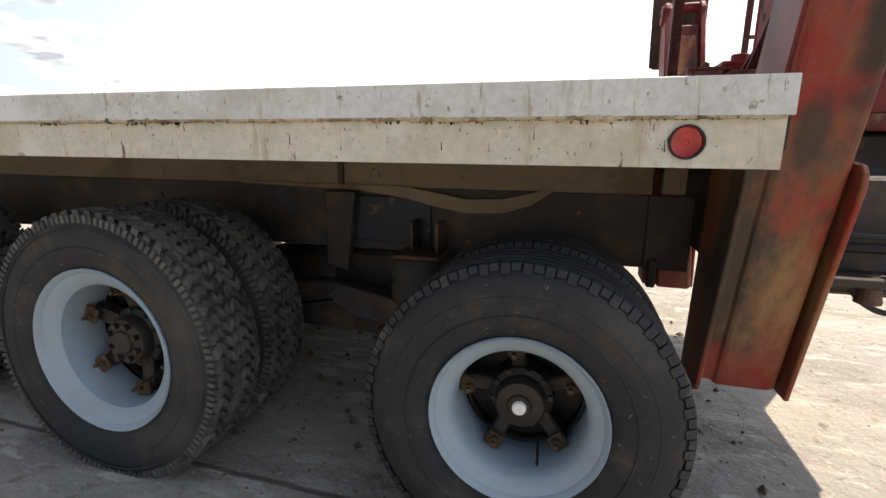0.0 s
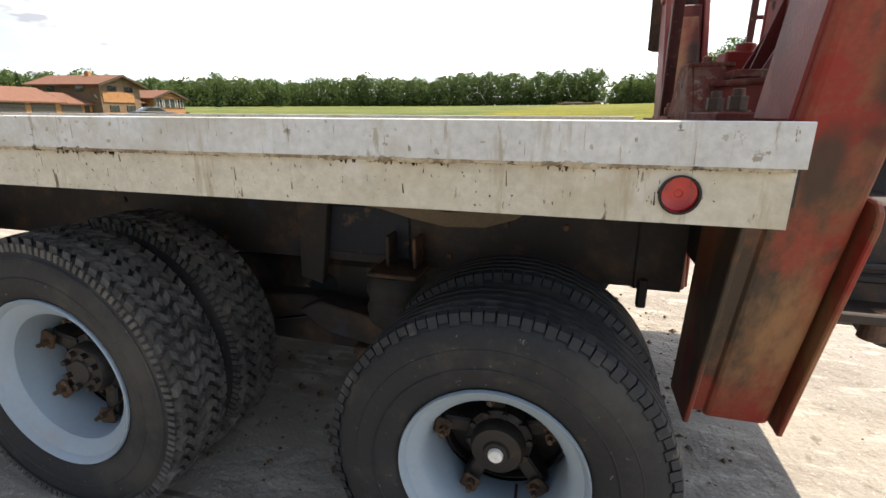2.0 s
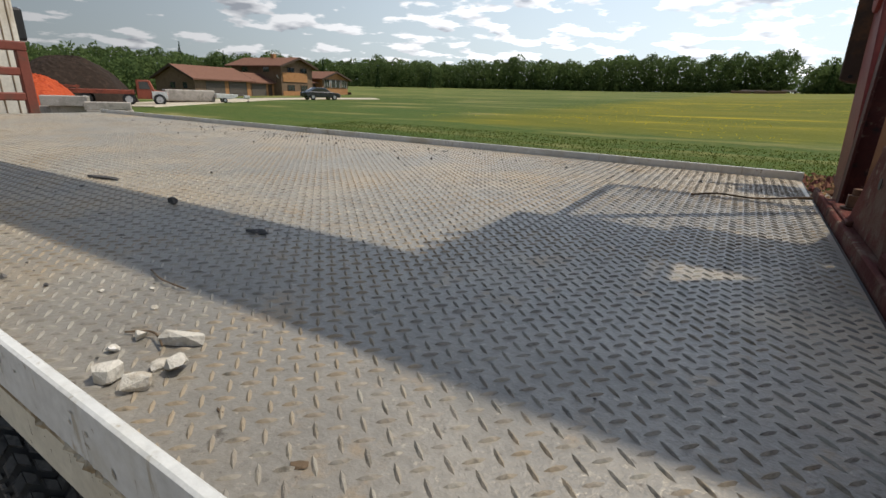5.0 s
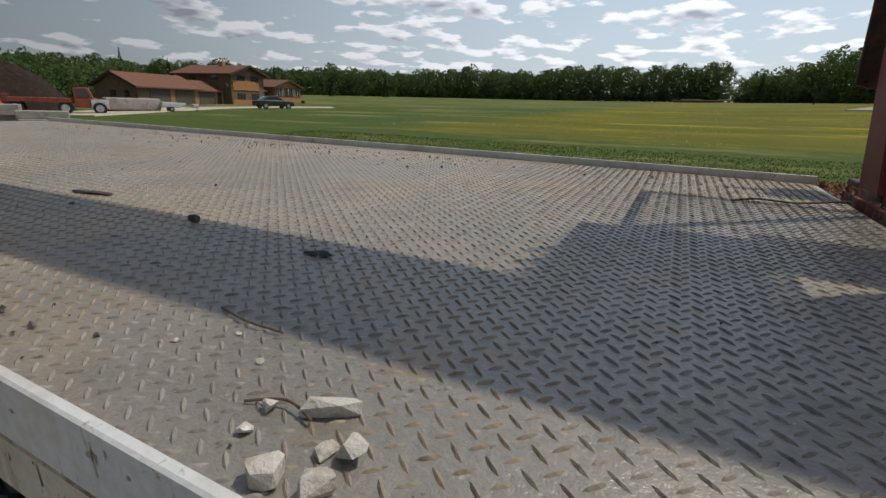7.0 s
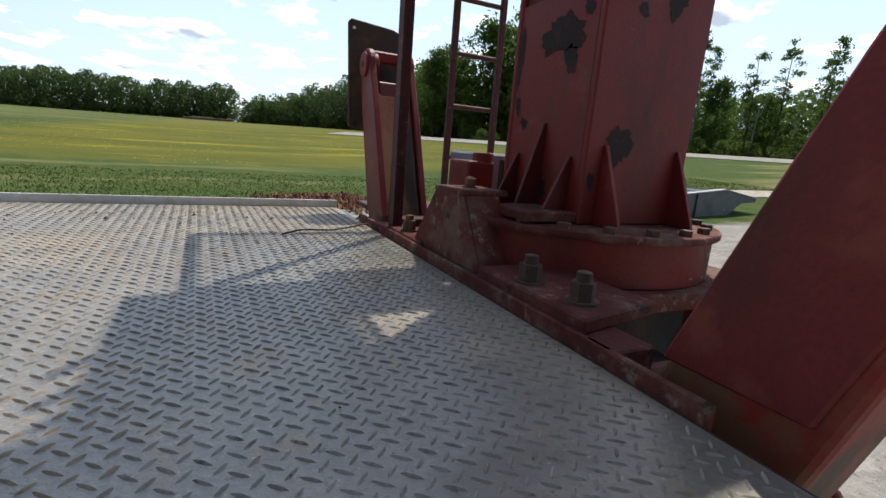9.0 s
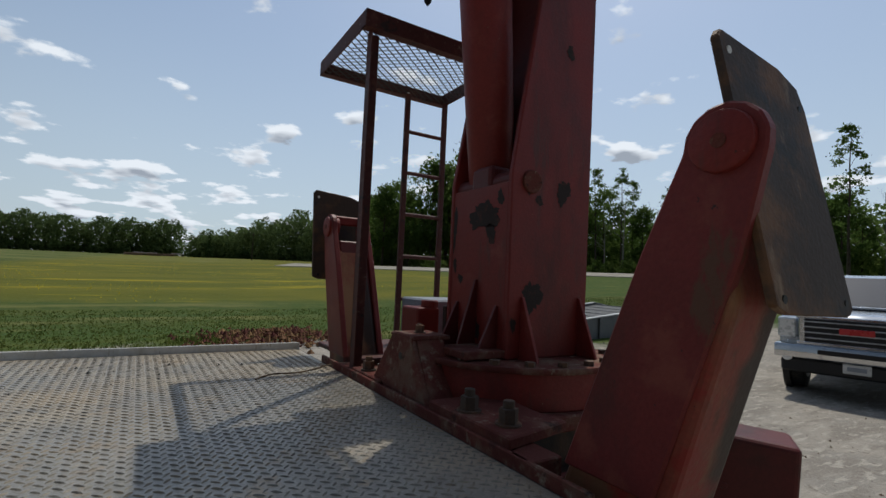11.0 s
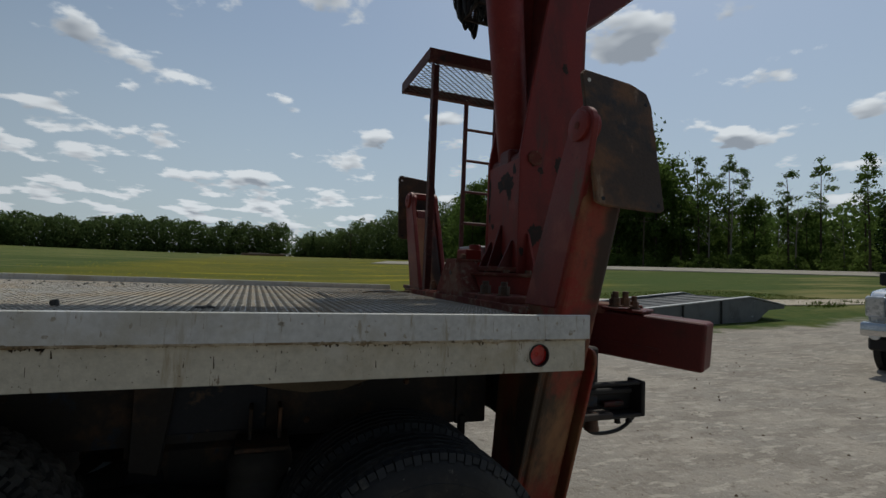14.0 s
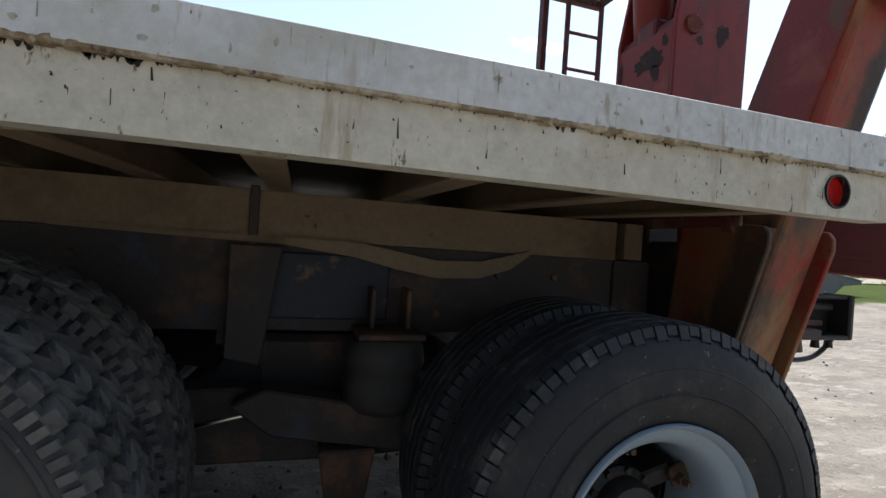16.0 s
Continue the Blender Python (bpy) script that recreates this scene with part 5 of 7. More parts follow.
    left = op("MULTIPLY", ramp(op("ADD", sp.outputs["Y"], op("MULTIPLY", sp.outputs["X"], -0.9)), 95.0, 110.0), ramp(nz(0.03, 3.0, (1, 2.5, 1)), 0.42, 0.58))
    right = op("SUBTRACT", 1.0, ramp(op("SUBTRACT", sp.outputs["X"], op("MULTIPLY", sp.outputs["Y"], 0.42)), 6.0, 12.0))
    col = mix(grass, lot, lawn)
    col = mix(op("MULTIPLY", f1, op("MULTIPLY", f2, right)), col, fld)
    col = mix(op("MULTIPLY", left, 0.75), col, hay)
    l.new(col, b.inputs["Base Color"])
    bp = n.new("ShaderNodeBump")
    bp.inputs["Strength"].default_value, bp.inputs["Distance"].default_value = 0.8, 0.04
    l.new(nz(14, 8.0), bp.inputs["Height"]); l.new(bp.outputs[0], b.inputs["Normal"])
    return m


def ground_sheet():
    verts, faces = [(0, 0, -0.02)], []
    radii = [0.6 * 1.085 ** k for k in range(97)]
    seg = 144
    for r in radii:
        for k in range(seg):
            a = 2 * math.pi * k / seg
            x, y = r * math.cos(a), r * math.sin(a)
            verts.append((x, y, hill(x, y)))
    for k in range(seg):
        faces.append((0, 1 + k, 1 + (k + 1) % seg))
    for i in range(len(radii) - 1):
        for k in range(seg):
            a, b = 1 + i * seg, 1 + (i + 1) * seg
            faces.append((a + k, b + k, b + (k + 1) % seg, a + (k + 1) % seg))
    return verts, faces


v_, f_ = ground_sheet()
ground = mesh_part("ground", v_, f_, zone_material(), None, smooth=True)
tagged(ground, "pale cracked yard giving way to lawn and a yellow flowering field", "ground", kind="structure")

# ---- foliage ----
def leaf_material(name, dark, light, glow=0.35):
    m = bpy.data.materials.new(name)
    m.use_nodes = True
    n, l = m.node_tree.nodes, m.node_tree.links
    out = n["Material Output"]
    n.remove(n["Principled BSDF"])
    g, t = n.new("ShaderNodeNewGeometry"), n.new("ShaderNodeTexCoord")
    oi = n.new("ShaderNodeObjectInfo")
    nz = n.new("ShaderNodeTexNoise"); nz.inputs["Scale"].default_value = 0.35; nz.inputs["Detail"].default_value = 3.0
    l.new(t.outputs["Object"], nz.inputs["Vector"])
    a1 = n.new("ShaderNodeMath"); a1.operation = "MULTIPLY_ADD"; a1.inputs[1].default_value = 0.45
    l.new(g.outputs["Random Per Island"], a1.inputs[0])
    a2 = n.new("ShaderNodeMath"); a2.operation = "MULTIPLY_ADD"; a2.inputs[1].default_value = 0.9; a2.inputs[2].default_value = -0.28
    l.new(nz.outputs["Fac"], a2.inputs[0]); l.new(a2.outputs[0], a1.inputs[2])
    a3 = n.new("ShaderNodeMath"); a3.operation = "MULTIPLY_ADD"; a3.inputs[1].default_value = 0.35
    l.new(oi.outputs["Random"], a3.inputs[0]); l.new(a1.outputs[0], a3.inputs[2])
    mx = n.new("ShaderNodeMix"); mx.data_type = "RGBA"
    mx.inputs["A"].default_value, mx.inputs["B"].default_value = (*dark, 1), (*light, 1)
    l.new(a3.outputs[0], mx.inputs["Factor"])
    d, tr, ms = n.new("ShaderNodeBsdfDiffuse"), n.new("ShaderNodeBsdfTranslucent"), n.new("ShaderNodeMixShader")
    ms.inputs["Fac"].default_value = glow
    l.new(mx.outputs["Result"], d.inputs["Color"]); l.new(mx.outputs["Result"], tr.inputs["Color"])
    l.new(d.outputs[0], ms.inputs[1]); l.new(tr.outputs[0], ms.inputs[2]); l.new(ms.outputs[0], out.inputs["Surface"])
    return m


LEAF = leaf_material("broad green leaves", (0.052, 0.095, 0.022), (0.155, 0.225, 0.058), 0.5)
LEAF_BRIGHT = leaf_material("bright young leaves", (0.065, 0.11, 0.024), (0.18, 0.24, 0.065), 0.5)
# Air haze is mixed into these leaf colours as a bluish tint.
LEAF_HAZY = leaf_material("distant leaves with haze tint", (0.048, 0.082, 0.030), (0.145, 0.195, 0.072), 0.45)
NEEDLE = leaf_material("dark needles", (0.014, 0.032, 0.012), (0.04, 0.068, 0.024), 0.15)
BLADE = leaf_material("grass blades", (0.042, 0.074, 0.012), (0.12, 0.135, 0.037), 0.5)
FLOWER = leaf_material("yellow blossom", (0.42, 0.36, 0.02), (0.62, 0.50, 0.03), 0.3)
BARK = material("grey brown bark", (0.085, 0.068, 0.052), [((0.04, 0.032, 0.026), 6, 0.5, 0.65, (1, 1, 0.2)), ((0.16, 0.14, 0.12), 3, 0.58, 0.7)], 0.95, bump=0.8, fine=20)
DEADWOOD = material("bleached dead wood", (0.22, 0.20, 0.175), [((0.12, 0.105, 0.09), 4, 0.5, 0.65, (1, 1, 0.2))], 0.95, bump=0.6, fine=20)


def cards(rg, centres, size, flat=0.0):
    """Small two-triangle leaf sprays at random slants round the centres."""
    c = np.asarray(centres, float)
    n = len(c)
    a = rg.normal(size=(n, 3)); a /= np.linalg.norm(a, axis=1)[:, None] + 1e-9
    b = rg.normal(size=(n, 3)); b[:, 2] *= 1 - flat
    b -= (a * b).sum(1)[:, None] * a; b /= np.linalg.norm(b, axis=1)[:, None] + 1e-9
    nrm = np.cross(a, b)
    s = size * rg.uniform(0.55, 1.35, (n, 1))
    v = np.empty((n, 4, 3))
    v[:, 0] = c - a * s * 0.62
    v[:, 1] = c + b * s * 0.34 + nrm * s * 0.12
    v[:, 2] = c + a * s * 0.62
    v[:, 3] = c - b * s * 0.34 + nrm * s * 0.12
    return v.reshape(-1, 3)


def quads(n, k0=0):
    return (np.arange(n * 4).reshape(-1, 4) + k0)


def crown_points(rg, h0, h1, wide, clumps, leaves, lean=0.0, pointed=0.25):
    pts = []
    for _ in range(clumps):
        u = rg.uniform(0, 1)
        prof = math.sin(math.pi * min(1, u * 0.82 + 0.16)) ** 0.7 * (1 - pointed * u)
        r = wide * prof * math.sqrt(rg.uniform(0.12, 1)) * rg.uniform(0.8, 1.12)
        a = rg.uniform(0, 2 * math.pi)
        c = np.array((r * math.cos(a) + lean * u, r * math.sin(a), h0 + (h1 - h0) * u))
        cr = wide * rg.uniform(0.16, 0.34)
        p = rg.normal(size=(leaves, 3)) * cr * np.array((0.62, 0.62, 0.42))
        pts.append(c + p)
    return np.concatenate(pts)


def trunk_mesh(rg, height, r, limbs, spread, first=0.35, lean=0.0):
    bm = bmesh.new()
    pts = [(lean * (k / 5) ** 2 + rg.normal() * 0.05 * k * 0.3, rg.normal() * 0.05 * k * 0.3, height * k / 5) for k in range(6)]
    for k in range(5):
        rod(pts[k], pts[k + 1], r * (1 - 0.17 * k), r * (1 - 0.17 * (k + 1)), 8, bm=bm)
    for k in range(limbs):
        u = first + (0.97 - first) * (k + rg.uniform(0, 0.8)) / limbs
        z = height * u
        j = min(4, int(u * 5))
        w = u * 5 - j
        base = Vector(pts[j]).lerp(Vector(pts[j + 1]), w)
        a = rg.uniform(0, 2 * math.pi)
        ln = spread * (1.15 - 0.75 * u) * rg.uniform(0.6, 1.2)
        mid = base + Vector((math.cos(a) * ln * 0.55, math.sin(a) * ln * 0.55, ln * 0.35))
        end = mid + Vector((math.cos(a + rg.normal() * 0.3) * ln * 0.5, math.sin(a + rg.normal() * 0.3) * ln * 0.5, ln * rg.uniform(0.2, 0.6)))
        rr = r * 0.42 * (1.1 - u)
        rod(base, mid, rr, rr * 0.6, 6, bm=bm)
        rod(mid, end, rr * 0.6, rr * 0.15, 5, bm=bm)
        tip = mid + Vector((rg.normal() * ln * 0.25, rg.normal() * ln * 0.25, ln * 0.5))
        rod(mid, tip, rr * 0.45, rr * 0.1, 5, bm=bm)
    return bm


def build_tree(seed, kind):
    """One tree at the origin, to be copied: trunk with limbs, and a crown of leaf sprays."""
    rg = np.random.default_rng(seed)
    name, label = {"broad": ("broadleaf_tree", "tall broadleaf tree in full green leaf at the wood's edge"),
                   "slim": ("slim_tree", "slender tall tree with a thin trunk and a sparse high crown"),
                   "dead": ("dead_tree", "bare grey dead tree with forked branches"),
                   "spruce": ("conifer_tree", "dark green narrow conifer in the wood"),
                   "shrub": ("shrub", "low bushy green shrub at the roadside")}[kind]
    t = thing(name, (0, 0, 0), label, "shrub" if kind == "shrub" else "tree", "trees of the wood" if kind != "shrub" else "roadside shrubs")
    if kind == "broad":
        h = rg.uniform(15, 18)
        part("trunk", trunk_mesh(rg, h * 0.9, 0.26, 9, 6.0, 0.3), BARK, t)
        p = crown_points(rg, h * 0.20, h, 4.4, 70, 62)
    elif kind == "slim":
        h = rg.uniform(19, 23)
        part("trunk", trunk_mesh(rg, h * 0.95, 0.24, 9, 3.6, 0.5, rg.uniform(-1, 1)), BARK, t)
        p = crown_points(rg, h * 0.45, h, 2.4, 30, 46)
        p = np.concatenate([p, crown_points(rg, h * 0.3, h * 0.6, 1.5, 5, 20)])
    elif kind == "dead":
        h = rg.uniform(13, 16)
        part("trunk", trunk_mesh(rg, h, 0.2, 13, 6.0, 0.35, rg.uniform(-1, 1)), DEADWOOD, t)
        return t
    elif kind == "spruce":
        h = rg.uniform(9, 14)
        part("trunk", trunk_mesh(rg, h * 0.95, 0.16, 5, 1.2, 0.2), BARK, t)
        p = []
        for k in range(26):
            u = k / 25
            n = int(60 * (1.12 - u))
            a, r = rg.uniform(0, 6.28, n), np.sqrt(rg.uniform(0.02, 1, n)) * (2.1 * (1.04 - u))
            p.append(np.stack([r * np.cos(a), r * np.sin(a), h * (0.10 + 0.9 * u) - r * 0.28 + rg.normal(size=n) * 0.1], 1))
        p = np.concatenate(p)
    else:
        h = rg.uniform(1.6, 2.8)
        part("trunk", trunk_mesh(rg, h * 0.7, 0.05, 6, 1.5, 0.1), BARK, t)
        p = crown_points(rg, 0.15, h, 1.3, 26, 34, pointed=0.1)
    size = {"broad": 0.44, "slim": 0.38, "spruce": 0.42, "shrub": 0.2}[kind]
    v = cards(rg, p, size, 0.4)
    mesh_part("crown", v, quads(len(p)), {"spruce": NEEDLE, "shrub": LEAF_BRIGHT}.get(kind, LEAF), t, "crown of many small leaves")
    return t


def plant(t, x, y, turn, s, tall=1.0):
    return Matrix.Translation((x, y, hill(x, y) - 0.1)) @ Matrix.Rotation(turn, 4, "Z") @ Matrix.Diagonal((s, s, s * tall, 1))


rt = random.Random(21)
stock = {"broad": [build_tree(s, "broad") for s in (1, 2, 3)], "slim": [build_tree(s, "slim") for s in (4, 5, 6)],
         "dead": [build_tree(s, "dead") for s in (7, 8)], "spruce": [build_tree(s, "spruce") for s in (9, 10)], "shrub": [build_tree(s, "shrub") for s in (11, 12)]}
used = set()


def put(kind, x, y, s=1.0, tall=1.0):
    t = rt.choice(stock[kind])
    m = plant(t, x, y, rt.uniform(0, 6.28), s, tall)
    if t.name in used:
        return copy_thing(t, m)
    used.add(t.name)
    t.matrix_world = m
    return t


def at_az(az, r):
    return r * math.sin(radians(az)), r * math.cos(radians(az))


# wood's edge beyond the road, seen past the crane
for az in np.arange(24, 44, 1.9):
    r = 128 - (az - 24) * 1.2 + rt.uniform(-3, 4)
    put("broad", *at_az(az + rt.uniform(-.5, .5), r), rt.uniform(1.2, 1.4))
for az in np.arange(44, 96, 1.35):
    r = 100 + rt.uniform(-3, 9)
    k = rt.random()
    kind = ("broad" if k < 0.62 else "slim") if az < 54 else "slim" if k < 0.36 else "dead" if k < 0.52 else "spruce" if k < 0.68 else "broad"
    put(kind, *at_az(az + rt.uniform(-.5, .5), r), rt.uniform(0.75, 0.98) * (1.0 if az < 54 else 0.74 if kind == "broad" else 1.0))
for az, r, s in ((63.5, 88, 0.82), (67, 86, 0.9), (72.5, 80, 1.0), (78, 84, 0.95)):
    put("slim", *at_az(az, r), s)
for az, r in ((50.5, 94), (52.5, 95), (58, 95)):
    put("dead", *at_az(az, r), 1.05)
for az in np.arange(30, 92, 2.4):
    put("shrub", *at_az(az + rt.uniform(-1, 1), 91 + rt.uniform(-2.5, 3)), rt.uniform(0.7, 1.5))
for t in [q for ts in stock.values() for q in ts]:
    if t.name not in used:
        put_at = at_az(88 + rt.uniform(0, 8), 120)
        t.matrix_world = plant(t, *put_at, 0, 1)


def woods(name, label, places, rg, size, per, mat):
    """A wood nobody could count: crowns of leaf sprays over dim trunks, in one mesh."""
    vs, fs, n = [], [], 0
    tv = []
    for x, y, h, w in places:
        z = hill(x, y)
        k = int(per * rg.uniform(0.8, 1.2))
        u = np.where(rg.uniform(0, 1, k) < 0.22, rg.uniform(-0.04, 0.2, k), rg.uniform(0, 1, k))
        prof = np.sqrt(np.maximum(0.03, 1 - ((u - 0.42) / 0.585) ** 2))
        lump = 1 + 0.22 * np.sin(5 * rg.uniform(0, 6.28) + u * 9)
        a = rg.uniform(0, 6.28, k)
        r = w * prof * lump * np.sqrt(rg.uniform(0.25, 1, k))
        p = np.stack([x + r * np.cos(a), y + r * np.sin(a), z + h * (0.04 + 0.96 * u) + rg.normal(size=k) * size * 0.3], 1)
        vs.append(cards(rg, p, size, 0.3))
        n += k
    return tagged(mesh_part(name, np.concatenate(vs), quads(n), mat, None), label, "woodland", kind="stuff")


rgw = np.random.default_rng(5)
# far treeline over the field
places = []
for az in np.arange(-80, 2.4, 0.42):
    for row in range(2):
        r = 350 + 14 * row + rgw.uniform(-5, 5)
        h = (14.5 + 4.0 * math.exp(-((az + 2) / 22) ** 2) if az > -48 else 15.5) * (1 + 0.12 * math.sin(az * 0.83) * math.sin(az * 0.37 + 1) + 0.06 * math.sin(az * 2.3)) + rgw.uniform(-2.4, 1.6)
        places.append((*at_az(az + rgw.uniform(-.2, .2), r), max(10, h * 1.12), rgw.uniform(4.5, 8.5)))
woods("far_woods", "long far line of green woods across the field", places, rgw, 1.2, 560, LEAF_HAZY)
# mid woods running back from the road to the gap
places = []
for az in np.arange(3.6, 27, 0.36):
    r = 126 + (27 - az) * 6.5
    top = np.interp(az, (3, 7, 13, 27), (3.4, 4.4, 6.4, 10.2)) - 0.9
    for row in range(3):
        h = r * math.tan(radians(top)) * (0.93 + 0.12 * math.sin(az * 2.3) * math.sin(az * 0.9 + 1)) * rgw.uniform(0.74, 1.08)
        places.append((*at_az(az + rgw.uniform(-.2, .2), r + 9 * row + rgw.uniform(-3, 3)), h, rgw.uniform(3.2, 5.2)))
woods("side_woods", "dense green wood reaching from the road to the far field", places, rgw, 0.95, 330, LEAF_HAZY)
places = []
for az in np.arange(22, 100, 1.1):
    for row in range(3):
        r = 118 + 12 * row + rgw.uniform(-4, 4) + max(0, (40 - az) * 1.1)
        places.append((*at_az(az, r), rgw.uniform(10, 15) + (4 if az < 50 else 0), rgw.uniform(3.2, 5.0)))
woods("deep_woods", "shaded deeper wood behind the edge trees", places, rgw, 0.85, 380, LEAF)
places = []
for az in np.arange(28, 98, 0.55):
    r = (100 if az > 44 else 124 - (az - 24) * 1.2) + rgw.uniform(-3, 12)
    places.append((*at_az(az, r), rgw.uniform(1.8, 5.5), rgw.uniform(1.2, 2.4)))
woods("undergrowth", "rough green undergrowth at the foot of the trees", places, rgw, 0.55, 190, LEAF_BRIGHT)
# trees behind the house and beside the pile
places = []
for az in np.arange(-84, -60, 0.9):
    places.append((*at_az(az, 92 + rgw.uniform(-6, 10)), rgw.uniform(5.0, 7.0), rgw.uniform(2.6, 3.6)))
woods("near_woods", "bushy green trees behind the house and the mulch pile", places, rgw, 0.6, 420, LEAF_HAZY)
# single pines standing over the treeline
for az, r, s in ((-56, 200, 0.95), (-49.5, 210, 0.9), (-46, 230, 0.95), (-40, 240, 0.95), (-34, 250, 0.9), (5.2, 250, 1.25), (-60, 130, 0.8)):
    put("spruce", *at_az(az, r), s * 1.0)

# ---- grass ----
def grass(name, label, n, x0, x1, y0, y1, high, mat, keep, seed, dense=1.0):
    rg = np.random.default_rng(seed)
    x, y = rg.uniform(x0, x1, n), y0 + (y1 - y0) * rg.uniform(0, 1, n) ** dense
    k = np.array([keep(a, b, rg) for a, b in zip(x, y)])
    x, y = x[k], y[k]
    n = len(x)
    z = np.array([hill(a, b) for a, b in zip(x, y)])
    a = rg.uniform(0, 6.28, n)
    h = high * rg.uniform(0.4, 1.3, n)
    w = 0.012 + 0.02 * rg.uniform(0, 1, n)
    lean = h * rg.uniform(0.1, 0.8, n)
    b = a + rg.normal(size=n) * 0.8
    v = np.empty((n, 3, 3))
    v[:, 0] = np.stack([x - w * np.sin(a), y + w * np.cos(a), z - 0.01], 1)
    v[:, 1] = np.stack([x + w * np.sin(a), y - w * np.cos(a), z - 0.01], 1)
    v[:, 2] = np.stack([x + lean * np.cos(b), y + lean * np.sin(b), z + h], 1)
    return tagged(mesh_part(name, v.reshape(-1, 3), np.arange(n * 3).reshape(-1, 3), mat, None), label, "grass", kind="stuff")


def edge(x):
    return 10.6 + 0.5 * math.sin(x * 0.9) + 0.3 * math.sin(x * 2.3 + 1)


grass("lawn_grass", "mown green lawn with rough tufts along the yard", 45000, -16, 22, 9.6, 17, 0.04, BLADE, lambda x, y, rg: y > edge(x) + rg.normal() * 0.25, 31, 1.5)
grass("edge_tufts", "dry straw-coloured tufts at the yard's edge", 9000, -14, 22, 9.7, 12.0, 0.14, BLADE, lambda x, y, rg: abs(y - edge(x)) < 0.55 and math.sin(x * 3.1) + math.sin(x * 1.3 + 2) > 0.1, 32)
rgf = np.random.default_rng(34)
n = 5000
fx, fy = rgf.uniform(-16, 40, n), 19 + 50 * rgf.uniform(0, 1, n) ** 1.2
sel = np.array([x < 0.42 * y + 6 and math.sin(x * 0.35 + y * 0.13) + math.sin(y * 0.5 - x * 0.12) + math.sin(x * 0.9 + 2) * 0.5 > -0.1 for x, y in zip(fx, fy)])
fx, fy = fx[sel], fy[sel]
fp = np.stack([fx, fy, [hill(x, y) + 0.07 for x, y in zip(fx, fy)]], 1)
tagged(mesh_part("yellow_flowers", cards(rgf, fp, 0.05, 0.8), quads(len(fp)), FLOWER, None), "scattered yellow blossoms over the field", "flowers", kind="stuff")


# ---- road and drive ----
def strip(name, pts, wide, lift, mat, label, cat, bank=0.0):
    vs, fs = [], []
    fine = []
    for a, b in zip(pts, pts[1:]):
        for k in range(12):
            fine.append(Vector(a).lerp(Vector(b), k / 12))
    fine.append(Vector(pts[-1]))
    for k, p in enumerate(fine):
        w = (fine[min(k + 1, len(fine) - 1)] - fine[max(k - 1, 0)]).normalized()
        nrm = Vector((-w.y, w.x)) * wide / 2
        for s in (-1, -0.98, 0.98, 1):
            q = p + nrm * s
            vs.append((q.x, q.y, hill(q.x, q.y) + (lift + bank * (s + 1) / 2 if abs(s) < 1 else -0.05)))
    for k in range(len(fine) - 1):
        for j in range(3):
            a = k * 4 + j
            fs.append((a, a + 1, a + 5, a + 4))
    return tagged(mesh_part(name, vs, fs, mat, None), label, cat, kind="structure")


ROAD = material("pale gravelled asphalt", (0.32, 0.295, 0.25), [((0.25, 0.23, 0.2), 0.5, 0.5, 0.65), ((0.3, 0.27, 0.23), 3, 0.55, 0.7)], 0.9, bump=0.3, fine=20)
GRAVEL = material("pale gravel", (0.42, 0.37, 0.29), [((0.3, 0.26, 0.2), 1.2, 0.5, 0.65), ((0.52, 0.48, 0.4), 9, 0.55, 0.7)], 0.95, bump=0.6, fine=30)
strip("road", [(20, 88), (40, 67), (73, 34), (120, -14)], 6.0, 0.10, ROAD, "pale country road running along the wood", "road", 0.4)
strip("driveway", [(-40, 17), (-46, 27), (-51.5, 38), (-50, 46), (-44, 52)], 7.0, 0.06, GRAVEL, "pale gravel driveway in front of the house", "driveway")
strip("dirt_track", [(11, 14.6), (15, 12.4), (20, 10.8), (26, 10.0)], 1.8, 0.03, GRAVEL, "sandy bare track through the grass", "track")


# ---- house ----
HO = Vector((-69.0, 56.2, 0.0))
hu = Vector((math.cos(radians(96)), math.sin(radians(96)), 0))
hv = Vector((-hu.y, hu.x, 0))
HM = Matrix(((hu.x, hv.x, 0, HO.x), (hu.y, hv.y, 0, HO.y), (0, 0, 1, 0.27), (0, 0, 0, 1)))
SIDING = material("brown board siding", (0.17, 0.115, 0.075), [((0.12, 0.08, 0.05), 2.5, 0.5, 0.66), ((0.2, 0.14, 0.09), 8, 0.55, 0.7, (1, 1, 0.2))], 0.85, bump=0.4, fine=12)
CEDAR = material("orange cedar siding", (0.34, 0.17, 0.07), [((0.26, 0.125, 0.05), 2.5, 0.5, 0.66), ((0.40, 0.22, 0.1), 8, 0.55, 0.7, (0.2, 0.2, 1))], 0.8, bump=0.4, fine=12)
ROOF = material("red brown shingles", (0.165, 0.085, 0.058), [((0.12, 0.06, 0.045), 3, 0.5, 0.66), ((0.2, 0.115, 0.08), 9, 0.55, 0.7)], 0.9, bump=0.5, fine=9)
TRIM = material("dark brown trim", (0.06, 0.038, 0.026), (), 0.7, fine=12)
WINDOW = material("dark window glass", (0.03, 0.035, 0.04), (), 0.05, bump=0.0, fine=12, rough_vary=0.02, coat=0.8)
GARAGE = material("grey brown garage door", (0.10, 0.085, 0.07), [((0.08, 0.066, 0.055), 2, 0.5, 0.66)], 0.7, fine=12)

house = thing("house", (0, 0, 0), "long brown house with garage wing and red-brown shingle roofs", "house")


def local(bm, m):
    bmesh.ops.transform(bm, matrix=m, verts=bm.verts)
    return bm


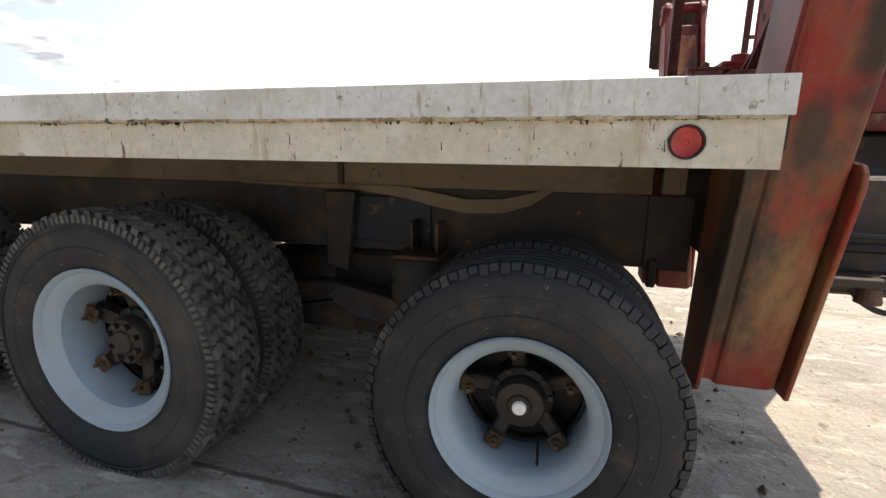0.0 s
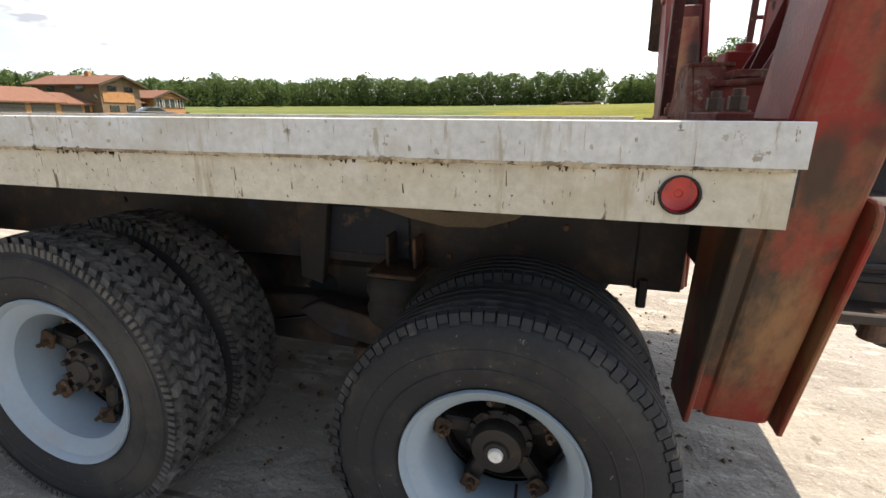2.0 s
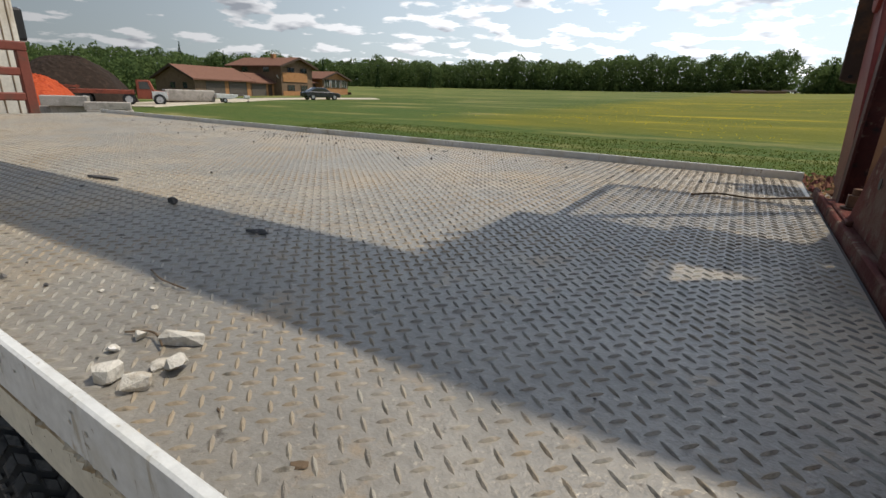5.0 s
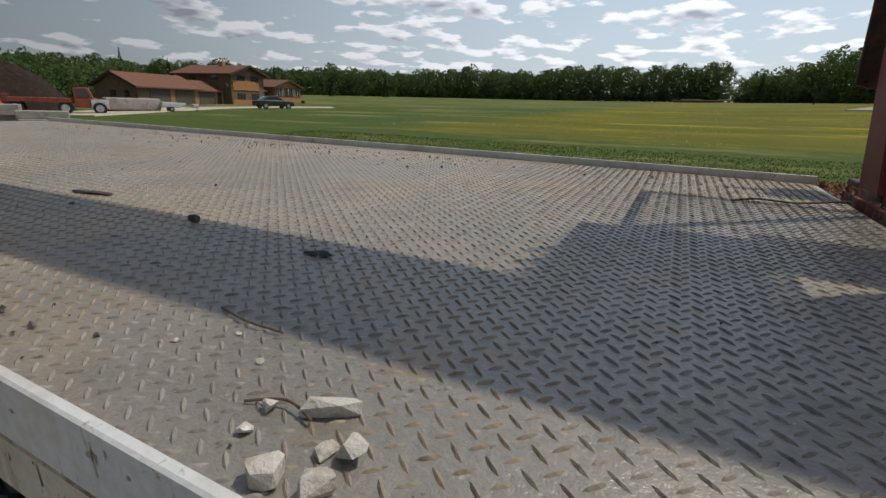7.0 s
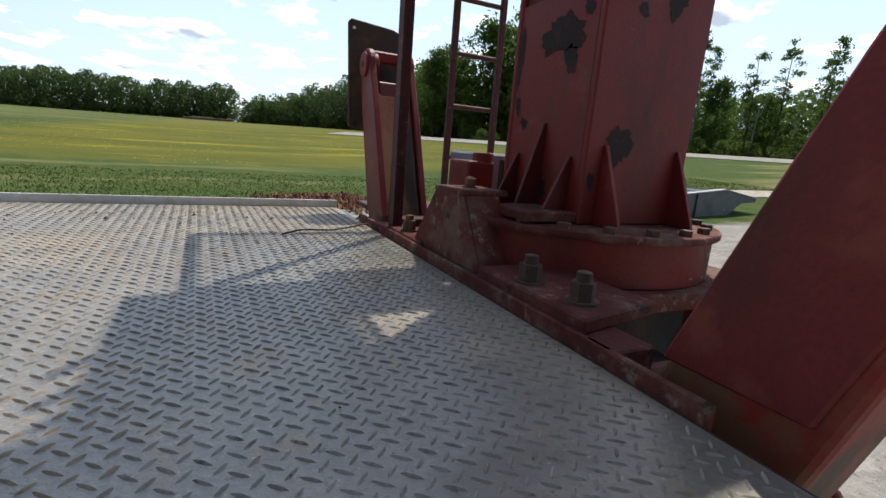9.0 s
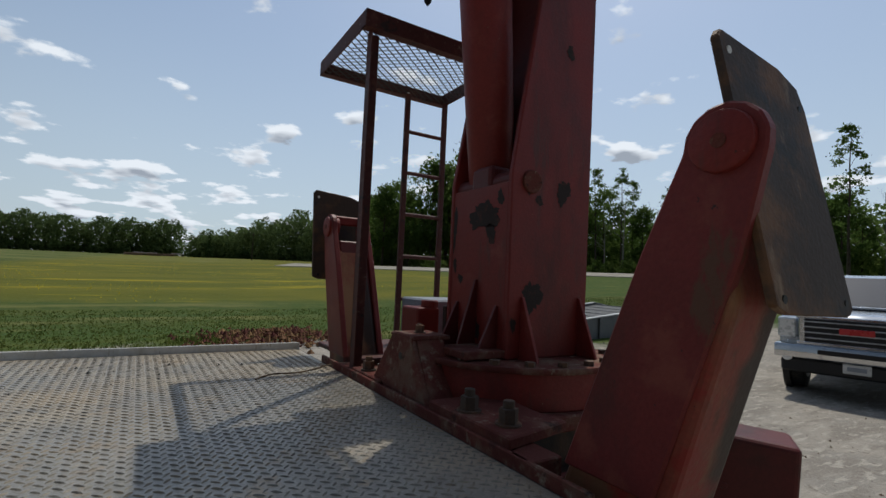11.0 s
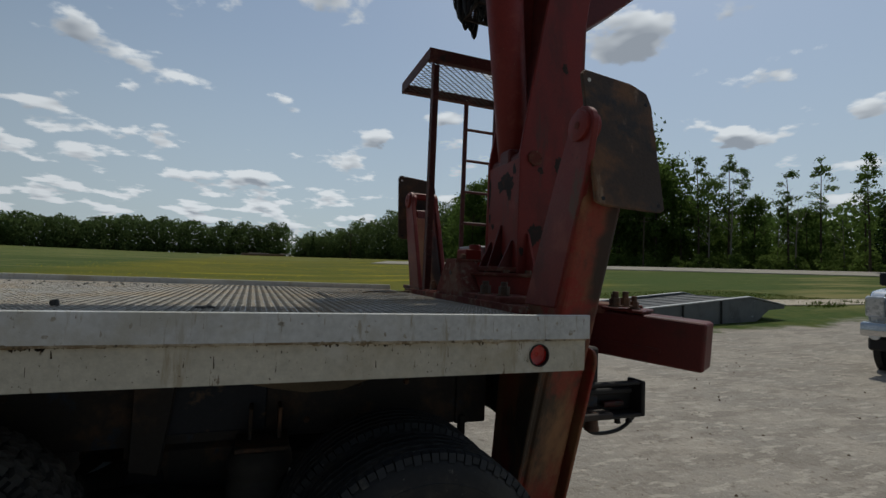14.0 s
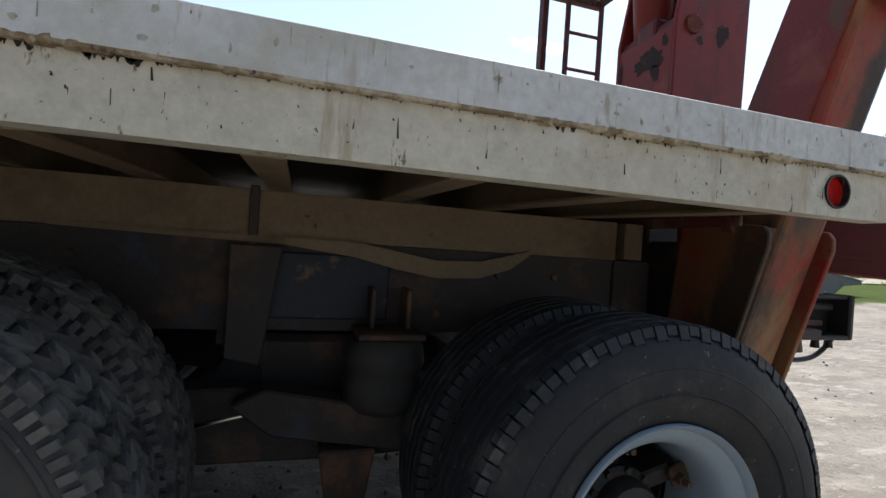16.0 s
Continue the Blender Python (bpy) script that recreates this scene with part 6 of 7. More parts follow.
def gable(name, u0, u1, v0, v1, eave, ridge, along, wall_mat, over=0.5):
    """Walls with gables and two roof slabs; along: the axis of the ridge."""
    if along == "u":
        c = (v0 + v1) / 2
        w = prism([(v0, -0.5), (v1, -0.5), (v1, eave), (c, ridge), (v0, eave)], "x", u0, u1, 0.0)
    else:
        c = (u0 + u1) / 2
        w = prism([(u0, -0.5), (u1, -0.5), (u1, eave), (c, ridge), (u0, eave)], "y", v0, v1, 0.0)
    wall = part("wall", local(w, HM), wall_mat, house)
    a, b = (v0, v1) if along == "u" else (u0, u1)
    slope = (ridge - eave) / (c - a)
    for s, e in ((-1, a), (1, b)):
        lo = (e + s * over, eave - slope * over)
        o = [(c, ridge + 0.04), lo, (lo[0], lo[1] + 0.2), (c, ridge + 0.26)]
        rr = prism(o, "x" if along == "u" else "y", (u0 if along == "u" else v0) - over, (u1 if along == "u" else v1) + over, 0.0)
        r = part("roof", local(rr, HM), ROOF, house, "red-brown shingle roof slope")
        ends = (u0 - over - 0.04, u1 + over) if along == "u" else (v0 - over - 0.04, v1 + over)
        for q in ends:
            part("barge_board", local(prism([(c, ridge - 0.06), (lo[0], lo[1] - 0.1), (lo[0], lo[1] + 0.22), (c, ridge + 0.28)], "x" if along == "u" else "y", q, q + 0.04, 0.0), HM), TRIM, r)
    return wall


def hbox(name, u0, u1, v0, v1, z0, z1, mat, parent=None, label=""):
    return part(name, local(box(u0, u1, v0, v1, z0, z1, 0.0), HM), mat, parent or house, label)


g1 = gable("garage", -16.0, -6.0, 0, 8.5, 2.25, 3.9, "u", SIDING)
g2 = gable("garage", -5.4, -0.2, 1.0, 8.0, 2.1, 3.4, "u", CEDAR, 0.45)
for u in (-14.2, -10.2):
    d = hbox("garage_door", u, u + 3.2, -0.06, 0.05, -0.2, 2.0, GARAGE, g1, "dark closed garage door")
    for k in range(1, 4):
        hbox("door_panel_joint", u, u + 3.2, -0.075, -0.061, -0.2 + 0.55 * k, -0.17 + 0.55 * k, TRIM, d)
d = hbox("garage_door", -5.0, -2.0, 0.94, 1.05, -0.2, 1.95, GARAGE, g2, "dark closed garage door")
hbox("entry_door", -1.5, -0.7, 0.94, 1.05, -0.2, 1.85, TRIM, g2)
for u in (-11.0, -6.9):
    hbox("corner_board", u, u + 0.7, -0.05, 0.02, -0.3, 2.3, CEDAR, g1)
w = part("window", local(box(-16.06, -15.95, 4.2, 5.2, 0.9, 1.7, 0.0), HM), WINDOW, g1)
w = part("window", local(box(-16.06, -15.95, 1.6, 2.4, 0.9, 1.7, 0.0), HM), WINDOW, g1)
two = gable("block", 0, 7.6, -0.6, 11.0, 4.95, 6.2, "v", SIDING, 0.8)
hbox("cedar_band", 0.3, 6.2, -0.72, -0.6, 2.4, 3.9, CEDAR, two, "orange cedar balcony front")
hbox("cedar_base", 0.2, 6.5, -0.66, -0.58, -0.4, 0.9, CEDAR, two)
for u, z0, z1 in ((1.5, 3.95, 4.7), (4.6, 3.95, 4.7), (1.4, 1.0, 1.9), (4.6, 0.9, 1.9)):
    w = hbox("window", u, u + 1.5, -0.68, -0.55, z0, z1, WINDOW, two, "dark window with brown frame")
    for q in (u - 0.06, u + 0.72, u + 1.5):
        hbox("window_frame", q, q + 0.06, -0.72, -0.6, z0 - 0.06, z1 + 0.06, TRIM, w)
for v in (2.0, 7.0):
    part("window", local(box(-0.07, 0.05, v, v + 1.4, 3.9, 4.7, 0.0), HM), WINDOW, two)
part("chimney", local(box(3.2, 3.9, 4, 4.7, 5.9, 7.0, 0.03), HM), CEDAR, two)
# Dark trim colour on this wall stands in for shade.
link = hbox("link_wall", 7.6, 11.0, 1.6, 8.0, -0.4, 2.5, TRIM, house, "link with a low roof, wall coloured dark for shade")
part("roof", local(prism([(1.0, 2.4), (8.0, 3.4), (8.0, 3.6), (1.0, 2.6)], "x", 7.7, 11.4, 0.0), HM), ROOF, house, "low shingle roof")
sr = gable("sunroom", 11.2, 19.0, 0.2, 8.0, 3.3, 4.5, "v", CEDAR, 0.6)
hbox("wall_band", 11.3, 18.9, 0.14, 0.22, 1.7, 3.3, SIDING, sr)
for u, wd in ((11.8, 1.4), (13.7, 2.7), (17.0, 1.4)):
    w = hbox("window", u, u + wd, 0.08, 0.2, 1.8, 3.1, WINDOW, sr, "white framed sunroom window")
    for q in np.linspace(u, u + wd, 3):
        hbox("window_frame", q - 0.04, q + 0.04, 0.04, 0.14, 1.75, 3.15, RAIL, w)
for p in ((11.1, 1.6), (19.0, 1.6)):
    hbox("deck_rail", p[0], p[0] + 0.1, -0.6, 0.2, 0.2, 1.0, TRIM, sr)
dish = thing("satellite_dish", tuple(HM @ Vector((-0.4, 0.2, 2.6))), "white round satellite dish on the garage corner", "dish")
part("bowl", lathe([(0.02, 0.0), (0.2, 0.03), (0.36, 0.12), (0.37, 0.12), (0.2, 0.01), (0.02, -0.02)], Matrix.Translation(HM @ Vector((-0.4, -0.1, 3.1))) @ pose(0, 0, 0, 60, 0, 150), 24), RAIL, dish)
part("stalk", rod(HM @ Vector((-0.4, 0.2, 2.3)), HM @ Vector((-0.4, -0.05, 3.1)), 0.04, seg=8), TRIM, dish)

# ---- vehicles and clutter by the house ----
CAR_DARK = material("dark grey car paint", (0.025, 0.027, 0.032), (), 0.25, bump=0.0, coat=0.5)
TRUCK_RED = material("faded orange red truck paint", (0.23, 0.06, 0.035), [((0.14, 0.04, 0.028), 3, 0.5, 0.66)], 0.7, fine=20)


def wheel_at(owner, m, r, w, mat=BLACK):
    t = part("wheel", local(rod((0, -w / 2, 0), (0, w / 2, 0), r, seg=24, bevel=0.03), m), mat, owner, smooth=True)
    part("rim", local(rod((0, -w / 2 - 0.012, 0), (0, w / 2 + 0.012, 0), r * 0.58, seg=20, bevel=0.01), m), HUBCAP, t)
    return t


BLOCK = material("grey cast concrete", (0.33, 0.30, 0.265), [((0.22, 0.2, 0.175), 2, 0.48, 0.66), ((0.4, 0.375, 0.34), 8, 0.55, 0.7)], 0.9, bump=0.5, fine=30)
HUBCAP = material("dull alloy wheel", (0.42, 0.42, 0.43), [((0.25, 0.25, 0.25), 9, 0.5, 0.66)], 0.4, 0.6)
cx, cy = -44.6, 42.2
CM = Matrix.Translation((cx, cy, hill(cx, cy))) @ Matrix.Rotation(radians(72), 4, "Z")
car = thing("parked_car", (cx, cy, hill(cx, cy)), "dark grey parked saloon car on the gravel drive", "car")
body_o = [(-2.2, 0.3), (2.2, 0.3), (2.25, 0.62), (2.0, 0.82), (1.1, 0.92), (-1.6, 0.95), (-2.2, 0.85)]
part("body", local(prism(body_o, "y", -0.88, 0.88, 0.06), CM), CAR_DARK, car, smooth=True)
part("cabin", local(prism([(1.05, 0.9), (0.35, 1.38), (-0.8, 1.42), (-1.7, 0.93)], "y", -0.74, 0.74, 0.05), CM), WINDOW, car, "dark glass cabin", smooth=True)
part("roof", local(prism([(0.35, 1.37), (-0.8, 1.41), (-0.8, 1.44), (0.3, 1.41)], "y", -0.66, 0.66, 0.01), CM), CAR_DARK, car)
for x in (-1.35, 1.4):
    for y in (-0.8, 0.8):
        wheel_at(car, CM @ Matrix.Translation((x, y, 0.32)), 0.32, 0.2)

tx, ty = -43.0, 19.8
TM = Matrix.Translation((tx, ty, hill(tx, ty))) @ Matrix.Rotation(radians(62), 4, "Z")
old = thing("old_stake_truck", (tx, ty, hill(tx, ty)), "old faded orange-red flatbed stake truck on the gravel", "truck")
part("bed", local(box(-4.2, 0.6, -1.1, 1.1, 0.85, 1.15, 0.02), TM), TRUCK_RED, old, "red stake bed")
for k in range(9):
    part("stake", local(box(-4.2 + 0.58 * k, -4.1 + 0.58 * k, -1.14, -1.09, 0.85, 1.45 if k < 3 else 1.2, 0.0), TM), TRUCK_RED, old)
part("side_board", local(box(-4.2, -2.8, -1.15, -1.1, 1.25, 1.42, 0.0), TM), TRUCK_RED, old)
part("cab", local(prism([(0.75, 0.5), (2.9, 0.5), (2.95, 1.05), (2.0, 1.2), (1.75, 1.95), (0.8, 1.95)], "y", -0.85, 0.85, 0.05), TM), TRUCK_RED, old, smooth=True)
part("cab_window", local(prism([(1.0, 1.25), (1.75, 1.25), (1.6, 1.8), (1.0, 1.8)], "y", -0.87, 0.87, 0.0), TM), WINDOW, old)
part("door", local(box(1.8, 2.9, -0.9, -0.86, 0.45, 1.1, 0.02), TM), RAIL, old, "white front fender")
for x in (-2.6, 0.2, 2.3):
    for y in (-0.95, 0.95):
        wheel_at(old, TM @ Matrix.Translation((x, y, 0.45)), 0.45, 0.25)

tk = thing("long_grey_tank", (-44.9, 26.1, hill(-44.9, 26.1)), "long grey-brown covered tank beside the drive", "tank")
KM = Matrix.Translation((-44.9, 26.1, hill(-44.9, 26.1))) @ Matrix.Rotation(radians(72), 4, "Z") @ Matrix.Diagonal((0.8, 0.85, 0.85, 1))
part("tank_body", local(box(-2.6, 2.6, -0.9, 0.9, 0.15, 1.35, 0.14, seg=3), KM), BLOCK, tk, smooth=True)
part("skid", local(box(-2.4, 2.4, -0.7, 0.7, 0, 0.15, 0.0), KM), TRIM, tk)
bt = thing("white_trailer_gear", (-42.9, 28.6, hill(-42.9, 28.6)), "white equipment trailer with a tongue and small wheel", "trailer")
BM_ = Matrix.Translation((-42.9, 28.6, hill(-42.9, 28.6))) @ Matrix.Rotation(radians(70), 4, "Z") @ Matrix.Scale(0.72, 4)
part("hull", local(prism([(-1.4, 0.55), (0.4, 0.45), (1.3, 0.8), (1.3, 1.05), (-1.4, 1.15)], "y", -0.6, 0.6, 0.05), BM_), RAIL, bt)
part("tongue", local(box(1.2, 2.9, -0.06, 0.06, 0.5, 0.6, 0.01), BM_), RAIL, bt)
part("motor", local(box(2.2, 2.9, -0.25, 0.25, 0.55, 0.95, 0.05), BM_), RAIL, bt)
wheel_at(bt, BM_ @ Matrix.Translation((-0.4, -0.62, 0.3)), 0.3, 0.18)
wheel_at(bt, BM_ @ Matrix.Translation((-0.4, 0.62, 0.3)), 0.3, 0.18)
part("jack_wheel", local(rod((2.7, -0.04, 0.12), (2.7, 0.04, 0.12), 0.12, seg=16, bm=rod((2.7, 0, 0.12), (2.7, 0, 0.55), 0.03, seg=8)), BM_), BLACK, bt)

# piles and blocks
def heap(name, x, y, rx, ry, h, mat, label, seed):
    rg = np.random.default_rng(seed)
    vs, fs = [], []
    nr, ns = 26, 72
    ph = rg.uniform(0, 6.28, 12)
    for i in range(nr + 1):
        u = i / nr
        for k in range(ns):
            a = 2 * math.pi * k / ns
            wob = 1 + 0.08 * math.sin(2 * a + ph[0]) + 0.05 * math.sin(5 * a + ph[1])
            px, py = rx * u * wob * math.cos(a), ry * u * wob * math.sin(a)
            z = h * (1 - u ** 2.4) * (1 + 0.10 * math.sin(3 * a + ph[2]) * u) + rg.normal() * 0.035 * (1 - u) ** 0.3
            vs.append((x + px, y + py, hill(x + px, y + py) + max(z, 0) - 0.04))
    for i in range(nr):
        for k in range(ns):
            fs.append((i * ns + k, i * ns + (k + 1) % ns, (i + 1) * ns + (k + 1) % ns, (i + 1) * ns + k))
    return tagged(mesh_part(name, vs, fs, mat, None, smooth=False), label, "pile")


MULCH = material("dark bark mulch", (0.026, 0.018, 0.013), [((0.045, 0.03, 0.022), 3, 0.5, 0.66), ((0.02, 0.014, 0.011), 9, 0.52, 0.66)], 0.95, bump=1.0, fine=8)
MULCH_RED = material("dyed red mulch", (0.36, 0.062, 0.022), [((0.26, 0.04, 0.016), 3, 0.5, 0.66), ((0.46, 0.1, 0.04), 9, 0.55, 0.66)], 0.95, bump=1.0, fine=9)
heap("mulch_pile", -50.5, 19.0, 5.0, 5.1, 3.85, MULCH, "large dark brown bark mulch pile", 1)
heap("mulch_pile", -35.2, 11.0, 2.6, 2.7, 2.1, MULCH_RED, "bright orange-red mulch pile beside concrete blocks", 2)
for x, y, z, turn in ((-27.2, 11.6, 0, 62), (-27.25, 11.55, 0.36, 62), (-29.6, 11.0, 0, 62), (-29.4, 10.6, 0.5, 60), (-30.9, 9.8, 0, 60)):
    hgt = 0.35 if x > -28 else 0.49
    b = box(-0.95, 0.95, -0.42, 0.42, 0, hgt, 0.03, seg=2)
    local(b, Matrix.Translation((x, y, hill(x, y) + z)) @ Matrix.Rotation(radians(turn), 4, "Z"))
    tagged(part("concrete_block", b, BLOCK, None), "large grey concrete block stacked at the yard's edge", "block", "stacked concrete blocks")
# low logs and white trailers under the far trees
LOGW = material("cut logs", (0.2, 0.14, 0.1), [((0.1, 0.07, 0.05), 2, 0.5, 0.66)], 0.9, fine=8)
for k, (az, ln, h) in enumerate(((-1.6, 9, 1.9), (0.2, 8, 1.6), (1.4, 7, 1.7))):
    x, y = at_az(az, 300)
    z = hill(x, y)
    bm = bmesh.new()
    for j in range(5):
        rod((x - ln / 2, y + 0.5 * (j % 3), z + 0.35 + 0.6 * (j // 3)), (x + ln / 2, y + 0.5 * (j % 3), z + 0.35 + 0.6 * (j // 3)), 0.34, seg=8, bm=bm)
    tagged(part("log_stack", bm, LOGW, None), "low stack of logs under the far trees", "logs", "log stacks", "stuff")
for az, ln in ((-0.6, 11), (2.35, 7)):
    x, y = at_az(az, 302)
    z = hill(x, y)
    tr_ = thing("far_trailer", (x, y, z), "long low white trailer parked at the far trees", "trailer", "far trailers")
    part("box_body", box(x - ln / 2, x + ln / 2, y - 1.2, y + 1.2, z + 0.8, z + 1.7, 0.05), BLOCK, tr_)
    for q in (-0.35, 0.3):
        part("wheel", rod((x + ln * q, y - 1.25, z + 0.5), (x + ln * q, y - 0.9, z + 0.5), 0.5, seg=14), BLACK, tr_)

# utility poles with wires
poles = []
for az, r, h in ((9.5, 170, 9.5), (20, 108, 9.5), (44, 86, 9.0), (88, 70, 9.5)):
    x, y = at_az(az, r)
    z = hill(x, y)
    p = thing("utility_pole", (x, y, z), "weathered wooden utility pole beside the road", "pole", "poles along the road")
    part("pole", rod((x, y, z - 0.3), (x, y, z + h), 0.15, 0.10, 12), BARK, p)
    part("crossarm", box(x - 0.9, x + 0.9, y - 0.06, y + 0.06, z + h - 0.9, z + h - 0.75, 0.01), BARK, p)
    poles.append(Vector((x, y, z + h - 0.3)))
for a, b in zip(poles, poles[1:]):
    mid = (a + b) / 2 - Vector((0, 0, 1.2))
    tagged(part("power_line", tube([a, mid, b], 0.012, 5), BLACK, None), "thin dark power line between the poles", "wire", "power lines")

# ---- grey ramp frame on the grass ----
PALE_GALV = material("pale weathered steel edge", (0.36, 0.37, 0.38), [((0.24, 0.24, 0.25), 4, 0.5, 0.66)], 0.6, 0.2, bump=0.2)
GALV = material("weathered grey paint on steel", (0.13, 0.14, 0.15), [((0.085, 0.09, 0.095), 2.5, 0.5, 0.66), ((0.30, 0.35, 0.38), 5, 0.64, 0.7), ((0.16, 0.1, 0.06), 8, 0.64, 0.72)], 0.6, 0.2, bump=0.3, fine=30)
GRATE = material("dark deck grating", (0.05, 0.052, 0.056), [((0.1, 0.1, 0.1), 9, 0.5, 0.66)], 0.7, 0.3, bump=0.6, fine=40)
rampf = thing("loading_ramp_frame", (10.0, 9.8, hill(10, 9.8)), "long grey steel ramp frame with dark grated deck on grass", "ramp")


def ramp_top(x):
    return 0.335 + 0.1 * (x - 6.2) if x < 12.5 else 0.965 - 0.145 * (x - 12.5)


side = [(6.2, -0.05), (6.2, 0.335), (12.5, 0.965), (14.0, 0.75), (14.0, 0.66), (13.3, 0.60), (12.7, 0.20), (10.7, 0.10)]
for y in (8.6, 11.0):
    sp_ = part("side_beam", prism(side, "y", y - 0.03, y + 0.03, 0.008), GALV, rampf, "deep grey side beam sloping to its tip")
    for x0, x1 in ((6.2, 12.5), (12.5, 14.0)):
        top = [(x0, ramp_top(x0) + 0.004), (x1, ramp_top(x1) + 0.004), (x1, ramp_top(x1) + 0.034), (x0, ramp_top(x0) + 0.034)]
        part("top_flange", prism(top, "y", y - 0.07, y + 0.09, 0.004), PALE_GALV, sp_, "pale worn flange")
    for x in (8.72, 9.85, 11.3):
        part("stiffener", box(x, x + 0.03, y - 0.075, y - 0.03, 0.13, ramp_top(x) - 0.01, 0.003), GRATE, sp_)
for k in range(11):
    x0 = 6.3 + 0.563 * k
    panel = [(x, ramp_top(x) - d) for x, d in ((x0, 0.09), (x0 + 0.53, 0.09), (x0 + 0.53, 0.05), (x0, 0.05))]
    part("deck_panel", prism(panel, "y", 8.66, 10.94, 0.004), GRATE, rampf, "dark grated panel")
    part("cross_bar", box(x0 + 0.532, x0 + 0.561, 8.66, 10.94, ramp_top(x0 + 0.55) - 0.10, ramp_top(x0 + 0.55) - 0.035, 0.003), GALV, rampf)
end = [(x, ramp_top(x) - d) for x, d in ((12.52, 0.08), (13.95, 0.08), (13.95, 0.03), (12.52, 0.03))]
part("end_flap", prism(end, "y", 8.66, 10.94, 0.004), GRATE, rampf, "dark sloping end flap")

# ---- silver pickup ----
SILVER = material("silver car paint", (0.46, 0.50, 0.55), (), 0.25, 0.6, bump=0.0, vary=0.03, coat=0.6)
LAMPGLASS = material("clear lamp glass", (0.62, 0.64, 0.66), [((0.4, 0.42, 0.44), 14, 0.5, 0.6)], 0.12, 0.4, bump=0.0, coat=0.6)
BADGE = material("red badge", (0.45, 0.03, 0.03), (), 0.3, bump=0.0)
PX, PY = 8.15, 2.45
PZ = hill(9.5, 3.0)
PM = Matrix.Translation((PX, PY, PZ)) @ Matrix.Rotation(radians(192), 4, "Z")
pick = thing("pickup_truck", (PX, PY, PZ), "silver pickup truck with black and chrome grille, parked", "pickup truck")
bodyp = [(-5.6, 0.62), (-0.25, 0.62), (-0.06, 0.75), (-0.02, 1.16), (-0.18, 1.28), (-1.55, 1.40), (-1.75, 1.36), (-3.7, 1.36), (-5.6, 1.36)]
bp_ = prism(bodyp, "y", -0.99, 0.99, 0.075, seg=4)
for v in bp_.verts:
    v.co.x -= 0.16 * (v.co.y / 0.99) ** 4 * max(0.0, min(1.0, (v.co.x + 1.2) / 1.2))
    v.co.z += 0.05 * (1 - (v.co.y / 0.99) ** 2) * (1 if v.co.z > 1.2 and v.co.x > -1.7 else 0)
part("body", local(bp_, PM), SILVER, pick, "silver pickup body", smooth=True)
bm = prism([(-1.35, 1.34), (-2.15, 1.90), (-2.5, 1.965), (-3.5, 1.95), (-3.75, 1.34)], "y", -0.93, 0.93, 0.03, seg=2)
for v in bm.verts:
    v.co.y *= 1 - 0.17 * max(0, v.co.z - 1.34) / 0.6
part("cabin", local(bm, PM), SILVER, pick, smooth=True)
bm = prism([(-1.40, 1.385), (-2.13, 1.89), (-2.10, 1.905), (-1.365, 1.40)], "y", -0.80, 0.80, 0.0)
for v in bm.verts:
    v.co.y *= 1 - 0.14 * max(0, v.co.z - 1.38) / 0.5
part("windshield", local(bm, PM), WINDOW, pick, "slanting windscreen with sky glare")
for s in (-1, 1):
    bm = prism([(-1.75, 1.42), (-2.25, 1.85), (-3.3, 1.86), (-3.5, 1.42)], "y", 0.0, 0.012, 0.0)
    for v in bm.verts:
        v.co.y = s * (v.co.y + 0.925 * (1 - 0.17 * max(0, v.co.z - 1.34) / 0.6))
    part("side_window", local(bm, PM), WINDOW, pick)
part("hood_scoop", local(box(-1.5, -0.85, -0.42, 0.42, 1.36, 1.405, 0.03, seg=2), PM), SILVER, pick)
part("scoop_inlet", local(box(-1.52, -1.2, -0.38, 0.38, 1.395, 1.41, 0.0), PM), BLACK, pick)
for y in (0.1, 0.5, -0.4):
    part("wiper", local(rod((-1.42, y, 1.41), (-1.47, y + 0.32, 1.45), 0.01, seg=6), PM), BLACK, pick)
gr = part("grille", local(box(-0.08, 0.015, -0.66, 0.66, 0.83, 1.21, 0.02, seg=2), PM), BLACK, pick, "black grille with chrome bars")
part("grille_surround", local(box(-0.06, 0.03, -0.72, 0.72, 1.19, 1.245, 0.012, bm=box(-0.06, 0.03, -0.72, 0.72, 0.79, 0.84, 0.012)), PM), CHROME, gr)
for s in (-1, 1):
    part("surround_side", local(box(-0.06, 0.028, s * 0.655 - 0.035, s * 0.655 + 0.035, 0.82, 1.21, 0.01), PM), CHROME, gr)
for z in (0.90, 0.985, 1.07, 1.15):
    part("grille_bar", local(box(-0.02, 0.034, -0.62, 0.62, z - 0.010, z + 0.010, 0.004), PM), HUBCAP, gr)
part("badge", local(box(0.02, 0.045, -0.2, 0.2, 0.99, 1.08, 0.008), PM), BADGE, gr, "plain red badge bar")
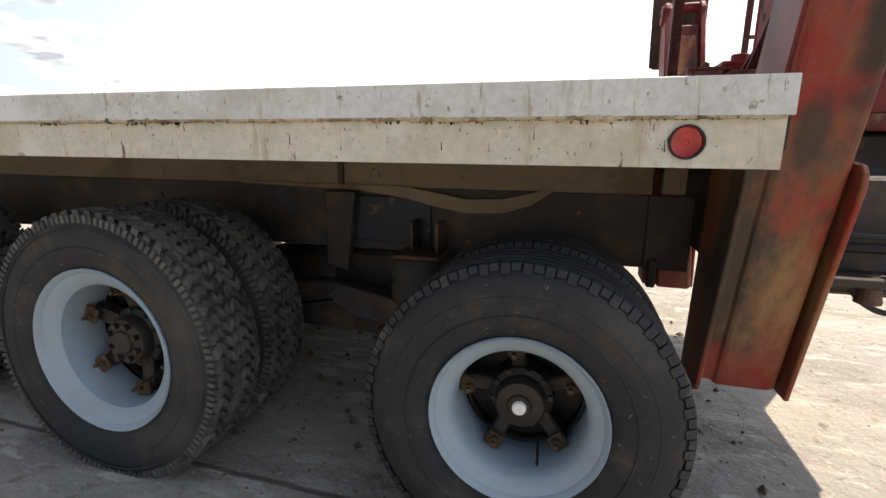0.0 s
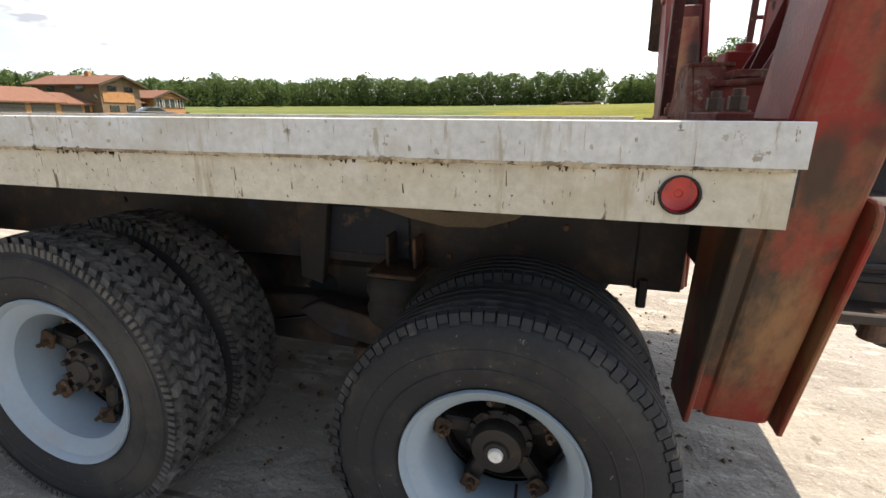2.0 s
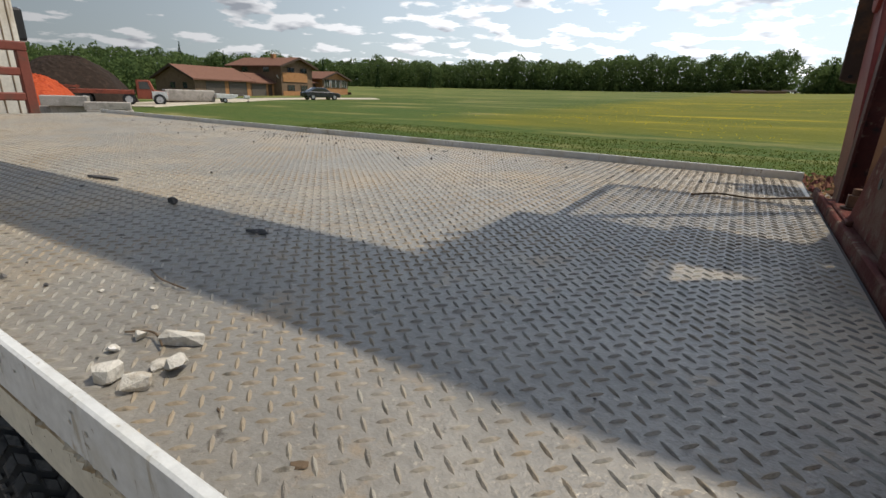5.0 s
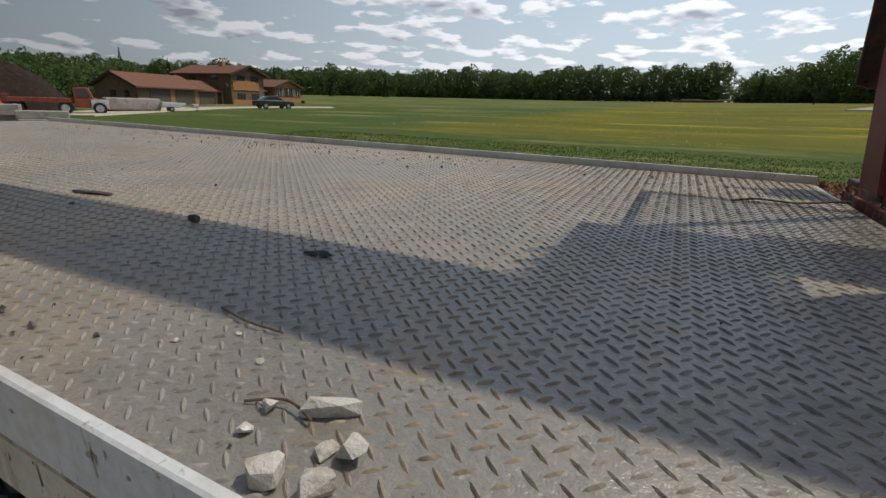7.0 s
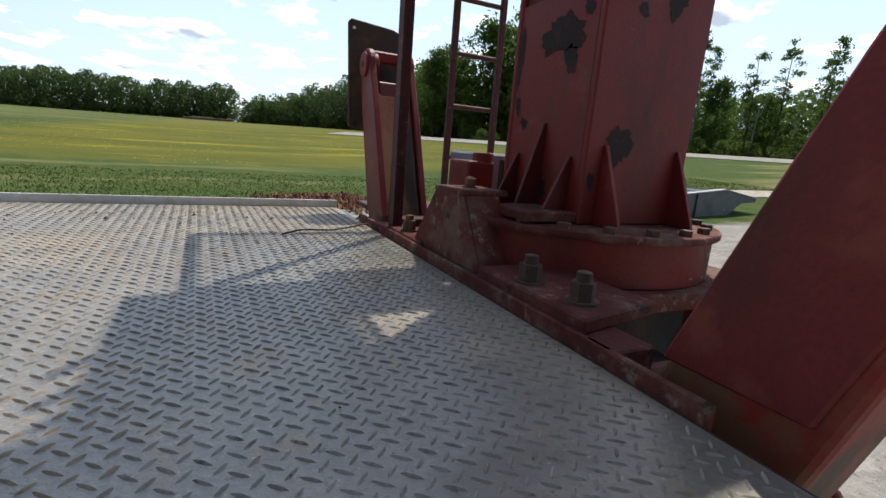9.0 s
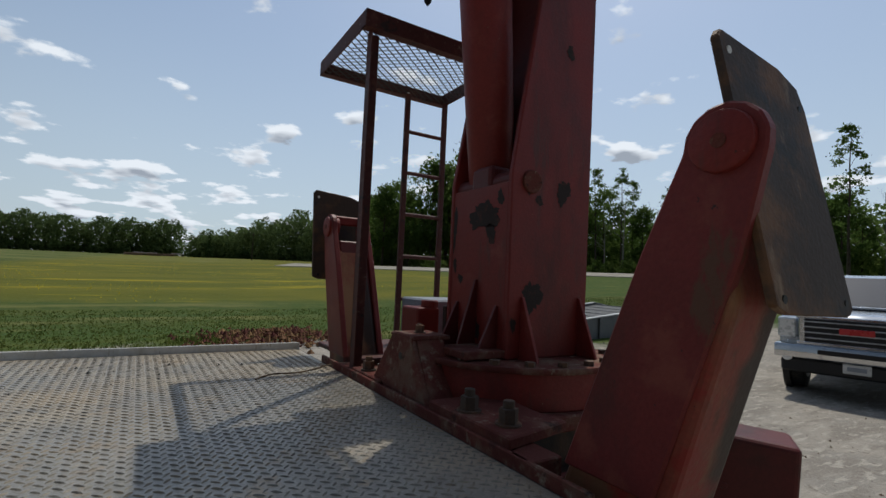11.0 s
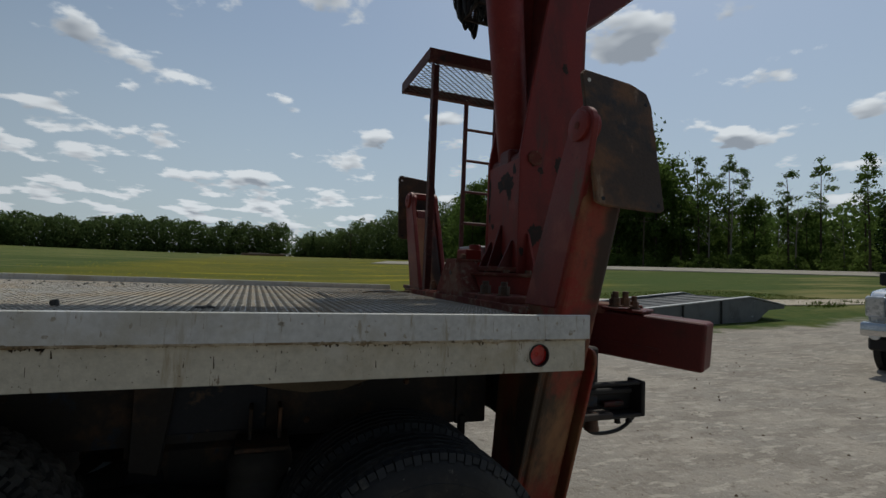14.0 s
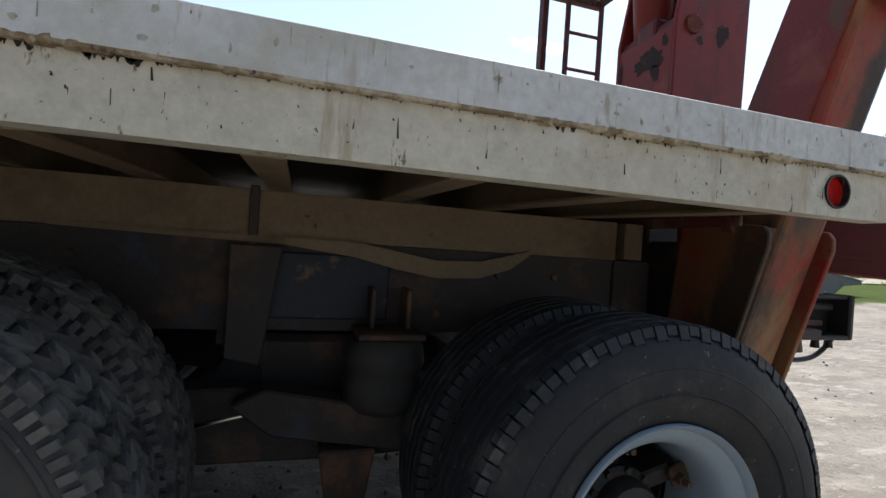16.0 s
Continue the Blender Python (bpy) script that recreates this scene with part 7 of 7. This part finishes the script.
for s in (-1, 1):
    part("headlamp", local(box(-0.36, -0.035, s * 0.86 - 0.12, s * 0.86 + 0.12, 0.87, 1.20, 0.04, seg=3), PM), LAMPGLASS, pick, "clear glass headlamp")
    part("fog_lamp", local(rod((-0.05, s * 0.83, 0.60), (0.085, s * 0.83, 0.60), 0.075, seg=20, bevel=0.01), PM), LAMPGLASS, pick)
    mi = part("mirror", local(box(-1.75, -1.62, s * 1.12 - 0.09, s * 1.12 + 0.09, 1.38, 1.62, 0.04, seg=2), PM), BLACK, pick, "black side mirror")
    part("mirror_arm", local(box(-1.74, -1.66, min(s * 0.9, s * 1.1), max(s * 0.9, s * 1.1), 1.40, 1.45, 0.01), PM), BLACK, mi)
bumper = part("bumper", local(prism([(-0.3, 0.56), (0.09, 0.58), (0.11, 0.66), (0.09, 0.79), (-0.3, 0.80)], "y", -1.0, 1.0, 0.02, seg=2), PM), CHROME, pick, "broad chrome front bumper", smooth=True)
part("air_slot", local(box(0.07, 0.115, -0.45, 0.45, 0.665, 0.735, 0.01), PM), BLACK, bumper)
part("lower_valance", local(box(-0.4, 0.05, -0.92, 0.92, 0.36, 0.57, 0.03), PM), BLACK, pick)
part("number_plate", local(box(0.05, 0.07, -0.16, 0.16, 0.43, 0.57, 0.006), PM), RAIL, pick, "pale plate with plain bars")
part("plate_bar", local(box(0.07, 0.074, -0.11, 0.11, 0.47, 0.53, 0.0), PM), GREYBOX, pick)
part("underbody", local(box(-5.5, -0.3, -0.7, 0.7, 0.40, 0.66, 0.02), PM), BLACK, pick)
for x in (-0.95, -4.5):
    for s in (-1, 1):
        wheel_at(pick, PM @ Matrix.Translation((x, s * 0.86, 0.41)), 0.41, 0.27, RUBBER)
        part("wheel_arch", local(rod((x, s * 0.9, 0.44), (x, s * 0.995, 0.44), 0.50, seg=28), PM), BLACK, pick)

# ---- headache rack and cab at the deck's front ----
RACK = material("brown red rack paint", (0.16, 0.045, 0.03), [((0.1, 0.05, 0.035), 4, 0.5, 0.66)], 0.6, fine=40)
rack = part("headache_rack", box(-6.34, -6.26, 0.58, 1.86, 1.745, 1.83, 0.012, seg=2), RACK, truck, "brown-red tubular rack at the deck's front")
for y in (0.58, 1.22, 1.77):
    part("rack_post", box(-6.335, -6.265, y, y + 0.09, 1.16, 1.75, 0.01), RACK, rack)
for z in (1.29, 1.52):
    part("rack_rail", box(-6.33, -6.27, 0.66, 1.78, z, z + 0.075, 0.01), RACK, rack)
CABW = material("weathered white cab paint", (0.56, 0.53, 0.46), [((0.4, 0.35, 0.27), 2.2, 0.5, 0.68), ((0.2, 0.15, 0.11), 7, 0.6, 0.72, (1, 1, 0.15))], 0.5, bump=0.15, fine=40)
cabp = [(-7.2, 0.75), (-7.2, 2.62), (-7.45, 2.78), (-9.0, 2.75), (-9.35, 1.9), (-9.5, 1.7), (-10.9, 1.6), (-11.1, 0.75)]
cab = part("cab", prism(cabp, "y", 0.26, 2.14, 0.06, seg=3), CABW, truck, "weathered white truck cab with rear window", smooth=True)
part("rear_window", box(-7.215, -7.19, 0.62, 1.80, 1.98, 2.45, 0.02, seg=2), WINDOW, cab, "rounded rear window")
for y in (1.86, 1.98, 2.06):
    part("cab_seam", box(-7.208, -7.192, y, y + 0.014, 0.9, 2.5, 0.003), TAN, cab)
mir = part("mirror", box(-7.72, -7.66, 2.16, 2.36, 1.92, 2.28, 0.03, seg=2), BLACK, cab, "tall dark mirror on a chrome bracket")
part("mirror_shell", box(-7.76, -7.715, 2.15, 2.37, 1.91, 2.29, 0.02, seg=2), CHROME, mir)
part("mirror_arm", tube([(-7.7, 2.1, 2.35), (-7.72, 2.2, 2.37), (-7.72, 2.26, 2.27)], 0.012, 8, bm=tube([(-7.7, 2.1, 1.83), (-7.72, 2.2, 1.85), (-7.72, 2.26, 1.93)], 0.012, 8)), CHROME, mir, smooth=True)
for x, s in ((-10.0, 1), ):
    for y in (0.42, 2.0):
        wheel_at(cab, Matrix.Translation((x, y, 0.45)), 0.45, 0.28, RUBBER)

# ---- litter on the deck ----
def shard(name, x, y, sx, sy, sz, turn, mat, label, cat, seed, group="", z=None):
    rg = random.Random(seed)
    bm = bmesh.new()
    for _ in range(16):
        p = Vector((rg.gauss(0, 1), rg.gauss(0, 1), rg.gauss(0, 1))).normalized()
        p = Vector((max(-0.8, min(0.8, p.x)) * sx / 3.5, max(-0.8, min(0.8, p.y)) * sy / 3.5, max(-0.75, min(0.75, p.z)) * sz / 3.1))
        bm.verts.new(p)
    bmesh.ops.convex_hull(bm, input=bm.verts)
    loose = [v for v in bm.verts if not v.link_faces]
    bmesh.ops.delete(bm, geom=loose, context="VERTS")
    low = min(v.co.z for v in bm.verts)
    zz = D if z is None else z
    bmesh.ops.transform(bm, matrix=Matrix.Translation((x, y, zz - low - 0.0005)) @ Matrix.Rotation(radians(turn), 4, "Z"), verts=bm.verts)
    return tagged(part(name, bm, mat, None), label, cat, group)


for k, (x, y, a, b, c, turn) in enumerate(((-0.775, 0.142, 0.125, 0.045, 0.04, 32), (-0.722, 0.105, 0.06, 0.055, 0.042, 60), (-0.768, 0.055, 0.07, 0.06, 0.045, 10), (-0.722, 0.062, 0.06, 0.052, 0.042, 40),
                                           (-0.745, 0.098, 0.05, 0.03, 0.022, 80), (-0.83, 0.12, 0.035, 0.035, 0.025, 0), (-0.825, 0.085, 0.03, 0.025, 0.02, 20), (-0.905, 0.175, 0.018, 0.018, 0.012, 0),
                                           (-0.735, 0.075, 0.04, 0.04, 0.02, 15), (-0.98, 0.21, 0.02, 0.014, 0.008, 0), (-1.03, 0.16, 0.022, 0.018, 0.01, 30))):
    shard("rubble_piece", x, y, a, b, c, turn, STONE, "broken pale concrete lump lying on the tread plate", "rubble", 100 + k, "rubble heap")
shard("dark_stone", -1.52, 0.544, 0.05, 0.045, 0.045, 0, STONE_DARK, "small black angular stone on the deck", "stone", 140)
shard("dark_stone", -1.9, 0.9, 0.018, 0.018, 0.016, 0, STONE_DARK, "small dark pebble on the deck", "stone", 141)
shard("dark_stone", -1.12, 0.12, 0.016, 0.016, 0.012, 0, STONE_DARK, "small dark pebble on the deck", "stone", 142)
shard("bark_splinter", -1.11, 0.507, 0.13, 0.042, 0.022, 14, STONE_DARK, "dark flat splinter of bark on the deck", "splinter", 143)
shard("bark_splinter", -2.05, 0.60, 0.36, 0.05, 0.02, 12, STONE_DARK, "long dark splinter on the deck", "splinter", 144)
shard("bark_splinter", -1.95, 0.50, 0.035, 0.02, 0.012, 40, STONE_DARK, "short dark splinter on the deck", "splinter", 145)
shard("dry_leaf", -0.50, 0.085, 0.038, 0.022, 0.006, 30, WOOD, "curled brown dry leaf on the deck", "leaf", 146)
shard("dry_leaf", -0.62, 0.09, 0.03, 0.008, 0.006, -10, WOOD, "thin brown leaf stalk on the deck", "leaf", 147)
for pts in ([(-1.06, 0.25, 0), (-0.99, 0.232, 0.004), (-0.93, 0.235, 0.002)], [(-0.278, 0.083, 0), (-0.268, 0.088, 0.002), (-0.256, 0.090, 0)], [(-0.86, 0.115, 0), (-0.82, 0.13, 0.006), (-0.78, 0.12, 0.004)]):
    tagged(part("twig", tube([(x, y, D + 0.003 + z) for x, y, z in pts], 0.0014, 6), WOOD, None), "thin dry brown twig lying on the deck", "twig", "twigs on the deck")
tagged(part("bent_wire", tube([(-0.36, 1.70, D + 0.006), (-0.28, 1.755, D + 0.010), (-0.18, 1.77, D + 0.006), (-0.09, 1.80, D + 0.012), (-0.03, 1.82, D + 0.02), (-0.01, 1.86, D + 0.012), (-0.05, 1.875, D + 0.006)], 0.0032, 8), WOOD, None, smooth=True), "bent dark stem of dry wood lying on the deck", "stem")
# gravel along the far lip and fine crumbs
rgv = np.random.default_rng(77)
vs, fs = [], []
def crumb(x, y, z, s):
    k = len(vs)
    for d in ((1, 0, 0), (-1, 0, 0), (0, 1, 0), (0, -1, 0), (0, 0, 1), (0, 0, -0.4)):
        q = np.array(d) * s * rgv.uniform(0.5, 1.2)
        vs.append((x + q[0], y + q[1], z + q[2]))
    for f in ((0, 2, 4), (2, 1, 4), (1, 3, 4), (3, 0, 4), (2, 0, 5), (1, 2, 5), (3, 1, 5), (0, 3, 5)):
        fs.append(tuple(k + i for i in f))
for _ in range(420):
    crumb(-2.6 + rgv.normal() * 1.3, 2.22 - abs(rgv.normal()) * 0.22, D + 0.002, 0.003 + 0.008 * rgv.uniform() ** 3)
for _ in range(330):
    crumb(rgv.uniform(-6, -0.05), rgv.uniform(0.03, 2.3), D + 0.002, 0.0015 + 0.0035 * rgv.uniform() ** 3)
for _ in range(150):
    crumb(-1.2 - abs(rgv.normal()) * 1.2, 0.03 + abs(rgv.normal()) * 0.09, D + 0.003, 0.002 + 0.006 * rgv.uniform() ** 3)
tagged(mesh_part("gravel_crumbs", vs, fs, STONE_DARK, None), "scattered small gravel and crumbs on the deck", "gravel", kind="stuff")
# bark litter heap beyond the deck's corner
vs, fs = [], []
for _ in range(900):
    x, y = 1.8 + rgv.normal() * 0.9, 11.0 + rgv.normal() * 0.75
    h = 0.22 * math.exp(-((x - 1.8) ** 2 + (y - 11) ** 2) / 1.2)
    crumb(x, y, hill(x, y) + h * rgv.uniform(0.3, 1), 0.03 + 0.07 * rgv.uniform() ** 2)
CHIPS = material("red brown bark chips", (0.16, 0.075, 0.045), (), 0.95, bump=0.4, island=0.5)
tagged(mesh_part("bark_chips", vs, fs, CHIPS, None), "low spread of red-brown bark chips at the lawn's edge", "bark chips", kind="stuff")

# splinters and crumbs of bark strewn over the yard
vs, fs = [], []
for _ in range(700):
    x, y = rgv.uniform(-2.6, 0.4), rgv.uniform(0.1, 3.2)
    crumb(x, y, -0.016, 0.006 + 0.02 * rgv.uniform() ** 3)
for _ in range(900):
    x, y = rgv.uniform(0.8, 9), rgv.uniform(-1.5, 9.5)
    crumb(x, y, hill(x, y) + 0.003, 0.005 + 0.016 * rgv.uniform() ** 4)
tagged(mesh_part("yard_litter", vs, fs, WOOD, None), "small bark splinters strewn over the yard", "litter", kind="stuff")
